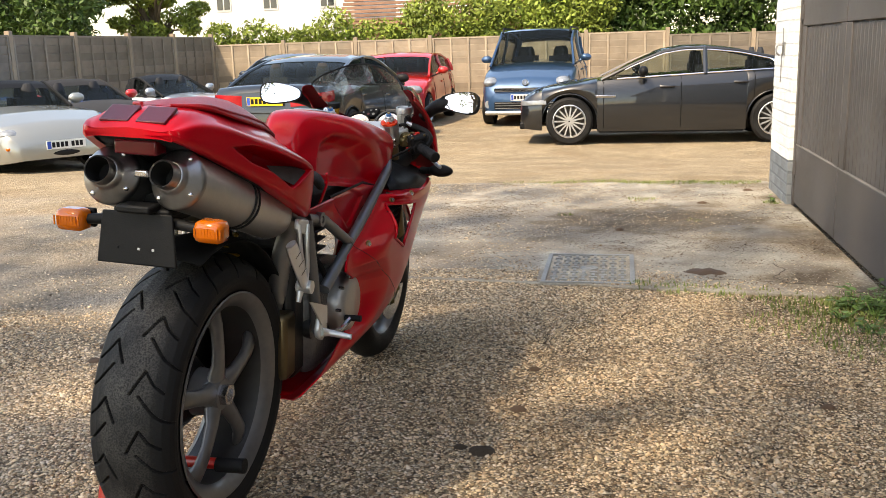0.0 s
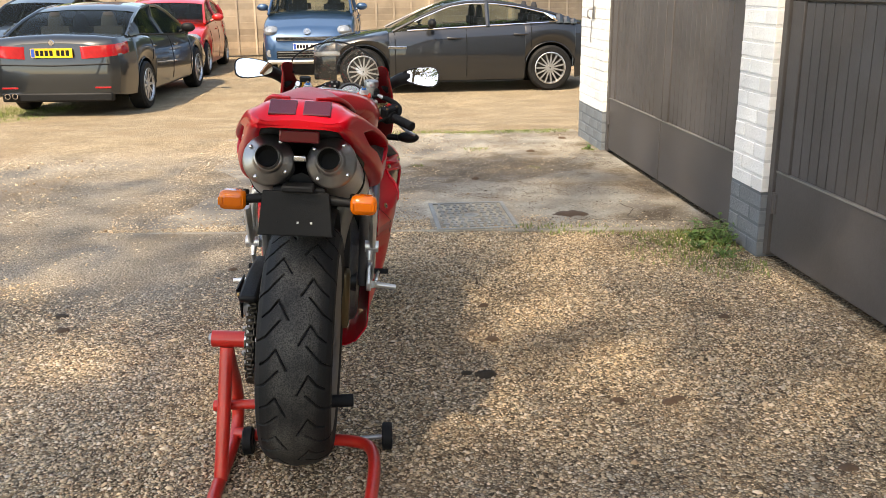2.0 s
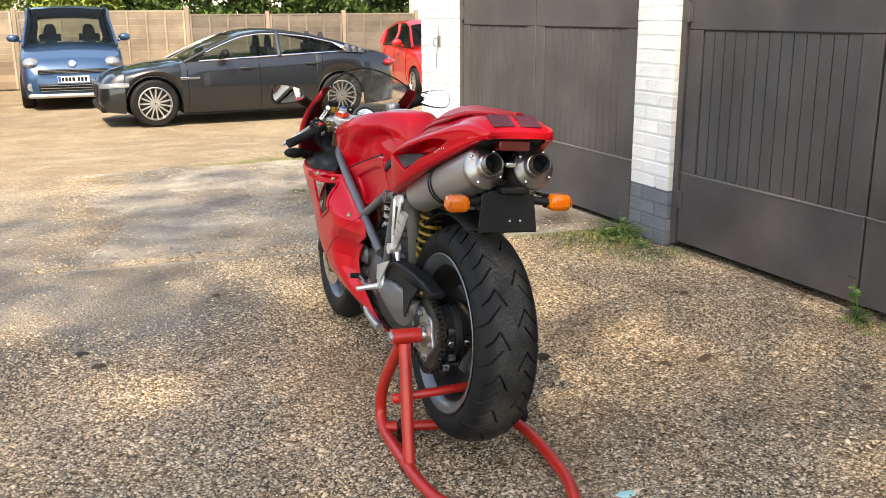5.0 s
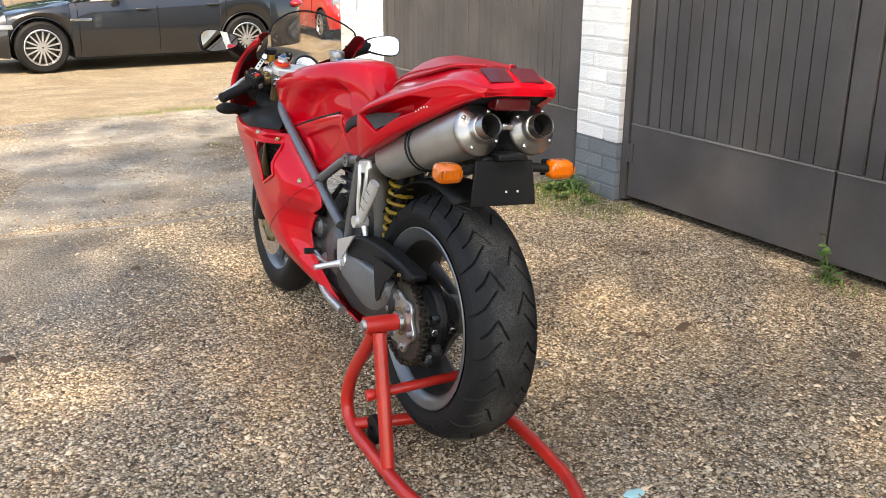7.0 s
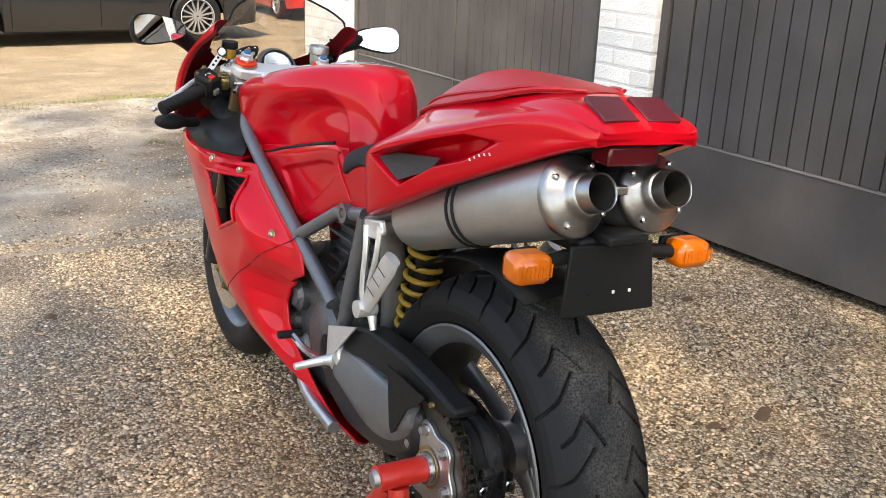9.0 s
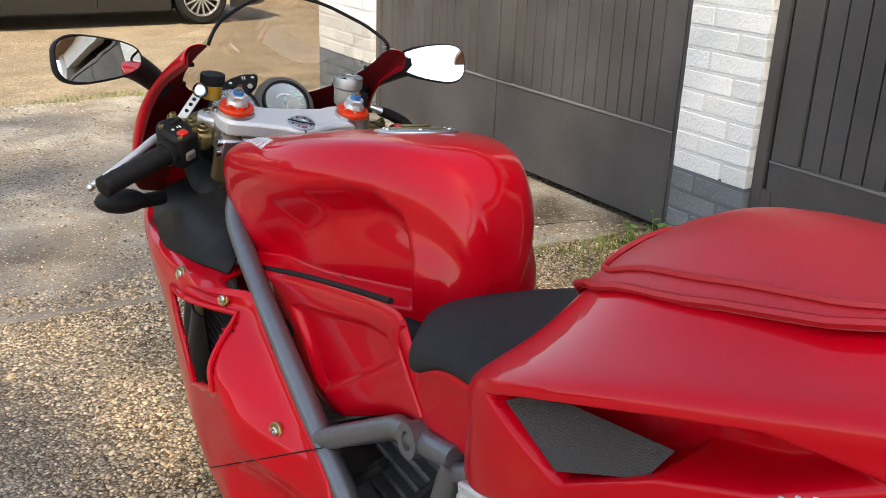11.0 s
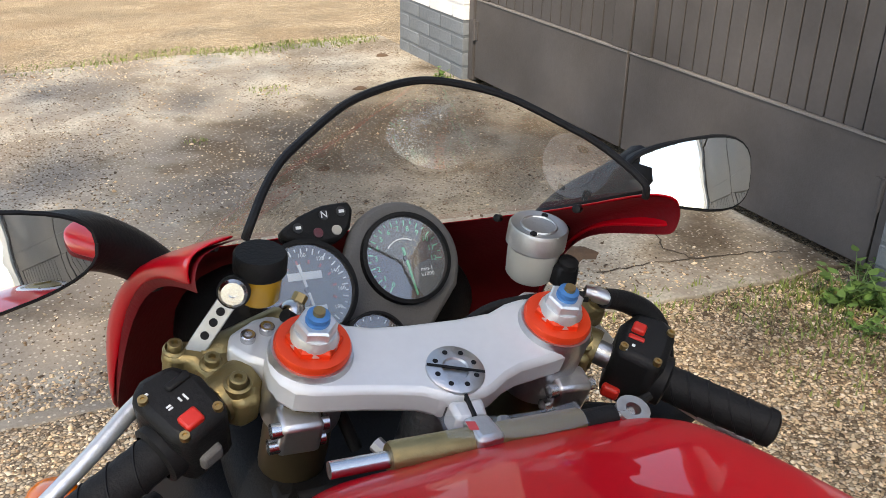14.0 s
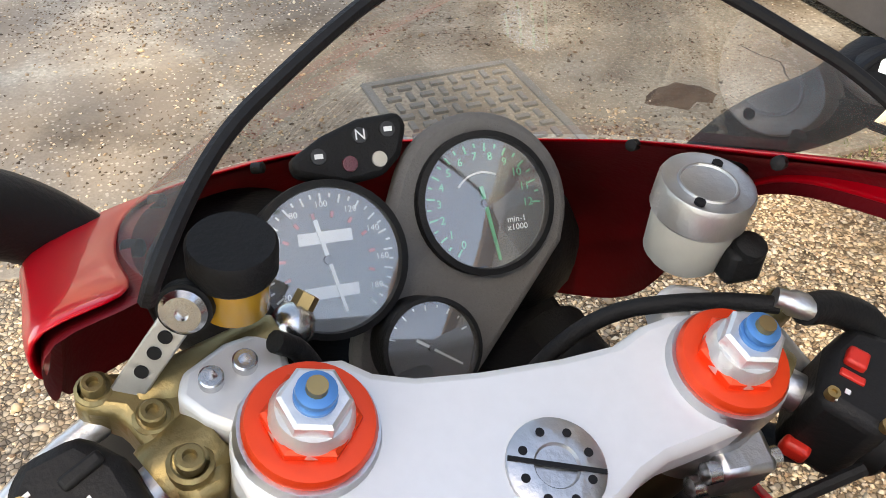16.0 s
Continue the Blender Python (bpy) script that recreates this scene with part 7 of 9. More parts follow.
def build_swing_arm():
    yz = [(0.56, 0.44), (0.48, 0.455), (0.40, 0.462), (0.30, 0.462), (0.21, 0.455), (0.165, 0.435), (0.16, 0.36), (0.20, 0.33), (0.27, 0.305), (0.36, 0.290), (0.44, 0.285), (0.53, 0.31), (0.57, 0.36)]
    f = Matrix(((0, 0, 1, 0), (1, 0, 0, 0), (0, 1, 0, 0), (0, 0, 0, 1)))
    arm = part("swinging_arm", Mesh().prism(yz, f, -0.148, -0.095), M_DARKMETAL, BIKE, "dark single-sided swinging arm", bevel=0.018)
    # the raised lighter cover on its flank
    rings = []
    for y, zt, zc, zb in ((0.470, 0.430, 0.392, 0.375), (0.462, 0.446, 0.386, 0.355), (0.43, 0.452, 0.380, 0.338), (0.38, 0.453, 0.377, 0.320), (0.33, 0.453, 0.378, 0.314), (0.28, 0.455, 0.388, 0.320), (0.235, 0.456, 0.400, 0.338), (0.20, 0.452, 0.412, 0.364), (0.175, 0.446, 0.420, 0.392)):
        rings.append([(-0.110, y, zt), (-0.148, y, zt - 0.003), (-0.158, y, zt - 0.010), (-0.166, y, zc + 0.020), (-0.167, y, zc), (-0.163, y, zc - 0.012), (-0.150, y, zb + 0.012), (-0.132, y, zb + 0.001), (-0.110, y, zb)])
    part("arm_cover", Mesh().loft(rings), M_COVER, arm, "grey rounded arm casting", smooth=60, sub=2)
    part("pivot", Mesh().lathe([(-0.15, 0.035), (0.12, 0.035)], (0, 0.53, 0.40), n=20, caps=True), M_DARKMETAL, arm)
    # eccentric hub and its pinch bolts
    hub = part("hub_carrier", Mesh().lathe([(-0.120, 0.060), (-0.116, 0.074), (-0.104, 0.078), (-0.030, 0.078), (-0.022, 0.072), (0.0, 0.055)], AX_R, n=36), M_DARKMETAL, arm)
    part("hub_clamp", Mesh().box(-0.10, -0.05, 0.055, 0.20, 0.252, 0.30), M_DARKMETAL, arm, bevel=0.012)
    for i in range(6):
        a = 2 * math.pi * i / 6 + 0.3
        part("hub_bolt", Mesh().lathe([(-0.030, 0.0085), (-0.012, 0.0085)], Vector((-0.098, AX_R.y + 0.054 * math.cos(a), AX_R.z + 0.054 * math.sin(a))), n=6, caps=True), M_STEELB, arm, smooth=20)
    for y, z in ((0.020, 0.40), (0.010, 0.33), (0.05, 0.285)):
        part("hub_bolt", Mesh().lathe([(-0.108, 0.010), (-0.088, 0.010)], (0, y, z), n=6, caps=True), M_STEELB, arm, smooth=20)
    part("hub_ring", Mesh().lathe([(-0.074, 0.080), (-0.071, 0.083), (-0.058, 0.083), (-0.055, 0.080)], AX_R, n=44), M_DARKMETAL, arm)
    for x in (-0.090, -0.042):
        ear = Mesh().box(x - 0.014, x + 0.014, AX_R.y - 0.092, AX_R.y - 0.060, AX_R.z - 0.020, AX_R.z + 0.016)
        part("pinch_ear", ear, M_DARKMETAL, arm, bevel=0.006)
        part("pinch_bolt", Mesh().lathe([(0, 0.0095), (0.004, 0.0095), (0.006, 0.007), (0.012, 0.007), (0.012, 0)], (x, AX_R.y - 0.092, AX_R.z - 0.002), (0, -1, 0), 6), M_STEELB, arm, smooth=20)
    # chain guard
    g = [(0.455, 0.430), (0.440, 0.480), (0.415, 0.500), (0.36, 0.516), (0.28, 0.522), (0.21, 0.522), (0.12, 0.516), (0.045, 0.505), (0.050, 0.488), (0.085, 0.480), (0.13, 0.476), (0.181, 0.462), (0.251, 0.464), (0.371, 0.452)]
    cg = part("chain_guard", Mesh().prism(g, f, -0.155, -0.110), M_BLACKPLASTIC, BIKE, "black chain guard", bevel=0.007)
    part("guard_flap", Mesh().prism([(0.240, 0.500), (0.110, 0.500), (0.135, 0.474), (0.165, 0.452), (0.200, 0.394), (0.208, 0.388), (0.216, 0.396)], f, -0.171, -0.168), M_BLACKPLASTIC, cg)
    for y, z in ((0.225, 0.482), (0.10, 0.492), (0.206, 0.398)):
        part("guard_screw", Mesh().lathe([(-0.166, 0.0045), (-0.160, 0.005)], (0, y, z), n=10, caps=True), M_BRASS, cg)
    # sprocket, its carrier, chain
    n = 40
    pts = []
    for i in range(n * 4):
        a = 2 * math.pi * i / (n * 4)
        r = 0.106 if i % 4 in (0, 1) else 0.099
        pts.append((r * math.cos(a), r * math.sin(a)))
    fs = f.copy()
    fs.translation = Vector((0, AX_R.y, AX_R.z))
    sp = part("sprocket", Mesh().prism(pts, fs, -0.128, -0.122), M_SPROCKET, BIKE, "oily toothed steel rear sprocket")
    lobes = []
    for i in range(60):
        a = 2 * math.pi * i / 60
        r = 0.072 + 0.007 * math.cos(6 * (a - 1.27))
        lobes.append((r * math.cos(a), r * math.sin(a)))
    part("sprocket_carrier", Mesh().prism(lobes, fs, -0.138, -0.128), M_ALU, sp, "machined aluminium carrier", bevel=0.002)
    for i in range(6):
        a = 2 * math.pi * i / 6 + 1.27
        p = AX_R + Vector((0, 0.062 * math.cos(a), 0.062 * math.sin(a)))
        part("carrier_washer", Mesh().lathe([(-0.1395, 0.0105), (-0.136, 0.0105)], p, n=16, caps=True), M_STEELB, sp)
        part("carrier_nut", Mesh().lathe([(-0.150, 0.004), (-0.149, 0.0078), (-0.138, 0.0084)], p, n=6, caps=True), M_STEEL, sp, smooth=20)
    part("carrier_bore", Mesh().lathe([(-0.1395, 0.036), (-0.1395, 0.030), (-0.136, 0.030)], AX_R, n=32), M_BRASS, sp, "brass-coloured centre ring")
    part("axle_end", Mesh().lathe([(-0.15, 0.026), (-0.132, 0.028)], AX_R, n=24, caps=True), M_STEELB, sp)
    link = Mesh()
    path = []
    for i in range(15):
        a = -math.pi / 2 + 0.05 - math.pi * i / 14 + 0.0
        path.append(Vector((-0.125, AX_R.y + 0.108 * math.cos(a), AX_R.z + 0.108 * math.sin(a))))
    path = [Vector((-0.125, 0.55, 0.372)), Vector((-0.125, 0.42, 0.345)), Vector((-0.125, 0.26, 0.295))] + path + [Vector((-0.125, 0.26, 0.448)), Vector((-0.125, 0.42, 0.445)), Vector((-0.125, 0.55, 0.435))]
    tot, d, i = [0], 0, 0
    for a, b in zip(path, path[1:]):
        tot.append(tot[-1] + (b - a).length)
    k = 0
    while d < tot[-1] - 0.016:
        while d > tot[k + 1]:
            k += 1
        a, b = path[k], path[k + 1]
        p = a.lerp(b, (d - tot[k]) / (tot[k + 1] - tot[k]))
        m = Matrix.Translation(p) @ (b - a).to_track_quat("Y", "Z").to_matrix().to_4x4()
        w = 0.0098 if i % 2 else 0.0066
        plate = [(0.0112 * math.cos(q), (0.0066 - 0.0012 * (1 - abs(math.cos(q)))) * math.sin(q)) for q in (2 * math.pi * h / 10 for h in range(10))]
        for side in (-1, 1):
            link.prism(plate, m @ f, side * w - 0.0011, side * w + 0.0011)
        o, ax = p + (b - a).normalized() * 0.0077, m.to_3x3() @ Vector((1, 0, 0))
        link.lathe([(-0.0125, 0.0026), (-0.0125, 0.0030), (0.0125, 0.0030)], o, ax, 6, caps=True)
        link.lathe([(-0.0056, 0.0050), (0.0056, 0.0050)], o, ax, 7, caps=True)
        d += 0.0155
        i += 1
    ch = part("drive_chain", link, M_CHAIN, BIKE, "oily dark roller chain", smooth=0)
    tagged(ch, kind="stuff")
    # shock with yellow spring, brake disc inside the wheel
    top, bot = Vector((-0.045, 0.352, 0.68)), Vector((-0.045, 0.39, 0.47))
    part("shock_body", Mesh().tube([top, bot], 0.02, 14), M_DARKMETAL, BIKE)
    coil = []
    for i in range(120):
        t = i / 119
        a = 2 * math.pi * 7 * t
        p = top.lerp(bot, 0.05 + 0.85 * t)
        coil.append(p + Vector((0.031 * math.cos(a), 0.031 * math.sin(a), 0)))
    part("shock_spring", Mesh().tube(coil, 0.0055, 8), M_SPRING, BIKE, "yellow coil spring")
    part("rear_brake_disc", Mesh().lathe([(-0.062, 0.11), (-0.057, 0.11), (-0.057, 0.07), (-0.062, 0.07), (-0.062, 0.11)], AX_R, n=40), M_STEELB, BIKE)


build_swing_arm()


def build_footrests():
    for s in (-1, 1):
        # hanger casting from the subframe down to the rider's peg
        f = Matrix(((0, 0, s, 0), (1, 0, 0, 0), (0, 1, 0, 0), (0, 0, 0, 1)))
        pil = part("pillion_hanger", Mesh().prism([(0.396, 0.712), (0.330, 0.728), (0.322, 0.705), (0.338, 0.690), (0.372, 0.684), (0.388, 0.690)], f, 0.146, 0.158), M_CAST, BIKE, "cast aluminium footrest hanger", bevel=0.004)
        part("hanger_rib", Mesh().tube(rounded([(s * 0.157, 0.383, 0.705), (s * 0.160, 0.372, 0.655), (s * 0.160, 0.378, 0.60), (s * 0.158, 0.372, 0.556)]), 0.0062, 8), M_CAST, pil)
        part("hanger_rib", Mesh().tube(rounded([(s * 0.157, 0.332, 0.715), (s * 0.160, 0.330, 0.660), (s * 0.160, 0.350, 0.605), (s * 0.158, 0.356, 0.556)]), 0.0062, 8), M_CAST, pil)
        peg = part("pillion_peg", Mesh().loft([[Vector((s * (0.166 + 0.009 * math.cos(k)), 0.345 - 0.085 * t + w * math.sin(k), 0.565 + 0.118 * t + 0.3 * w * math.sin(k))) for k in (2 * math.pi * j / 12 for j in range(12))] for t, w in ((0, 0.016), (0.15, 0.018), (0.5, 0.021), (0.85, 0.024), (1.0, 0.020))]), M_CAST, pil, "folded pillion footrest", smooth=50)
        for q in (0.35, 0.55, 0.75):
            part("peg_groove", Mesh().tube([(s * 0.1755, 0.345 - 0.085 * q - 0.014, 0.565 + 0.118 * q - 0.005), (s * 0.1755, 0.345 - 0.085 * q + 0.014, 0.565 + 0.118 * q + 0.005)], 0.0007, 5), M_DARKMETAL, peg)
        part("peg_knuckle", Mesh().tube([(s * 0.145, 0.352, 0.560), (s * 0.182, 0.352, 0.560)], 0.016, 14), M_CAST, pil)
        part("knuckle_pin", Mesh().tube([(s * 0.158, 0.335, 0.552), (s * 0.158, 0.325, 0.528)], [0.009, 0.006], 10), M_CAST, pil)
        hang = part("footrest_hanger", Mesh().prism([(0.50, 0.47), (0.465, 0.47), (0.445, 0.42), (0.450, 0.40), (0.475, 0.385), (0.505, 0.40)], f, 0.150, 0.165), M_CAST, BIKE, bevel=0.004)
        part("heel_guard", Mesh().prism([(0.486, 0.430), (0.484, 0.476), (0.368, 0.518), (0.385, 0.50), (0.450, 0.434)], f, 0.168, 0.172), M_CAST, hang, "aluminium heel guard")
        part("footrest", Mesh().tube([(s * 0.165, 0.462, 0.412), (s * 0.180, 0.480, 0.406), (s * 0.238, 0.482, 0.400)], [0.012, 0.009, 0.007], 10), M_CAST, hang)
        part("pedal", Mesh().tube(rounded([(s * 0.172, 0.49, 0.40), (s * 0.178, 0.57, 0.385), (s * 0.185, 0.63, 0.40)]), 0.0075, 8), M_STEELB, hang)
        part("pedal_tip", Mesh().tube([(s * 0.17, 0.63, 0.40), (s * 0.215, 0.63, 0.402)], 0.009, 8), M_RUBBER, hang)
    part("side_stand", Mesh().tube(rounded([(-0.150, 0.655, 0.290), (-0.168, 0.56, 0.285), (-0.172, 0.43, 0.285)]), 0.0125, 10), M_ALU, BIKE, "folded aluminium side stand")
    part("side_stand_pivot", Mesh().ball((-0.15, 0.655, 0.290), 0.02, 0.024, 0.024), M_DARKMETAL, BIKE)


build_footrests()

# ---- cockpit ----
STEER = Vector((0, -0.316, 0.949)).normalized()      # steering axis, upwards
# top yoke frame: right, ahead, up; the bars are turned a little to the right
YK = Matrix.Translation((0.002, 1.204, 0.857)) @ Matrix(((1, 0, 0, 0), (0, STEER.z, STEER.y, 0), (0, -STEER.y, STEER.z, 0), (0, 0, 0, 1))) @ Matrix.Rotation(radians(-2.7), 4, "Z") @ Matrix.Rotation(radians(0.9), 4, "Y")


def build_yoke():
    poly = [(-0.031, -0.0145), (-0.069, -0.0075), (-0.105, -0.003), (-0.119, 0.001), (-0.128, 0.011), (-0.132, 0.022), (-0.132, 0.039), (-0.127, 0.052), (-0.114, 0.063), (-0.097, 0.067), (-0.080, 0.066), (-0.068, 0.0575), (-0.050, 0.0525), (-0.02, 0.0510),
            (0.02, 0.0520), (0.050, 0.0550), (0.068, 0.0632), (0.084, 0.0665), (0.100, 0.066), (0.116, 0.061), (0.127, 0.050), (0.131, 0.035), (0.128, 0.021), (0.120, 0.011), (0.108, 0.0045), (0.073, -0.002), (0.055, -0.005), (0.040, -0.011), (0.026, -0.020), (0.015, -0.0245), (-0.015, -0.0245), (-0.022, -0.019)]
    poly = poly[::-1]
    y = part("top_yoke", Mesh().prism(poly, YK, -0.026, 0.0), M_YOKE, BIKE, "silver-painted top yoke", bevel=0.005, smooth=30)
    part("yoke_clamp", Mesh().prism([(-0.014, -0.0235), (0.014, -0.0235), (0.012, -0.042), (-0.012, -0.042)], YK, -0.026, -0.003), M_YOKE, y, bevel=0.004)
    part("clamp_slot", Mesh().prism([(-0.001, -0.0222), (0.001, -0.0222), (0.001, -0.0425), (-0.001, -0.0425)], YK, -0.027, 0.0008), M_INK, y, smooth=0)
    up = Vector(YK.col[2][:3])
    # steering stem cap: ring, slot, eight holes
    c = YK @ Vector((0, 0.0, 0))
    cap = part("stem_cap", Mesh().lathe([(-0.002, 0.0225), (0.002, 0.0225), (0.0028, 0.0215), (0.0028, 0.0105), (0.0012, 0.0095), (0.0012, 0.0)], c, up, 36), M_ALU, y, "drilled stem cap")
    for i in range(8):
        a = 2 * math.pi * i / 8 + 0.2
        p = YK @ Vector((0.016 * math.cos(a), 0.016 * math.sin(a), 0.0024))
        part("cap_hole", Mesh().lathe([(0, 0.0021), (0.0008, 0.0021)], p, up, 10, caps=True), M_INK, cap)
    part("cap_slot", Mesh().box(-0.022, 0.022, -0.0011, 0.0011, 0.0022, 0.0034, YK @ Matrix.Rotation(radians(-18), 4, "Z")), M_INK, cap, smooth=0)
    for s in (-1, 1):
        o = YK @ Vector((s * 0.1005, 0.0333, -0.003))
        col = part("fork_collar", Mesh().lathe([(-0.06, 0.031), (0.002, 0.031), (0.006, 0.0295), (0.0085, 0.0295), (0.0085, 0.026)], o, up, 36), M_ALU, y, "bright fork collar")
        nut = part("fork_cap", Mesh().lathe([(0.0085, 0.0275), (0.0115, 0.0280), (0.0145, 0.0265), (0.0155, 0.021), (0.0152, 0.018)], o, up, 40), M_ORANGE, y, "orange anodised fork cap")
        hx = Mesh().lathe([(0.012, 0.0205), (0.0195, 0.0205), (0.021, 0.0185), (0.021, 0.0)], o, up, 6)
        part("cap_hexagon", hx, M_ORANGE, nut, smooth=20)
        part("preload_sleeve", Mesh().lathe([(0.016, 0.0180), (0.0205, 0.0178), (0.0265, 0.0152), (0.0265, 0.010)], o, up, 28), M_CAST, nut)
        part("preload_nut", Mesh().lathe([(0.0240, 0.0150), (0.0335, 0.0150), (0.0350, 0.0132), (0.0350, 0.0)], o, up, 6), M_CAST, nut, "bright hexagon adjuster nut", smooth=20)
        part("damping_adjuster", Mesh().lathe([(0.0345, 0.0088), (0.0370, 0.0088), (0.0375, 0.0074), (0.0390, 0.0074), (0.0395, 0.0084), (0.0415, 0.0082), (0.0422, 0.006), (0.0422, 0.0)], o, up, 24), M_BLUEAN, nut, "blue anodised adjuster")
        part("adjuster_screw", Mesh().lathe([(0.042, 0.0045), (0.0455, 0.0043), (0.0455, 0.0)], o, up, 14), M_BRASS, nut)
        # clamp ears with bolts
        ear = part("clamp_ear", Mesh().box(-0.016, 0.016, -0.012, 0.012, -0.016, 0.016, YK @ Matrix.Translation((s * 0.112, 0.002, -0.046))), M_ALU, y, bevel=0.004)
        for q in (-0.009, 0.009):
            p = YK @ Vector((s * 0.112 - 0.022, -0.004, -0.046 + q))
            part("clamp_bolt", Mesh().lathe([(0, 0.0058), (0.036, 0.0058), (0.042, 0.0058), (0.042, 0.0)], p, (1, 0, 0), 12), M_STEELB, ear)
    part("lower_yoke", Mesh().box(-0.135, 0.135, -0.03, 0.045, -0.02, 0.02, YK @ Matrix.Translation((0, 0.02, -0.20))), M_ENGINE, BIKE, bevel=0.012)
    part("steering_stem", Mesh().tube([YK @ Vector((0, 0, -0.01)), YK @ Vector((0, 0, -0.22))], 0.028, 16), M_ENGINE, BIKE)
    # steering damper lying across, behind the yoke
    d0, d1 = YK @ Vector((-0.115, -0.069, 0.004)), YK @ Vector((0.116, -0.065, 0.006))
    dm = part("steering_damper", Mesh().tube([d0.lerp(d1, 0.175), d0.lerp(d1, 0.185), d0.lerp(d1, 0.80), d0.lerp(d1, 0.81)], [0.0105, 0.0118, 0.0118, 0.0105], 18), M_GOLD, BIKE, "gold steering damper with steel rod")
    part("damper_rod", Mesh().tube([d0, d1], 0.006, 10), M_STEELB, dm)
    part("damper_rod_sleeve", Mesh().tube([d0.lerp(d1, 0.81), d0.lerp(d1, 0.93)], 0.0095, 12), M_RUBBER, dm)
    part("damper_clamp", Mesh().box(-0.010, 0.010, -0.014, 0.014, -0.018, 0.0135, Matrix.Translation(d0.lerp(d1, 0.47))), M_ALU, dm, bevel=0.004)
    part("damper_eye", Mesh().lathe([(-0.006, 0.013), (0.006, 0.013), (0.006, 0.006), (-0.006, 0.006), (-0.006, 0.013)], d1, (0, -0.3, 1), 18), M_ALU, dm)


build_yoke()

# dial plane: right, up the dial, towards the rider
DIAL_N = Vector((0, -0.80, 0.60)).normalized()
DIAL_U = Vector((0, 0.60, 0.80)).normalized()


def dial_frame(c):
    return Matrix(((1, 0, 0, c[0]), (0, DIAL_U.y, DIAL_N.y, c[1]), (0, DIAL_U.z, DIAL_N.z, c[2]), (0, 0, 0, 1)))


def build_dial(name, c, r, marks, needle, colour, needle_mat, red=False, label="", sweep=(215, -35), seed=0):
    f = dial_frame(c)
    ax = DIAL_N
    o = Vector(c)
    pod = part(name, Mesh().lathe([(-0.06, r * 0.6), (-0.045, r * 1.02), (-0.004, r * 1.06), (0.003, r * 1.05), (0.004, r * 0.96), (-0.001, r * 0.94)], o, ax, 44), M_RUBBER, BIKE, label)
    part("dial_face", Mesh().lathe([(-0.004, r * 0.95), (-0.004, 0.0)], o, ax, 40), colour, pod)
    n = marks
    for i in range(n + 1):
        a = radians(sweep[0] + (sweep[1] - sweep[0]) * i / n)
        big = i % 2 == 0
        m = f @ Matrix.Rotation(a, 4, "Z")
        q0 = r * (0.76 if big else 0.82)
        part("tick", Mesh().box(q0, r * 0.88, -r * 0.012, r * 0.012, -0.0038, -0.0030, m), M_DIALGREEN if needle_mat is M_DIALGREEN else M_DIALW, pod, smooth=0)
    if red:
        for i in range(10):
            a = radians(200 - 220 * i / 9)
            m = f @ Matrix.Rotation(a, 4, "Z")
            part("inner_tick", Mesh().box(r * 0.56, r * 0.64, -r * 0.02, r * 0.02, -0.0038, -0.0030, m), M_DIALRED, pod, smooth=0)
        for y0 in (0.30, -0.42):
            part("counter", Mesh().box(-r * 0.36, r * 0.36, r * (y0 - 0.08), r * (y0 + 0.08), -0.0038, -0.0028, f), M_DIALW, pod, smooth=0)
    a, q0, q1 = needle
    m = f @ Matrix.Rotation(radians(a), 4, "Z")
    part("needle", Mesh().prism([(-r * q0, -r * 0.03), (r * q1, -r * 0.02), (r * q1, r * 0.02), (-r * q0, r * 0.03)], m, -0.002, -0.0008), needle_mat, pod, smooth=0)
    part("needle_hub", Mesh().lathe([(-0.003, r * 0.07), (0.0, r * 0.06), (0.0, 0)], o, ax, 14), M_INK, pod)
    gl = part("dial_glass", Mesh().lathe([(0.0005, r * 0.95), (0.0015, r * 0.5), (0.002, 0.0)], o, ax, 36), M_LENSGLASS, pod)
    gl.visible_shadow = False
    return pod, f


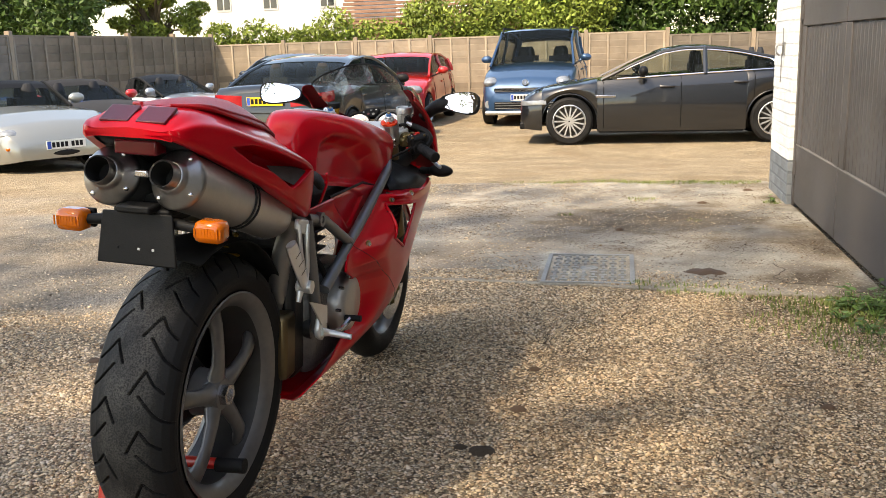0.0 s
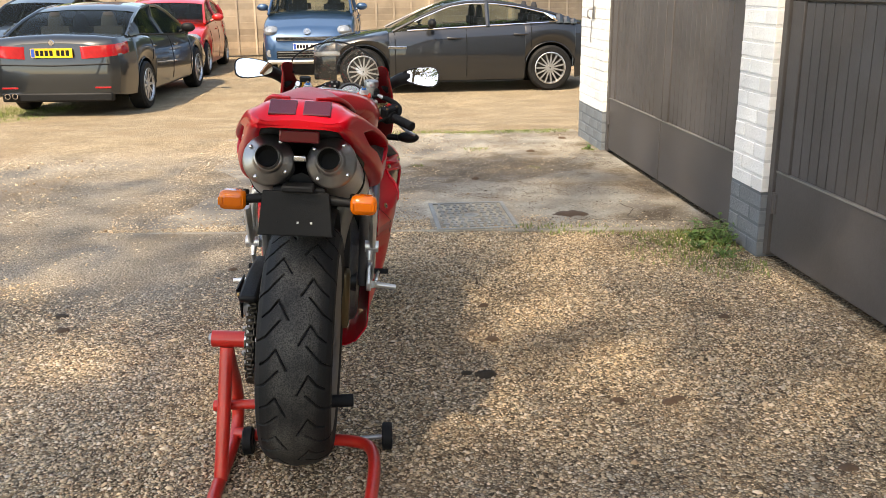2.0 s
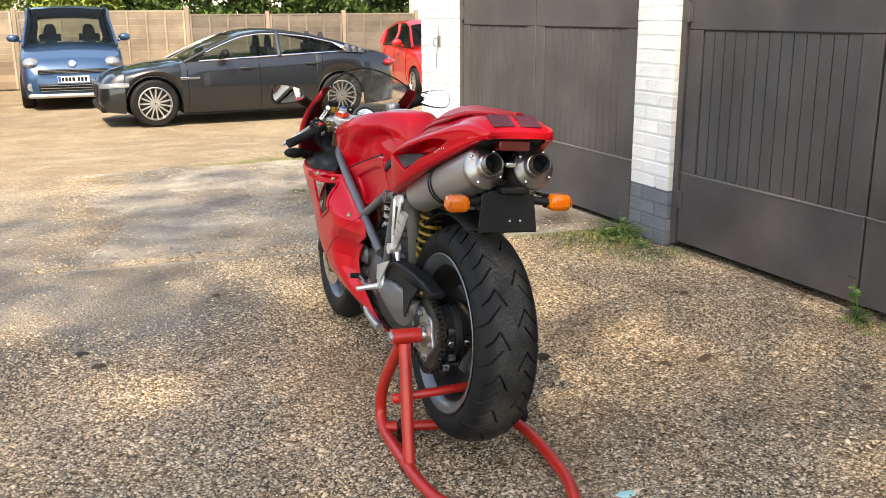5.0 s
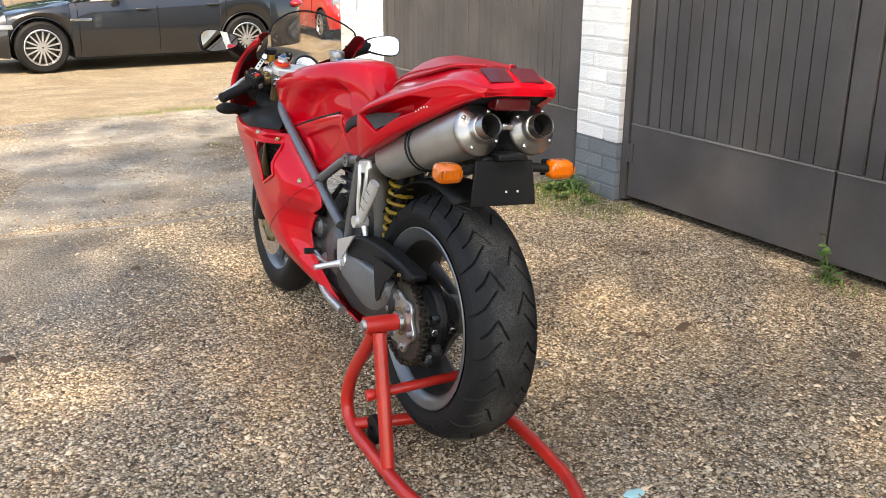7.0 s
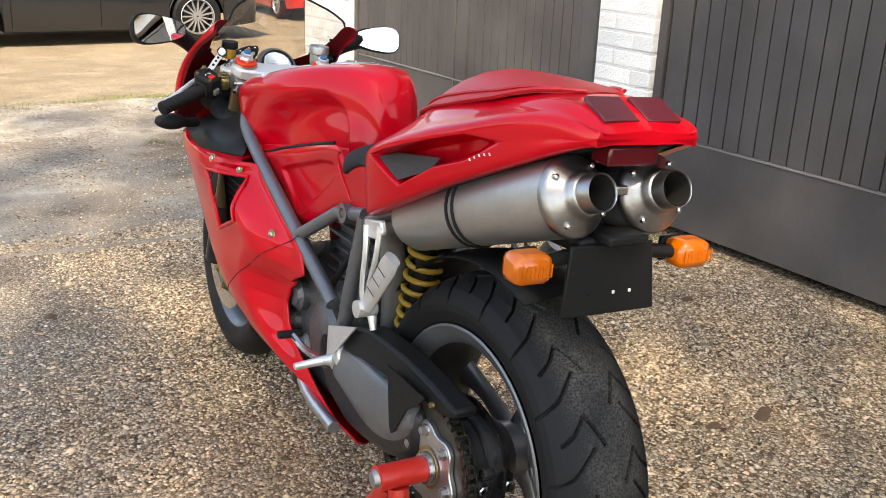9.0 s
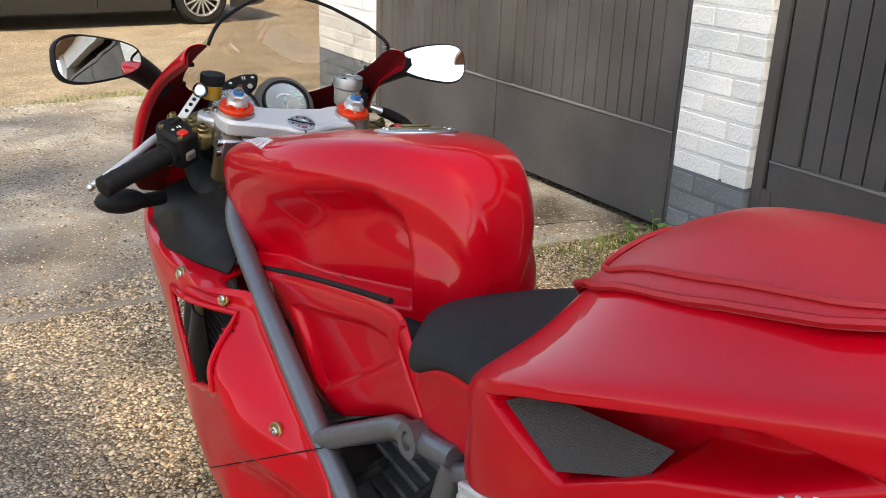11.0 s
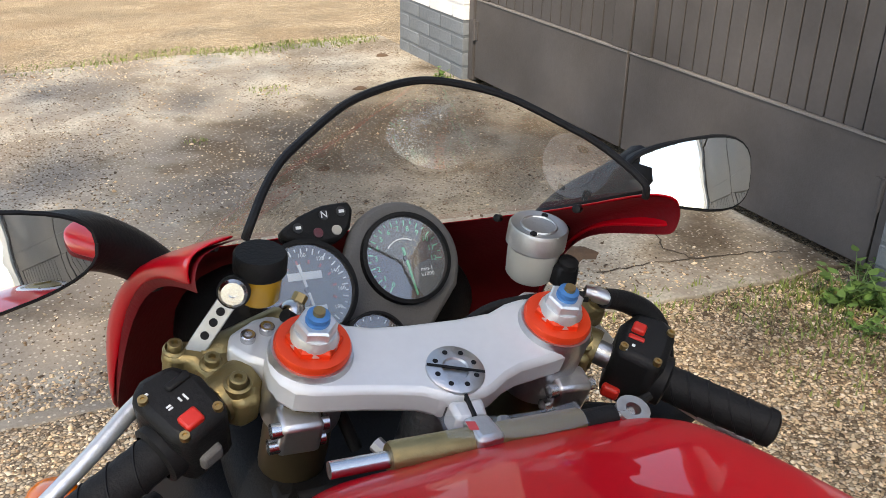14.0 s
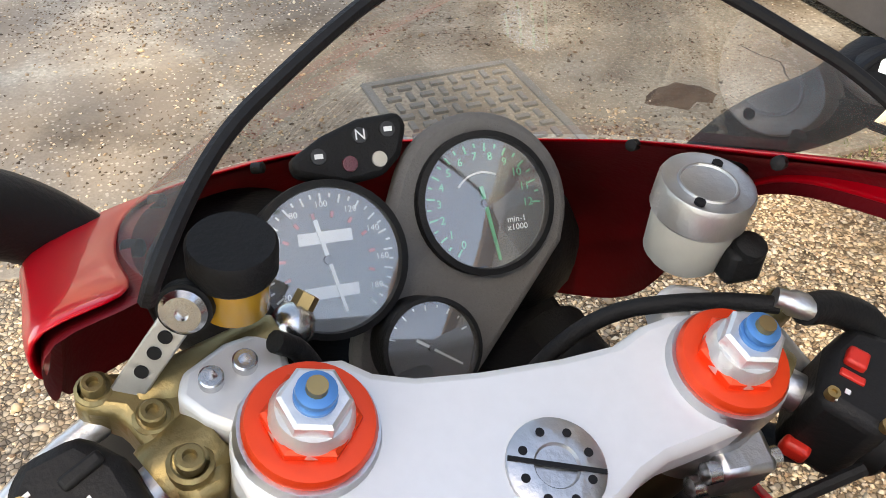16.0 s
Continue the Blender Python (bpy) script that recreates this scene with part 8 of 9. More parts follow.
def build_instruments():
    tc, sc, mc = Vector((0.050, 1.405, 0.853)), Vector((-0.053, 1.382, 0.845)), Vector((-0.004, 1.338, 0.806))
    tach, f = build_dial("tachometer", tc, 0.042, 22, (-82, 0.25, 0.86), M_DIAL, M_DIALGREEN, label="round black rev counter with green needle", sweep=(235, -5))
    for i, t in enumerate("0 1 2 3 4 5 6 7 8 9 10 11 12".split()):
        a = radians(235 - 240 * i / 12)
        text_mesh("numeral", t, 0.007, M_DIALGREEN, tach, f @ Matrix.Translation((0.029 * math.cos(a), 0.029 * math.sin(a), -0.0034)), 0.0002)
    text_mesh("scale_text", "x1000", 0.0055, M_DIALW, tach, f @ Matrix.Translation((0.020, -0.017, -0.0034)), 0.0002)
    text_mesh("scale_text", "min-1", 0.0055, M_DIALW, tach, f @ Matrix.Translation((0.020, -0.012, -0.0034)), 0.0002)
    arc = [f @ Vector((0.019 * math.cos(radians(a)), 0.019 * math.sin(radians(a)), -0.0032)) for a in range(60, 150, 6)]
    part("mark_arc", Mesh().tube(arc, 0.0008, 4), M_LETTER, tach)
    spd, f = build_dial("speedometer", sc, 0.043, 32, (-78, 0.55, 0.72), M_DIAL, M_DIALW, red=True, label="round black speedometer with white scale", sweep=(230, -50))
    for i in range(9):
        a = radians(215 - 250 * i / 8)
        text_mesh("numeral", str(20 * (i + 1)), 0.0052, M_DIALW, spd, f @ Matrix.Translation((0.0315 * math.cos(a), 0.0315 * math.sin(a), -0.0034)), 0.0002)
    build_dial("temperature_gauge", mc, 0.028, 8, (-35, 0.35, 0.75), M_DIAL, M_DIALW, label="small round temperature gauge", sweep=(160, 20))
    # moulded grey surround behind rev counter and small gauge
    pl = []
    fr = dial_frame(tc)
    for c, r in ((Vector((0, 0)), 0.057), (Vector((-0.054, -0.084)), 0.040)):
        for i in range(48):
            a = 2 * math.pi * i / 48
            pl.append((c.x + r * math.cos(a), c.y + r * math.sin(a)))
    pl += [(0.05, -0.03), (-0.01, -0.075), (0.012, -0.05), (-0.045, -0.035)]
    pts = sorted(set((round(a, 5), round(b, 5)) for a, b in pl))

    def cross(o, a, b):
        return (a[0] - o[0]) * (b[1] - o[1]) - (a[1] - o[1]) * (b[0] - o[0])
    lo, hi = [], []
    for p in pts:
        while len(lo) > 1 and cross(lo[-2], lo[-1], p) <= 0:
            lo.pop()
        lo.append(p)
    for p in reversed(pts):
        while len(hi) > 1 and cross(hi[-2], hi[-1], p) <= 0:
            hi.pop()
        hi.append(p)
    hull = lo[:-1] + hi[:-1]
    part("instrument_surround", Mesh().prism(hull, fr, -0.022, -0.0045), M_FOAMGREY, BIKE, "grey moulded instrument surround", bevel=0.005, smooth=30)
    # warning lamp pod
    wc = Vector((-0.022, 1.432, 0.884))
    f = dial_frame(wc)
    out = [(-0.040, -0.012), (-0.012, -0.020), (0.012, -0.017), (0.024, -0.006), (0.030, 0.012), (0.026, 0.020), (0.0, 0.018), (-0.022, 0.010), (-0.042, -0.002)]
    pod = part("warning_lamp_pod", Mesh().prism(out, f, -0.02, 0.0), M_RUBBER, BIKE, "black warning lamp pod", bevel=0.004)
    for x, y, mm in ((-0.026, -0.002, M_DIALW), (-0.008, -0.008, M_LENSRED), (0.010, -0.007, M_RESV), (0.0, 0.008, M_DIALW), (0.017, 0.010, M_DIALW)):
        part("warning_lamp", Mesh().lathe([(0, 0.0048), (0.0012, 0.0046), (0.0014, 0)], f @ Vector((x, y, 0.0)), DIAL_N, 14), M_DIAL if (x, y) != (0.010, -0.007) and (x, y) != (-0.008, -0.008) else mm, pod)
    text_mesh("lamp_letter", "N", 0.009, M_DIALW, pod, f @ Matrix.Translation((0.0, 0.008, 0.0016)), 0.0002)
    for x, y in ((-0.026, -0.002), (0.017, 0.010)):
        part("lamp_symbol", Mesh().box(x - 0.0025, x + 0.0025, y - 0.0014, y + 0.0014, 0.0014, 0.002, f), M_DIALW, pod, smooth=0)


build_instruments()


def build_controls():
    #          inner end, grip start, grip end, in the yoke's frame
    BARS = {-1: ((-0.105, 0.082, -0.045), (-0.200, 0.017, -0.066), (-0.303, -0.044, -0.0895)),
            1: ((0.105, 0.088, -0.046), (0.2080, 0.008, -0.055), (0.278, -0.061, -0.050))}
    for s in (-1, 1):
        q0, a, b = (YK @ Vector(p) for p in BARS[s])
        side = part("clip_on", Mesh().tube([q0, a, b], 0.0112, 18), M_ALU, BIKE, "aluminium clip-on handlebar")
        rr, pts = [], []
        for i in range(41):
            t = i / 40
            pts.append(a.lerp(b, t))
            rr.append(0.0162 + (0.0004 if i % 8 in (1, 2) else 0) + (0.0035 if t < 0.05 else 0))
        grip = part("grip", Mesh().tube(pts, rr, 20), M_RUBBER, side, "black ribbed rubber grip", smooth=60)
        d = (b - a).normalized()
        u0 = d.orthogonal().normalized()
        v0 = d.cross(u0)
        for t in (0.18, 0.36, 0.54, 0.72, 0.90):
            o = a.lerp(b, t)
            loop = [o + (u0 * math.cos(q) + v0 * math.sin(q)) * 0.0165 + d * 0.011 * math.sin(q + 0.8) for q in (2 * math.pi * k / 24 for k in range(25))]
            part("grip_groove", Mesh().tube(loop, 0.0008, 5), M_INK, side)
        part("bar_end", Mesh().tube([b, b + d * 0.008, b + d * 0.011], [0.0175, 0.0165, 0.011], 16), M_RUBBER, side)
        up = Vector(YK.col[2][:3])
        ahead = up.cross(d).normalized() * (1 if s < 0 else -1)
        if ahead.y < 0:
            ahead = -ahead
        up = (up - d * up.dot(d)).normalized()

        def fr(p):
            return Matrix(((d.x, ahead.x, up.x, p.x), (d.y, ahead.y, up.y, p.y), (d.z, ahead.z, up.z, p.z), (0, 0, 0, 1)))
        m = fr(a - d * 0.014)
        # switch housing: a rounded block round the bar, its lid, screws and switches
        sw = part("switch_housing", Mesh().prism([(-0.026, -0.024), (0.012, -0.026), (0.018, -0.012), (0.018, 0.030), (0.004, 0.040), (-0.022, 0.034), (-0.030, 0.012)], m, -0.026, 0.034), M_BLACKPLASTIC, BIKE, "black switch housing with a red button", bevel=0.007)
        part("housing_collar", Mesh().lathe([(0.012, 0.022), (0.024, 0.0225), (0.026, 0.018)], a - d * 0.014, d, 24), M_BLACKPLASTIC, sw)
        if s < 0:
            part("lamp_switch", Mesh().box(-0.0085, 0.0065, -0.0195, -0.0065, 0.030, 0.0385, m), M_SWITCHRED, sw, "red dip switch", bevel=0.002)
            part("indicator_switch", Mesh().box(-0.012, 0.006, -0.030, -0.020, -0.010, 0.006, m), M_FOAMGREY, sw, "grey indicator switch", bevel=0.003)
            part("choke_lever", Mesh().box(-0.024, -0.004, 0.014, 0.021, 0.032, 0.037, m), M_BLACKPLASTIC, sw, bevel=0.002)
            marks = ((-0.010, 0.004, 0.0007, 0.003), (-0.006, 0.005, 0.0007, 0.002), (0.003, 0.0035, 0.0018, 0.0007), (0.003, 0.006, 0.0018, 0.0007), (0.008, 0.024, 0.0016, 0.001))
        else:
            part("stop_switch", Mesh().box(-0.020, -0.008, 0.004, 0.016, 0.031, 0.0385, m), M_SWITCHRED, sw, "red stop switch", bevel=0.002)
            part("switch_band", Mesh().box(-0.020, -0.006, -0.004, 0.001, 0.033, 0.0355, m), M_SWITCHRED, sw, bevel=0.001)
            part("start_button", Mesh().box(-0.024, -0.008, -0.031, -0.022, -0.018, -0.006, m), M_SWITCHRED, sw, "red starter button", bevel=0.003)
            el = rounded([YK @ Vector((0.166, 0.062, -0.007)), YK @ Vector((0.190, 0.067, -0.016)), YK @ Vector((0.222, 0.062, -0.030)), YK @ Vector((0.234, 0.046, -0.046)), YK @ Vector((0.226, 0.022, -0.056))], 2)
            part("throttle_elbow", Mesh().tube(el, [lerp(i, [(0, 0.0085), (7, 0.0100), (12, 0.0112), (19, 0.010)]) for i in range(len(el))], 12), M_BLACKPLASTIC, sw, "black throttle cable housing")
            marks = ((-0.013, -0.012, 0.0014, 0.0014), (-0.018, -0.020, 0.0014, 0.001))
        for x, y, hx, hy in marks:
            part("switch_mark", Mesh().box(x - hx, x + hx, y - hy, y + hy, 0.0338, 0.0346, m), M_DIALW, sw, smooth=0)
        for x, y, z in ((0.010, -0.020, 0.034), (0.012, 0.022, 0.034), (-0.020, -0.018, 0.034)):
            part("housing_screw", Mesh().lathe([(-0.002, 0.0038), (0.0025, 0.0036), (0.0025, 0.0018), (0.001, 0.0017), (0.001, 0)], m @ Vector((x, y, z)), up, 12), M_BRASS, sw)
        # lever perch: gold clamp round the bar, master cylinder and its bolts
        P = [(-0.126, 0.058), (-0.137, 0.082), (-0.158, 0.094), (-0.184, 0.097), (-0.196, 0.089), (-0.194, 0.079), (-0.176, 0.074), (-0.167, 0.058), (-0.161, 0.036), (-0.146, 0.026), (-0.132, 0.032)]
        if s > 0:
            P = [(-x, y) for x, y in reversed(P)]
        perch = part("lever_perch", Mesh().prism(P, YK, -0.072, -0.043), M_GOLD, BIKE, "gold lever perch and master cylinder", bevel=0.006)
        c = q0.lerp(a, 0.46)
        part("perch_band", Mesh().lathe([(-0.016, 0.0125), (-0.016, 0.0175), (-0.013, 0.0185), (0.013, 0.0185), (0.016, 0.0175), (0.016, 0.0125)], c, d, 26), M_GOLD, perch)
        if s < 0:
            part("perch_barrel", Mesh().tube([YK @ Vector((s * 0.100, 0.1016, -0.037)), YK @ Vector((s * 0.104, 0.1005, -0.038)), YK @ Vector((s * 0.165, 0.085, -0.055))], [0.010, 0.0125, 0.0135], 18), M_GOLD, perch)
            part("barrel_union", Mesh().ball(YK @ Vector((s * 0.094, 0.104, -0.034)), 0.0115), M_STEELB, perch)
            part("union_bolt", Mesh().lathe([(0.008, 0.006), (0.017, 0.006), (0.017, 0)], YK @ Vector((s * 0.094, 0.104, -0.034)), YK.to_3x3() @ Vector((-s * 0.5, 0.6, 0.5)), 6), M_BRASS, perch, smooth=20)
        for x, y, z, r in ((0.1478, 0.0434, -0.0375, 0.0066), (0.1615, 0.0705, -0.0435, 0.0060), (0.186, 0.088, -0.0435, 0.0056)):
            bo = YK @ Vector((s * x, y, z))
            part("perch_boss", Mesh().lathe([(-0.012, r * 1.7), (0.000, r * 1.6), (0.0015, r * 1.3)], bo, STEER, 18), M_GOLD, perch)
            part("perch_bolt", Mesh().lathe([(-0.001, r), (0.006, r), (0.007, r * 0.85), (0.007, r * 0.5), (0.003, r * 0.45), (0.003, 0)], bo, STEER, 16), M_GOLD, perch)
        if s < 0:
            lv = [(-0.184, 0.082, -0.064), (-0.215, 0.062, -0.068), (-0.250, 0.026, -0.077), (-0.295, -0.012, -0.090), (-0.325, -0.034, -0.100)]
        else:
            lv = [(0.184, 0.084, -0.064), (0.212, 0.050, -0.082), (0.245, 0.010, -0.092), (0.275, -0.030, -0.092), (0.292, -0.048, -0.090)]
        pts = rounded([YK @ Vector(p) for p in lv])
        part("lever", Mesh().tube(pts, [0.0075 - 0.0022 * i / (len(pts) - 1) for i in range(len(pts))], 10), M_CAST, perch, "bare aluminium lever")
        part("lever_ball", Mesh().ball(pts[-1], 0.0062), M_ALU, perch)
    # front indicators / bar-end guard under the fairing
    for s in (-1, 1):
        part("front_indicator", Mesh().ball((s * 0.272, 1.268, 0.722), 0.041, 0.026, 0.020, 16, 10), M_RUBBER, BIKE, "black front indicator body")
        part("front_lens", Mesh().ball((s * 0.274, 1.322, 0.714), 0.024, 0.040, 0.013, 18, 12), M_AMBER, BIKE, "amber front indicator lens")
        part("front_indicator_stalk", Mesh().tube([(s * 0.20, 1.30, 0.715), (s * 0.24, 1.275, 0.718)], 0.012, 10), M_RUBBER, BIKE)
    # right fluid pot
    o = Vector((0.129, 1.316, 0.8655))
    ax = Vector((0.0, -0.12, 0.99)).normalized()
    pot = part("brake_fluid_pot", Mesh().lathe([(0.0, 0.018), (0.004, 0.0215), (0.030, 0.0235), (0.034, 0.0235)], o, ax, 32), M_RESV, BIKE, "milky brake fluid pot with aluminium lid")
    part("pot_lid", Mesh().lathe([(0.032, 0.0245), (0.034, 0.0262), (0.050, 0.0262), (0.0525, 0.0250), (0.0525, 0.0235), (0.0515, 0.022), (0.0515, 0.0)], o, ax, 36), M_CAN, pot, "turned aluminium lid")
    part("lid_rim", Mesh().lathe([(0.0515, 0.0165), (0.0528, 0.0160), (0.0528, 0.0150), (0.0515, 0.0145)], o, ax, 30), M_ALU, pot)
    u = ax.orthogonal().normalized()
    for q in (-1, 1):
        part("lid_screw", Mesh().lathe([(0.0514, 0.003), (0.0532, 0.003), (0.0532, 0)], o + u * q * 0.019, ax, 10), M_INK, pot)
    part("pot_bracket", Mesh().box(0.138, 0.160, 1.284, 1.302, 0.866, 0.886), M_BLACKPLASTIC, pot, bevel=0.003)
    part("pot_bolt", Mesh().lathe([(0, 0.009), (0.006, 0.009), (0.008, 0.006), (0.008, 0)], (0.150, 1.290, 0.884), (0, -0.3, 0.95), 14), M_RUBBER, pot)
    # left fluid pot on a drilled strip
    o = Vector((-0.114, 1.318, 0.877))
    pot = part("clutch_fluid_pot", Mesh().lathe([(0.0, 0.014), (0.003, 0.0165), (0.026, 0.0175)], o, ax, 28), M_AMBERFLUID, BIKE, "amber clutch fluid pot with black lid")
    part("pot_lid", Mesh().lathe([(0.025, 0.0195), (0.027, 0.0205), (0.040, 0.0205), (0.042, 0.019), (0.042, 0.0)], o, ax, 28), M_RUBBER, pot, "black screw lid")
    a, b = Vector((-0.137, 1.303, 0.893)), Vector((-0.170, 1.303, 0.843))
    v = (b - a).normalized()
    nrm = (Vector((0.0, -0.78, 0.62)) - v * v.dot(Vector((0.0, -0.78, 0.62)))).normalized()
    u = v.cross(nrm)
    m = Matrix(((u.x, v.x, nrm.x, a.x), (u.y, v.y, nrm.y, a.y), (u.z, v.z, nrm.z, a.z), (0, 0, 0, 1)))
    strip = part("pot_strip", Mesh().box(-0.0075, 0.0075, -0.008, 0.060, -0.003, -0.0005, m).box(-0.0075, 0.0075, 0.0575, 0.060, -0.016, -0.003, m), M_CAN, pot, "drilled aluminium strip", bevel=0.001)
    for q in (0.018, 0.028, 0.040):
        part("strip_hole", Mesh().lathe([(-0.001, 0.0033), (0.0004, 0.0033)], m @ Vector((0, q, 0)), nrm, 14, caps=True), M_INK, strip)
    part("strip_washer", Mesh().lathe([(-0.004, 0.0125), (0.002, 0.0125)], a, nrm, 24, caps=True), M_RUBBER, strip)
    part("strip_bolt", Mesh().lathe([(0.001, 0.0108), (0.004, 0.0108), (0.0065, 0.0085), (0.0065, 0.0032), (0.004, 0.003), (0.004, 0)], a, nrm, 24), M_STEELB, strip)
    # painted lugs that carry the clip-ons, hoses and cables
    for s in (-1, 1):
        P = [(-0.098, 0.060), (-0.100, 0.094), (-0.112, 0.100), (-0.128, 0.096), (-0.148, 0.083), (-0.151, 0.070), (-0.140, 0.058), (-0.124, 0.048)]
        if s > 0:
            P = [(-x, y) for x, y in reversed(P)]
        lug = part("clip_on_lug", Mesh().prism(P, YK, -0.050, -0.0275), M_YOKE, BIKE, "silver-painted lug", bevel=0.004)
        for x, y in ((0.1196, 0.0821), (0.1353, 0.0756)):
            part("lug_bolt", Mesh().lathe([(0.0, 0.0058), (0.0055, 0.0058), (0.0062, 0.005), (0.0062, 0.003), (0.002, 0.0028), (0.002, 0)], YK @ Vector((s * x, y, -0.0278)), STEER, 16), M_STEELB, lug)
    part("brake_hose", Mesh().tube(rounded([(0.030, 1.30, 0.795), (0.052, 1.300, 0.830), (0.080, 1.298, 0.850), (0.110, 1.288, 0.858), (0.138, 1.275, 0.864), (0.158, 1.264, 0.866)], 2), 0.0048, 10), M_RUBBER, BIKE)
    part("hose_union", Mesh().tube([YK @ Vector((0.150, 0.070, -0.004)), YK @ Vector((0.156, 0.067, -0.004)), YK @ Vector((0.158, 0.066, -0.0045)), YK @ Vector((0.172, 0.062, -0.008))], [0.0055, 0.0055, 0.0072, 0.0072], 12), M_ALU, BIKE)
    part("clutch_hose", Mesh().tube(rounded([(-0.10, 1.295, 0.872), (-0.085, 1.30, 0.858), (-0.07, 1.29, 0.82), (-0.05, 1.26, 0.76)]), 0.0055, 10), M_RUBBER, BIKE)
    part("throttle_cable", Mesh().tube(rounded([(0.19, 1.20, 0.80), (0.12, 1.21, 0.76), (0.06, 1.17, 0.75), (0.0, 1.13, 0.76)]), 0.004, 8), M_RUBBER, BIKE)
    part("ignition_loom", Mesh().tube(rounded([(-0.06, 1.20, 0.81), (-0.03, 1.15, 0.785), (0.03, 1.16, 0.78), (0.06, 1.22, 0.79)]), 0.006, 8), M_STEEL, BIKE)
    part("inlet_duct", Mesh().tube(rounded([(-0.115, 1.22, 0.715), (-0.120, 1.30, 0.730), (-0.11, 1.40, 0.735)]), 0.028, 16), M_RUBBER, BIKE)
    part("inlet_duct", Mesh().tube(rounded([(0.115, 1.22, 0.715), (0.120, 1.30, 0.730), (0.11, 1.40, 0.735)]), 0.028, 16), M_RUBBER, BIKE)
    # Black plate added to fill the dark space below the instruments
    part("cockpit_dark_plate", Mesh().box(-0.125, 0.125, 1.23, 1.44, 0.735, 0.75), M_BLACKPLASTIC, BIKE, bevel=0.01)
    part("headlamp_back", Mesh().ball((-0.085, 1.47, 0.77), 0.07, 0.06, 0.06, 18, 12), M_RUBBER, BIKE)
    part("headlamp_back", Mesh().ball((0.085, 1.47, 0.77), 0.07, 0.06, 0.06, 18, 12), M_RUBBER, BIKE)


build_controls()


def build_tag():
    """Clear plastic label curled over the steering damper, with printed bands."""
    line = [(-0.045, 1.128, 0.868), (-0.02, 1.122, 0.866), (0.0, 1.105, 0.874), (0.02, 1.092, 0.884), (0.034, 1.090, 0.887)]
    line = rounded(line, 2)
    tag = part("plastic_tag", Mesh().grid([[(x, y - 0.009, z - 0.002), (x, y + 0.009, z + 0.003)] for x, y, z in line]), M_TAG, BIKE, "clear plastic label strip with printed bands")
    for x0, x1, mm in ((0.006, 0.012, M_BLUEBAND), (-0.030, -0.022, M_DIALRED)):
        pts = [p for p in line if x0 <= p[0] <= x1]
        if len(pts) > 1:
            part("tag_band", Mesh().grid([[(x, y - 0.004, z + 0.0012), (x, y + 0.003, z + 0.0032)] for x, y, z in pts]), mm, tag)


M_TAG = clear_sheet("clear_plastic", (0.95, 0.95, 0.95), 1.2, 1.45, 0.05)
build_tag()


# ---- paddock stand, on the left of the wheel ----
def build_stand():
    st = thing("paddock_stand", pose(-0.95, 1.655, 0, 0, 0, -2.4), "red enamelled single-sided paddock stand", "stand")
    h = AX_R.z + 0.004
    part("axle_boss", Mesh().tube([(-0.208, 0.13, h + 0.010), (-0.112, 0.13, h + 0.004)], 0.0215, 20), M_STANDRED, st)
    part("boss_end", Mesh().lathe([(-0.216, 0.0), (-0.216, 0.012), (-0.208, 0.016), (-0.208, 0.0)], (0, 0.13, h + 0.010), n=16), M_STEEL, st)
    part("boss_pin", Mesh().tube([(-0.115, 0.13, h + 0.004), (-0.08, 0.13, h + 0.002)], 0.014, 16), M_STEEL, st)
    part("post", Mesh().tube([(-0.172, 0.122, 0.352), (-0.196, 0.028, 0.022)], 0.0175, 16), M_STANDRED, st)
    left = rounded([(-0.176, 0.145, 0.345), (-0.180, 0.185, 0.29), (-0.186, 0.285, 0.175), (-0.192, 0.318, 0.075), (-0.195, 0.265, 0.022), (-0.198, 0.10, 0.020), (-0.200, -0.09, 0.020), (-0.178, -0.215, 0.020), (-0.10, -0.290, 0.020), (0.09, -0.405, 0.022)], 2)
    part("left_tube", Mesh().tube(left, 0.0175, 14), M_STANDRED, st)
    right = rounded([(-0.193, 0.255, 0.040), (-0.06, 0.215, 0.040), (0.155, 0.185, 0.040), (0.200, 0.13, 0.036), (0.198, -0.06, 0.028), (0.175, -0.25, 0.024), (0.09, -0.42, 0.022)], 2)
    part("base_tube", Mesh().tube(right, 0.0165, 14), M_STANDRED, st)
    part("lifting_bar", Mesh().tube([(-0.205, 0.115, 0.192), (0.115, 0.08, 0.212)], 0.0130, 14), M_STANDRED, st)
    part("bar_end", Mesh().tube([(-0.214, 0.116, 0.1915), (-0.196, 0.114, 0.192)], 0.0150, 14), M_STANDRED, st)
    part("bar_sleeve", Mesh().tube([(0.085, 0.075, 0.212), (0.150, 0.076, 0.213)], 0.0165, 16), M_RUBBER, st, "black rubber sleeve")
    for x in (-0.150, 0.232):
        part("castor", Mesh().lathe([(-0.014, 0.012), (-0.014, 0.034), (-0.010, 0.038), (0.010, 0.038), (0.014, 0.034), (0.014, 0.012), (-0.014, 0.012)], (x, 0.205, 0.040), n=24), M_RUBBER, st, "black rubber castor")
    part("castor_axle", Mesh().tube([(0.15, 0.195, 0.040), (0.238, 0.205, 0.040)], 0.007, 10), M_STEEL, st)


build_stand()


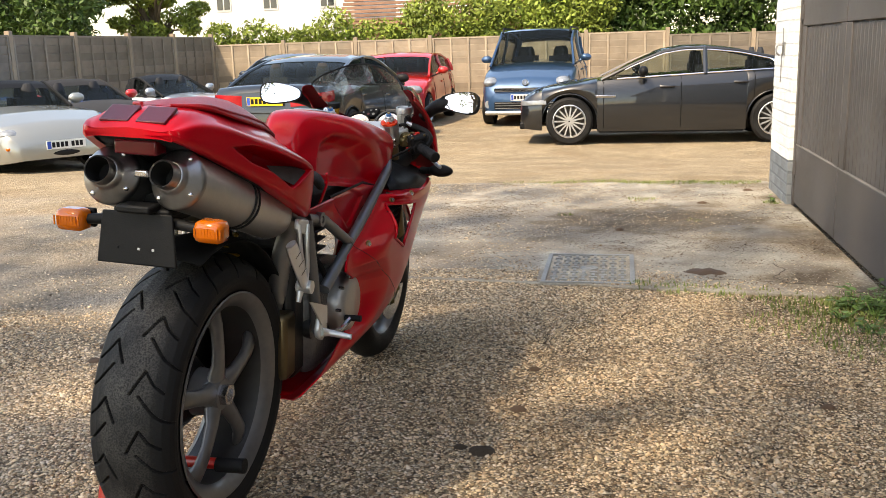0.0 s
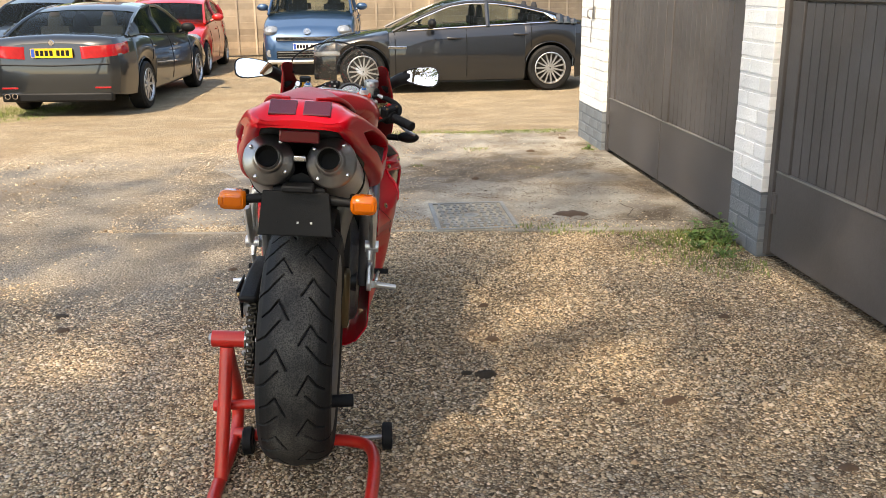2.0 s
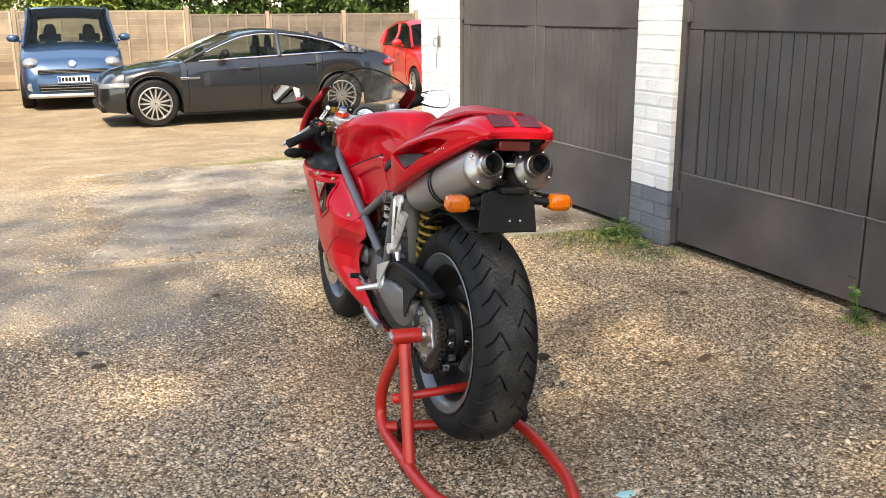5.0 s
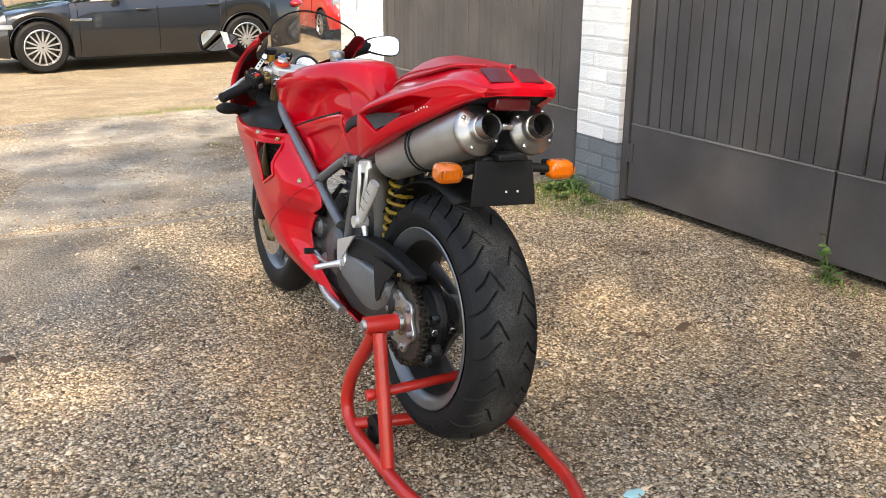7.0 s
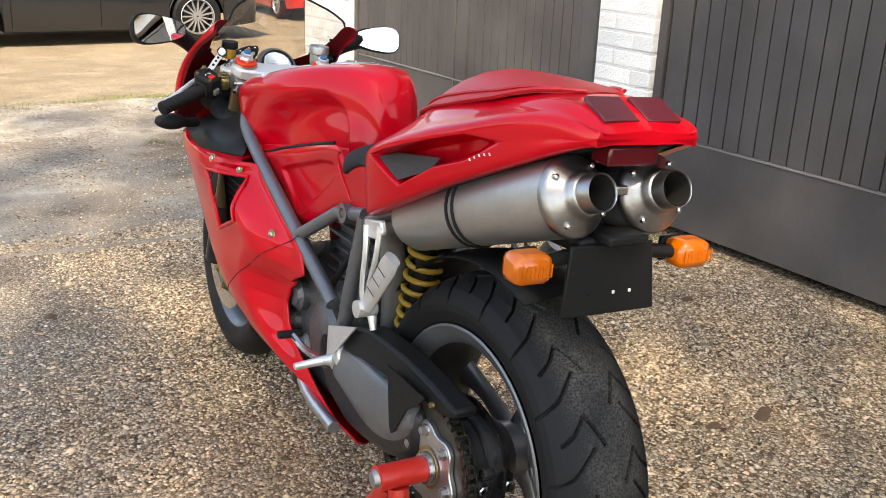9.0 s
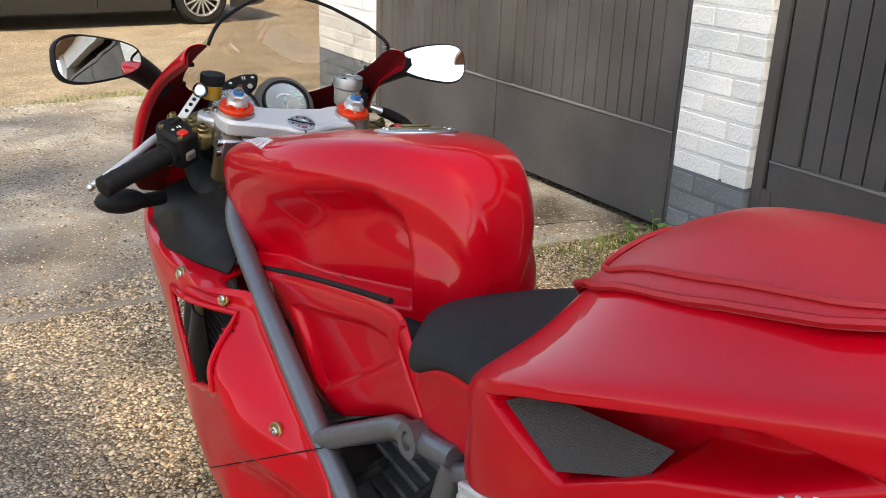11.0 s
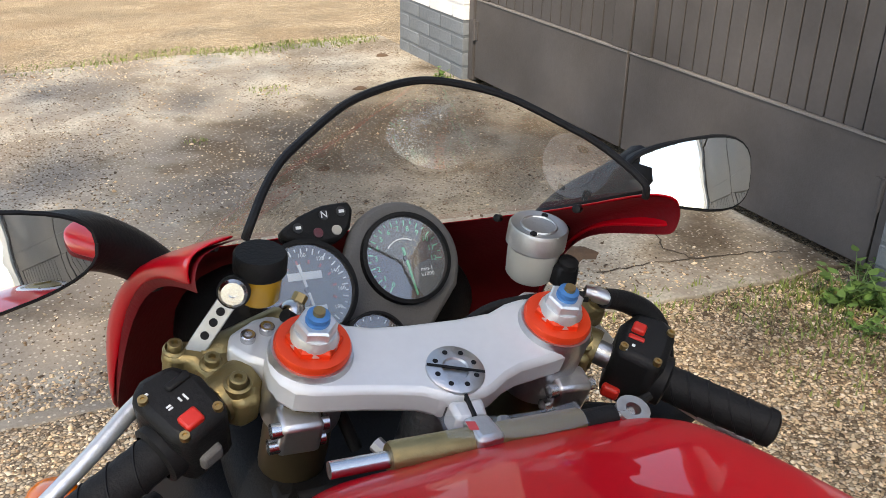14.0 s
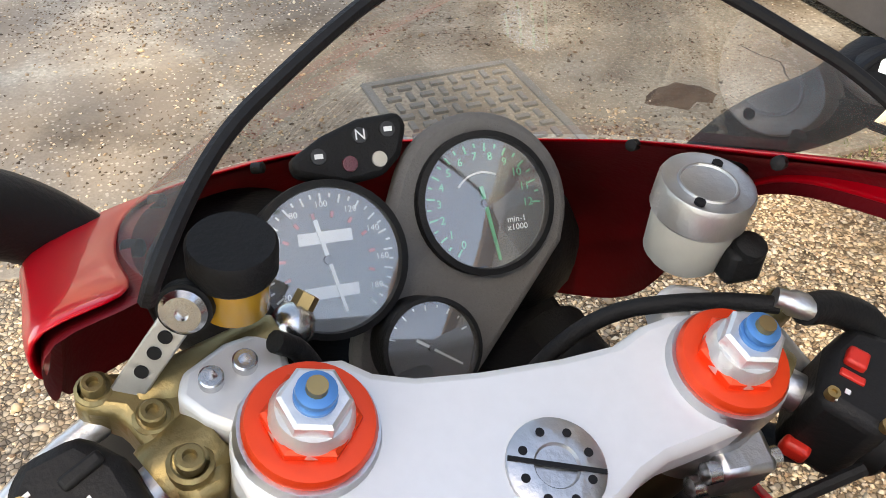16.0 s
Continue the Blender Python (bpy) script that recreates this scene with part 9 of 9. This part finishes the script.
# ---- loose stones, weeds and litter ----
def stones(name, boxes, label, seed, material=None, flat=1.0, category="gravel"):
    """Small flattened pebbles lying in the given fields: (x0, x1, y0, y1, count, size, keep)."""
    rng = np.random.default_rng(seed)
    base = np.array([(1, 0, 0), (-1, 0, 0), (0, 1, 0), (0, -1, 0), (0, 0, 1), (0, 0, -1)], float)
    tri = np.array([(0, 2, 4), (2, 1, 4), (1, 3, 4), (3, 0, 4), (2, 0, 5), (1, 2, 5), (3, 1, 5), (0, 3, 5)])
    allv = []
    for x0, x1, y0, y1, count, size, keep in boxes:
        xy = np.stack([rng.uniform(x0, x1, count), rng.uniform(y0, y1, count)], 1)
        if keep is not None:
            ok = np.array([rng.random() < keep(a, b) for a, b in xy])
            xy = xy[ok]
        n = len(xy)
        z = np.array([ground_z(a, b) for a, b in xy])
        s = size * rng.lognormal(0, 0.35, n)
        rad = np.stack([s * rng.uniform(0.75, 1.3, n), s * rng.uniform(0.6, 1.0, n), s * rng.uniform(0.35, 0.65, n) * flat], 1)
        v = base[None] * rad[:, None] * (1 + rng.uniform(-0.2, 0.2, (n, 6, 1)))
        tilt = rng.uniform(-0.5, 0.5, (n, 1))
        v[:, :, 2] += v[:, :, 0] * tilt
        a = rng.uniform(0, 2 * math.pi, n)[:, None]
        c, sn = np.cos(a), np.sin(a)
        x = v[:, :, 0] * c - v[:, :, 1] * sn
        y = v[:, :, 0] * sn + v[:, :, 1] * c
        v = np.stack([x + xy[:, :1], y + xy[:, 1:], v[:, :, 2] + (z + rad[:, 2] * 0.35 + lift(xy))[:, None]], 2)
        allv.append(v.reshape(-1, 3))
    v = np.concatenate(allv)
    n = len(v) // 6
    f = (tri[None] + 6 * np.arange(n)[:, None, None]).reshape(-1)
    data = bpy.data.meshes.new(name)
    data.vertices.add(len(v))
    data.vertices.foreach_set("co", v.astype(np.float32).ravel())
    data.loops.add(len(f))
    data.loops.foreach_set("vertex_index", f.astype(np.int32))
    data.polygons.add(len(f) // 3)
    data.polygons.foreach_set("loop_start", np.arange(0, len(f), 3, dtype=np.int32))
    data.update(calc_edges=True)
    data.materials.append(material or M_PEBBLE)
    return tagged(new(name, data), label, category, kind="stuff")


def lift(xy):
    return np.array([max(0, slab_z(x)) if on_slab(x, y) else 0.0 for x, y in xy])


def on_slab(x, y):
    return 4.0 + 0.11 * (1.12 - x) < y < 7.35 and -2.1 + 0.1 * (y - 5) < x < 1.1


def density(x, y):
    """How thickly the gravel lies."""
    if x > WX - 0.02 or (-0.385 < x < 0.09 and 4.2 < y < 4.83):
        return 0
    worn = noise.noise((x * 0.9, y * 0.9, 2.0)) + 0.5 * noise.noise((x * 2.7, y * 2.7, 4.0))
    if on_slab(x, y):
        side = min(1, max(0, (0.55 - x) / 0.7))
        d = 0.004 + 0.08 * side + (0.10 + 0.75 * side) * max(0, worn - 0.02)
        d += (0.15 + 0.8 * side) * max(0, 1 - abs(y - 4.02 - 0.11 * (1.12 - x)) / (0.22 + 0.3 * abs(noise.noise((x * 3, 2, 8)))))
        d += 0.6 * max(0, 1 - (x + 2.1) / 0.6)
        d += 0.30 * max(0, 1 - math.hypot(x - 0.25, (y - 5.75) * 1.4) / 0.85 + 0.6 * worn)
        return max(0.004, d)
    bare = min(1, max(0, (-1.0 - x) / 0.5)) * min(1, max(0, (y - 2.8) / 0.8)) * min(1, max(0, (6.8 - y) / 0.8))
    return max(0.03, min(1, 0.9 + 0.5 * worn - 0.95 * bare)) * min(1, max(0.0, (6.9 - y + 0.6 * worn) / 1.8))


stones("gravel", [(-2.9, 1.08, 0.9, 4.4, 205000, 0.0042, density), (-2.6, 1.08, 4.3, 7.6, 60000, 0.0040, density), (-4.5, -2.6, 1.5, 6.6, 26000, 0.0060, density), (-1.2, 1.08, -0.4, 0.9, 12000, 0.0060, density)], "loose tan, brown and grey pebbles on the yard", 31)


def crumbs(x, y):
    """Crumbs of soil and dead leaf gather in drifts on the slab."""
    if not on_slab(x, y) or (-0.385 < x < 0.09 and 4.2 < y < 4.83):
        return 0
    return max(0.04, 0.28 + 1.6 * noise.noise((x * 1.7, y * 1.7, 9.0)) + 0.6 * noise.noise((x * 6, y * 6, 3.0)))


stones("leaf_crumbs", [(-2.0, 1.08, 4.1, 7.3, 60000, 0.0034, crumbs)], "brown crumbs of soil and dead leaf on the slab", 37, M_CRUMB, 0.5, "litter")


def grass(name, spots, label, seed, material, height=0.06):
    """Tufts of thin blades round spots (x, y, radius, count)."""
    rng = np.random.default_rng(seed)
    vs = []
    for x, y, r, count in spots:
        a = rng.uniform(0, 2 * math.pi, count)
        d = r * np.sqrt(rng.uniform(0, 1, count))
        px_, py_ = x + d * np.cos(a), y + d * np.sin(a)
        for i in range(count):
            if px_[i] > WX - 0.005:
                continue
            h = height * rng.uniform(0.4, 1.3)
            t = rng.uniform(0, 2 * math.pi)
            lean = rng.uniform(0.1, 0.8) * h
            w = rng.uniform(0.0018, 0.004)
            z = ground_z(px_[i], py_[i]) + (slab_z(px_[i]) - 0.002 if on_slab(px_[i], py_[i]) else -0.002)
            b = np.array((px_[i], py_[i], z))
            u = np.array((math.cos(t), math.sin(t), 0))
            s = np.array((-math.sin(t), math.cos(t), 0)) * w
            m = b + u * lean * 0.35 + np.array((0, 0, h * 0.6))
            e = b + u * lean + np.array((0, 0, h))
            vs += [b - s, b + s, m + s * 0.8, m - s * 0.8, m - s * 0.8, m + s * 0.8, e + s * 0.1, e - s * 0.1]
    ob = leaf_object(name, np.array(vs), material)
    return tagged(ob, label, "grass", kind="stuff")


rs = random.Random(4)
grass("grass", [(0.93, 3.92, 0.10, 260), (0.75, 3.86, 0.16, 260), (0.95, 3.70, 0.16, 220), (0.70, 3.60, 0.22, 160), (0.45, 4.02, 0.10, 70), (0.25, 4.07, 0.10, 80), (0.10, 4.12, 0.06, 40), (0.62, 4.0, 0.08, 50), (0.98, 3.35, 0.10, 60), (0.90, 3.30, 0.16, 110), (0.78, 3.42, 0.14, 60), (1.0, 3.80, 0.12, 200), (0.84, 3.62, 0.16, 200), (1.02, 2.12, 0.07, 90), (0.99, 2.0, 0.08, 40)], "short green weeds and grass along the wall", 41, M_GRASS, 0.026)
grass("grass", [(0.95 - 0.17 * i, 7.38 + rs.uniform(-0.06, 0.10), 0.15, max(30, 280 - 24 * i)) for i in range(12)] + [(1.0, 6.35, 0.06, 60), (0.15, 6.5, 0.10, 60), (-0.35, 5.9, 0.05, 25), (0.45, 5.7, 0.05, 20)], "thin green grass at the far edge of the slab", 42, M_GRASS, 0.017)
grass("grass", [(-5.3 + rs.uniform(-0.8, 0.8), 10.6 + rs.uniform(-0.7, 0.7), 0.5, 420) for i in range(16)], "patch of rough yellow-green grass by the parked cars", 43, M_GRASS, 0.022)


def build_weed(x, y, h, n, seed, label, spread=0.05, size=0.022):
    """Broad-leaved weed: stems with paired heart-shaped leaves."""
    rng = random.Random(seed)
    root = thing("weed", pose(x, y, 0), label, "weed", "weeds along the garage wall")
    for k in range(n):
        a = rng.uniform(0, 2 * math.pi)
        top = Vector((spread * rng.uniform(0.2, 1) * math.cos(a), spread * rng.uniform(0.2, 1) * math.sin(a), h * rng.uniform(0.5, 1)))
        base = Vector((rng.uniform(-0.01, 0.01), rng.uniform(-0.02, 0.02), -0.01))
        mid = base.lerp(top, 0.5) + Vector((rng.uniform(-0.01, 0.01), rng.uniform(-0.01, 0.01), 0.01))
        part("stem", Mesh().tube([base, mid, top], [0.0025, 0.002, 0.001], 5), M_WEED, root)
        for t in (0.35, 0.6, 0.8, 1.0):
            p = base.lerp(top, t)
            b = rng.uniform(0, 2 * math.pi)
            u = Vector((math.cos(b), math.sin(b), rng.uniform(-0.1, 0.5))).normalized()
            v = u.cross(Vector((0, 0, 1))).normalized()
            s = size * rng.uniform(0.6, 1.2)
            pts = [p, p + u * s * 0.35 + v * s * 0.45, p + u * s * 0.9 + v * s * 0.38, p + u * s * 1.35, p + u * s * 0.9 - v * s * 0.38, p + u * s * 0.35 - v * s * 0.45]
            part("leaf", Mesh().add(pts, [(0, 1, 2, 3), (0, 3, 4, 5)]), M_WEED, root, smooth=0)
    return root


build_weed(1.03, 3.84, 0.13, 7, 1, "leafy green weed at the foot of the pier", 0.07)
build_weed(0.98, 3.78, 0.08, 8, 2, "low leafy green weed in the gravel", 0.09)
build_weed(0.86, 3.70, 0.06, 7, 3, "low leafy green weed beside the slab", 0.10)
build_weed(1.0, 3.70, 0.10, 12, 7, "bushy green weed spreading over gravel", 0.12, 0.026)
build_weed(0.93, 3.82, 0.09, 12, 8, "bushy green weed at the slab corner", 0.11, 0.026)
build_weed(0.94, 3.52, 0.05, 8, 9, "flat green weed in the gravel", 0.11, 0.02)
build_weed(1.045, 2.155, 0.19, 3, 4, "tall thin green weed against the door", 0.03, 0.032)
build_weed(1.02, 2.13, 0.07, 5, 5, "small green weed below the door", 0.05, 0.026)
build_weed(1.01, 6.40, 0.07, 4, 6, "small green weed at the corner pier", 0.05)

M_DIRT = mat("dark_soil", (0.035, 0.026, 0.018), 0.95, 0, (0.06, 0.045, 0.03), 40, 0.6, 90)
M_LEAFDEAD = mat("dead_leaf", (0.11, 0.065, 0.035), 0.8, 0, (0.07, 0.045, 0.03), 30, 0.3, 80)
M_LITTER = mat("turquoise_plastic", (0.25, 0.55, 0.55), 0.4, 0, (0.5, 0.7, 0.7), 60, 0.3, 80)


def build_clod(name, x, y, r, h, seed, material, label, category):
    me = Mesh()
    rng = random.Random(seed)
    rings = []
    for k, (q, z) in enumerate(((1.0, -0.004), (0.9, 0.35 * h), (0.65, 0.8 * h), (0.25, h))):
        rings.append([(x + r * q * (1 + 0.45 * noise.noise((math.cos(a) * 2, math.sin(a) * 2, seed + k * 0.2))) * math.cos(a) * 1.5, y + r * q * (1 + 0.45 * noise.noise((math.cos(a) * 2, math.sin(a) * 2, seed + 5))) * math.sin(a), z + 0.15 * h * rng.uniform(-1, 1) * (k > 0) + ground_z(x, y)) for a in (2 * math.pi * i / 14 for i in range(14))])
    me.loft(rings)
    return tagged(part(name, me, material, smooth=50), label, category)


build_clod("soil_clod", -0.365, 2.31, 0.028, 0.016, 1, M_DIRT, "dark crumbled clod of damp soil on gravel", "soil")
build_clod("soil_clod", -0.43, 2.33, 0.014, 0.010, 2, M_DIRT, "small dark crumb of soil on gravel", "soil")
for i, (x, y, r) in enumerate(((-0.30, 2.62, 0.020), (0.165, 2.04, 0.020), (0.20, 2.06, 0.017), (0.01, 2.07, 0.015), (0.62, 2.74, 0.016), (-1.9, 2.9, 0.02), (0.92, 6.9, 0.03), (-0.28, 2.98, 0.014), (-1.35, 3.6, 0.016), (0.5, 1.6, 0.02), (0.55, 6.35, 0.03), (0.0, 5.4, 0.02))):
    build_clod("dead_leaf", x, y, r, 0.012 + (max(0, slab_z(x)) if on_slab(x, y) else 0), 10 + i, M_LEAFDEAD, "curled brown dead leaf on the gravel", "leaf")
build_clod("litter", -0.655, 1.34, 0.022, 0.006, 50, M_LITTER, "scrap of turquoise plastic on the gravel", "litter")
build_clod("twig_heap", -1.95, 3.06, 0.02, 0.010, 51, M_DIRT, "thin dark twigs lying on gravel", "twig")

# damp leaf litter and cracks on the slab
build_clod("leaf_litter", 0.41, 4.39, 0.085, 0.010 + slab_z(0.41), 60, M_LEAFDEAD, "damp brown patch of leaf litter on concrete", "litter")


def build_crack(points, width, seed):
    """A thin soil-filled crack along points of the slab."""
    rng = random.Random(seed)
    line = []
    for a, b in zip(points, points[1:]):
        for k in range(6):
            t = k / 6
            line.append((a[0] + (b[0] - a[0]) * t + rng.uniform(-0.008, 0.008), a[1] + (b[1] - a[1]) * t + rng.uniform(-0.008, 0.008)))
    me = Mesh()
    rows = []
    for i, (x, y) in enumerate(line):
        dx, dy = line[min(i + 1, len(line) - 1)][0] - line[max(i - 1, 0)][0], line[min(i + 1, len(line) - 1)][1] - line[max(i - 1, 0)][1]
        d = math.hypot(dx, dy) or 1
        w = width * rng.uniform(0.5, 1.3)
        rows.append([(x - dy / d * w, y + dx / d * w, slab_z(x) + 0.0015), (x, y, slab_z(x) + 0.0008), (x + dy / d * w, y - dx / d * w, slab_z(x) + 0.0015)])
    return tagged(part("slab_crack", me.grid(rows), M_DIRT, smooth=0), "thin dark soil-filled crack in concrete", "crack")


build_crack([(0.42, 4.25), (0.56, 4.24), (0.74, 4.20), (0.92, 4.16), (1.05, 4.10)], 0.0035, 1)
build_crack([(0.74, 4.20), (0.70, 4.30), (0.78, 4.45), (0.72, 4.62)], 0.0025, 2)
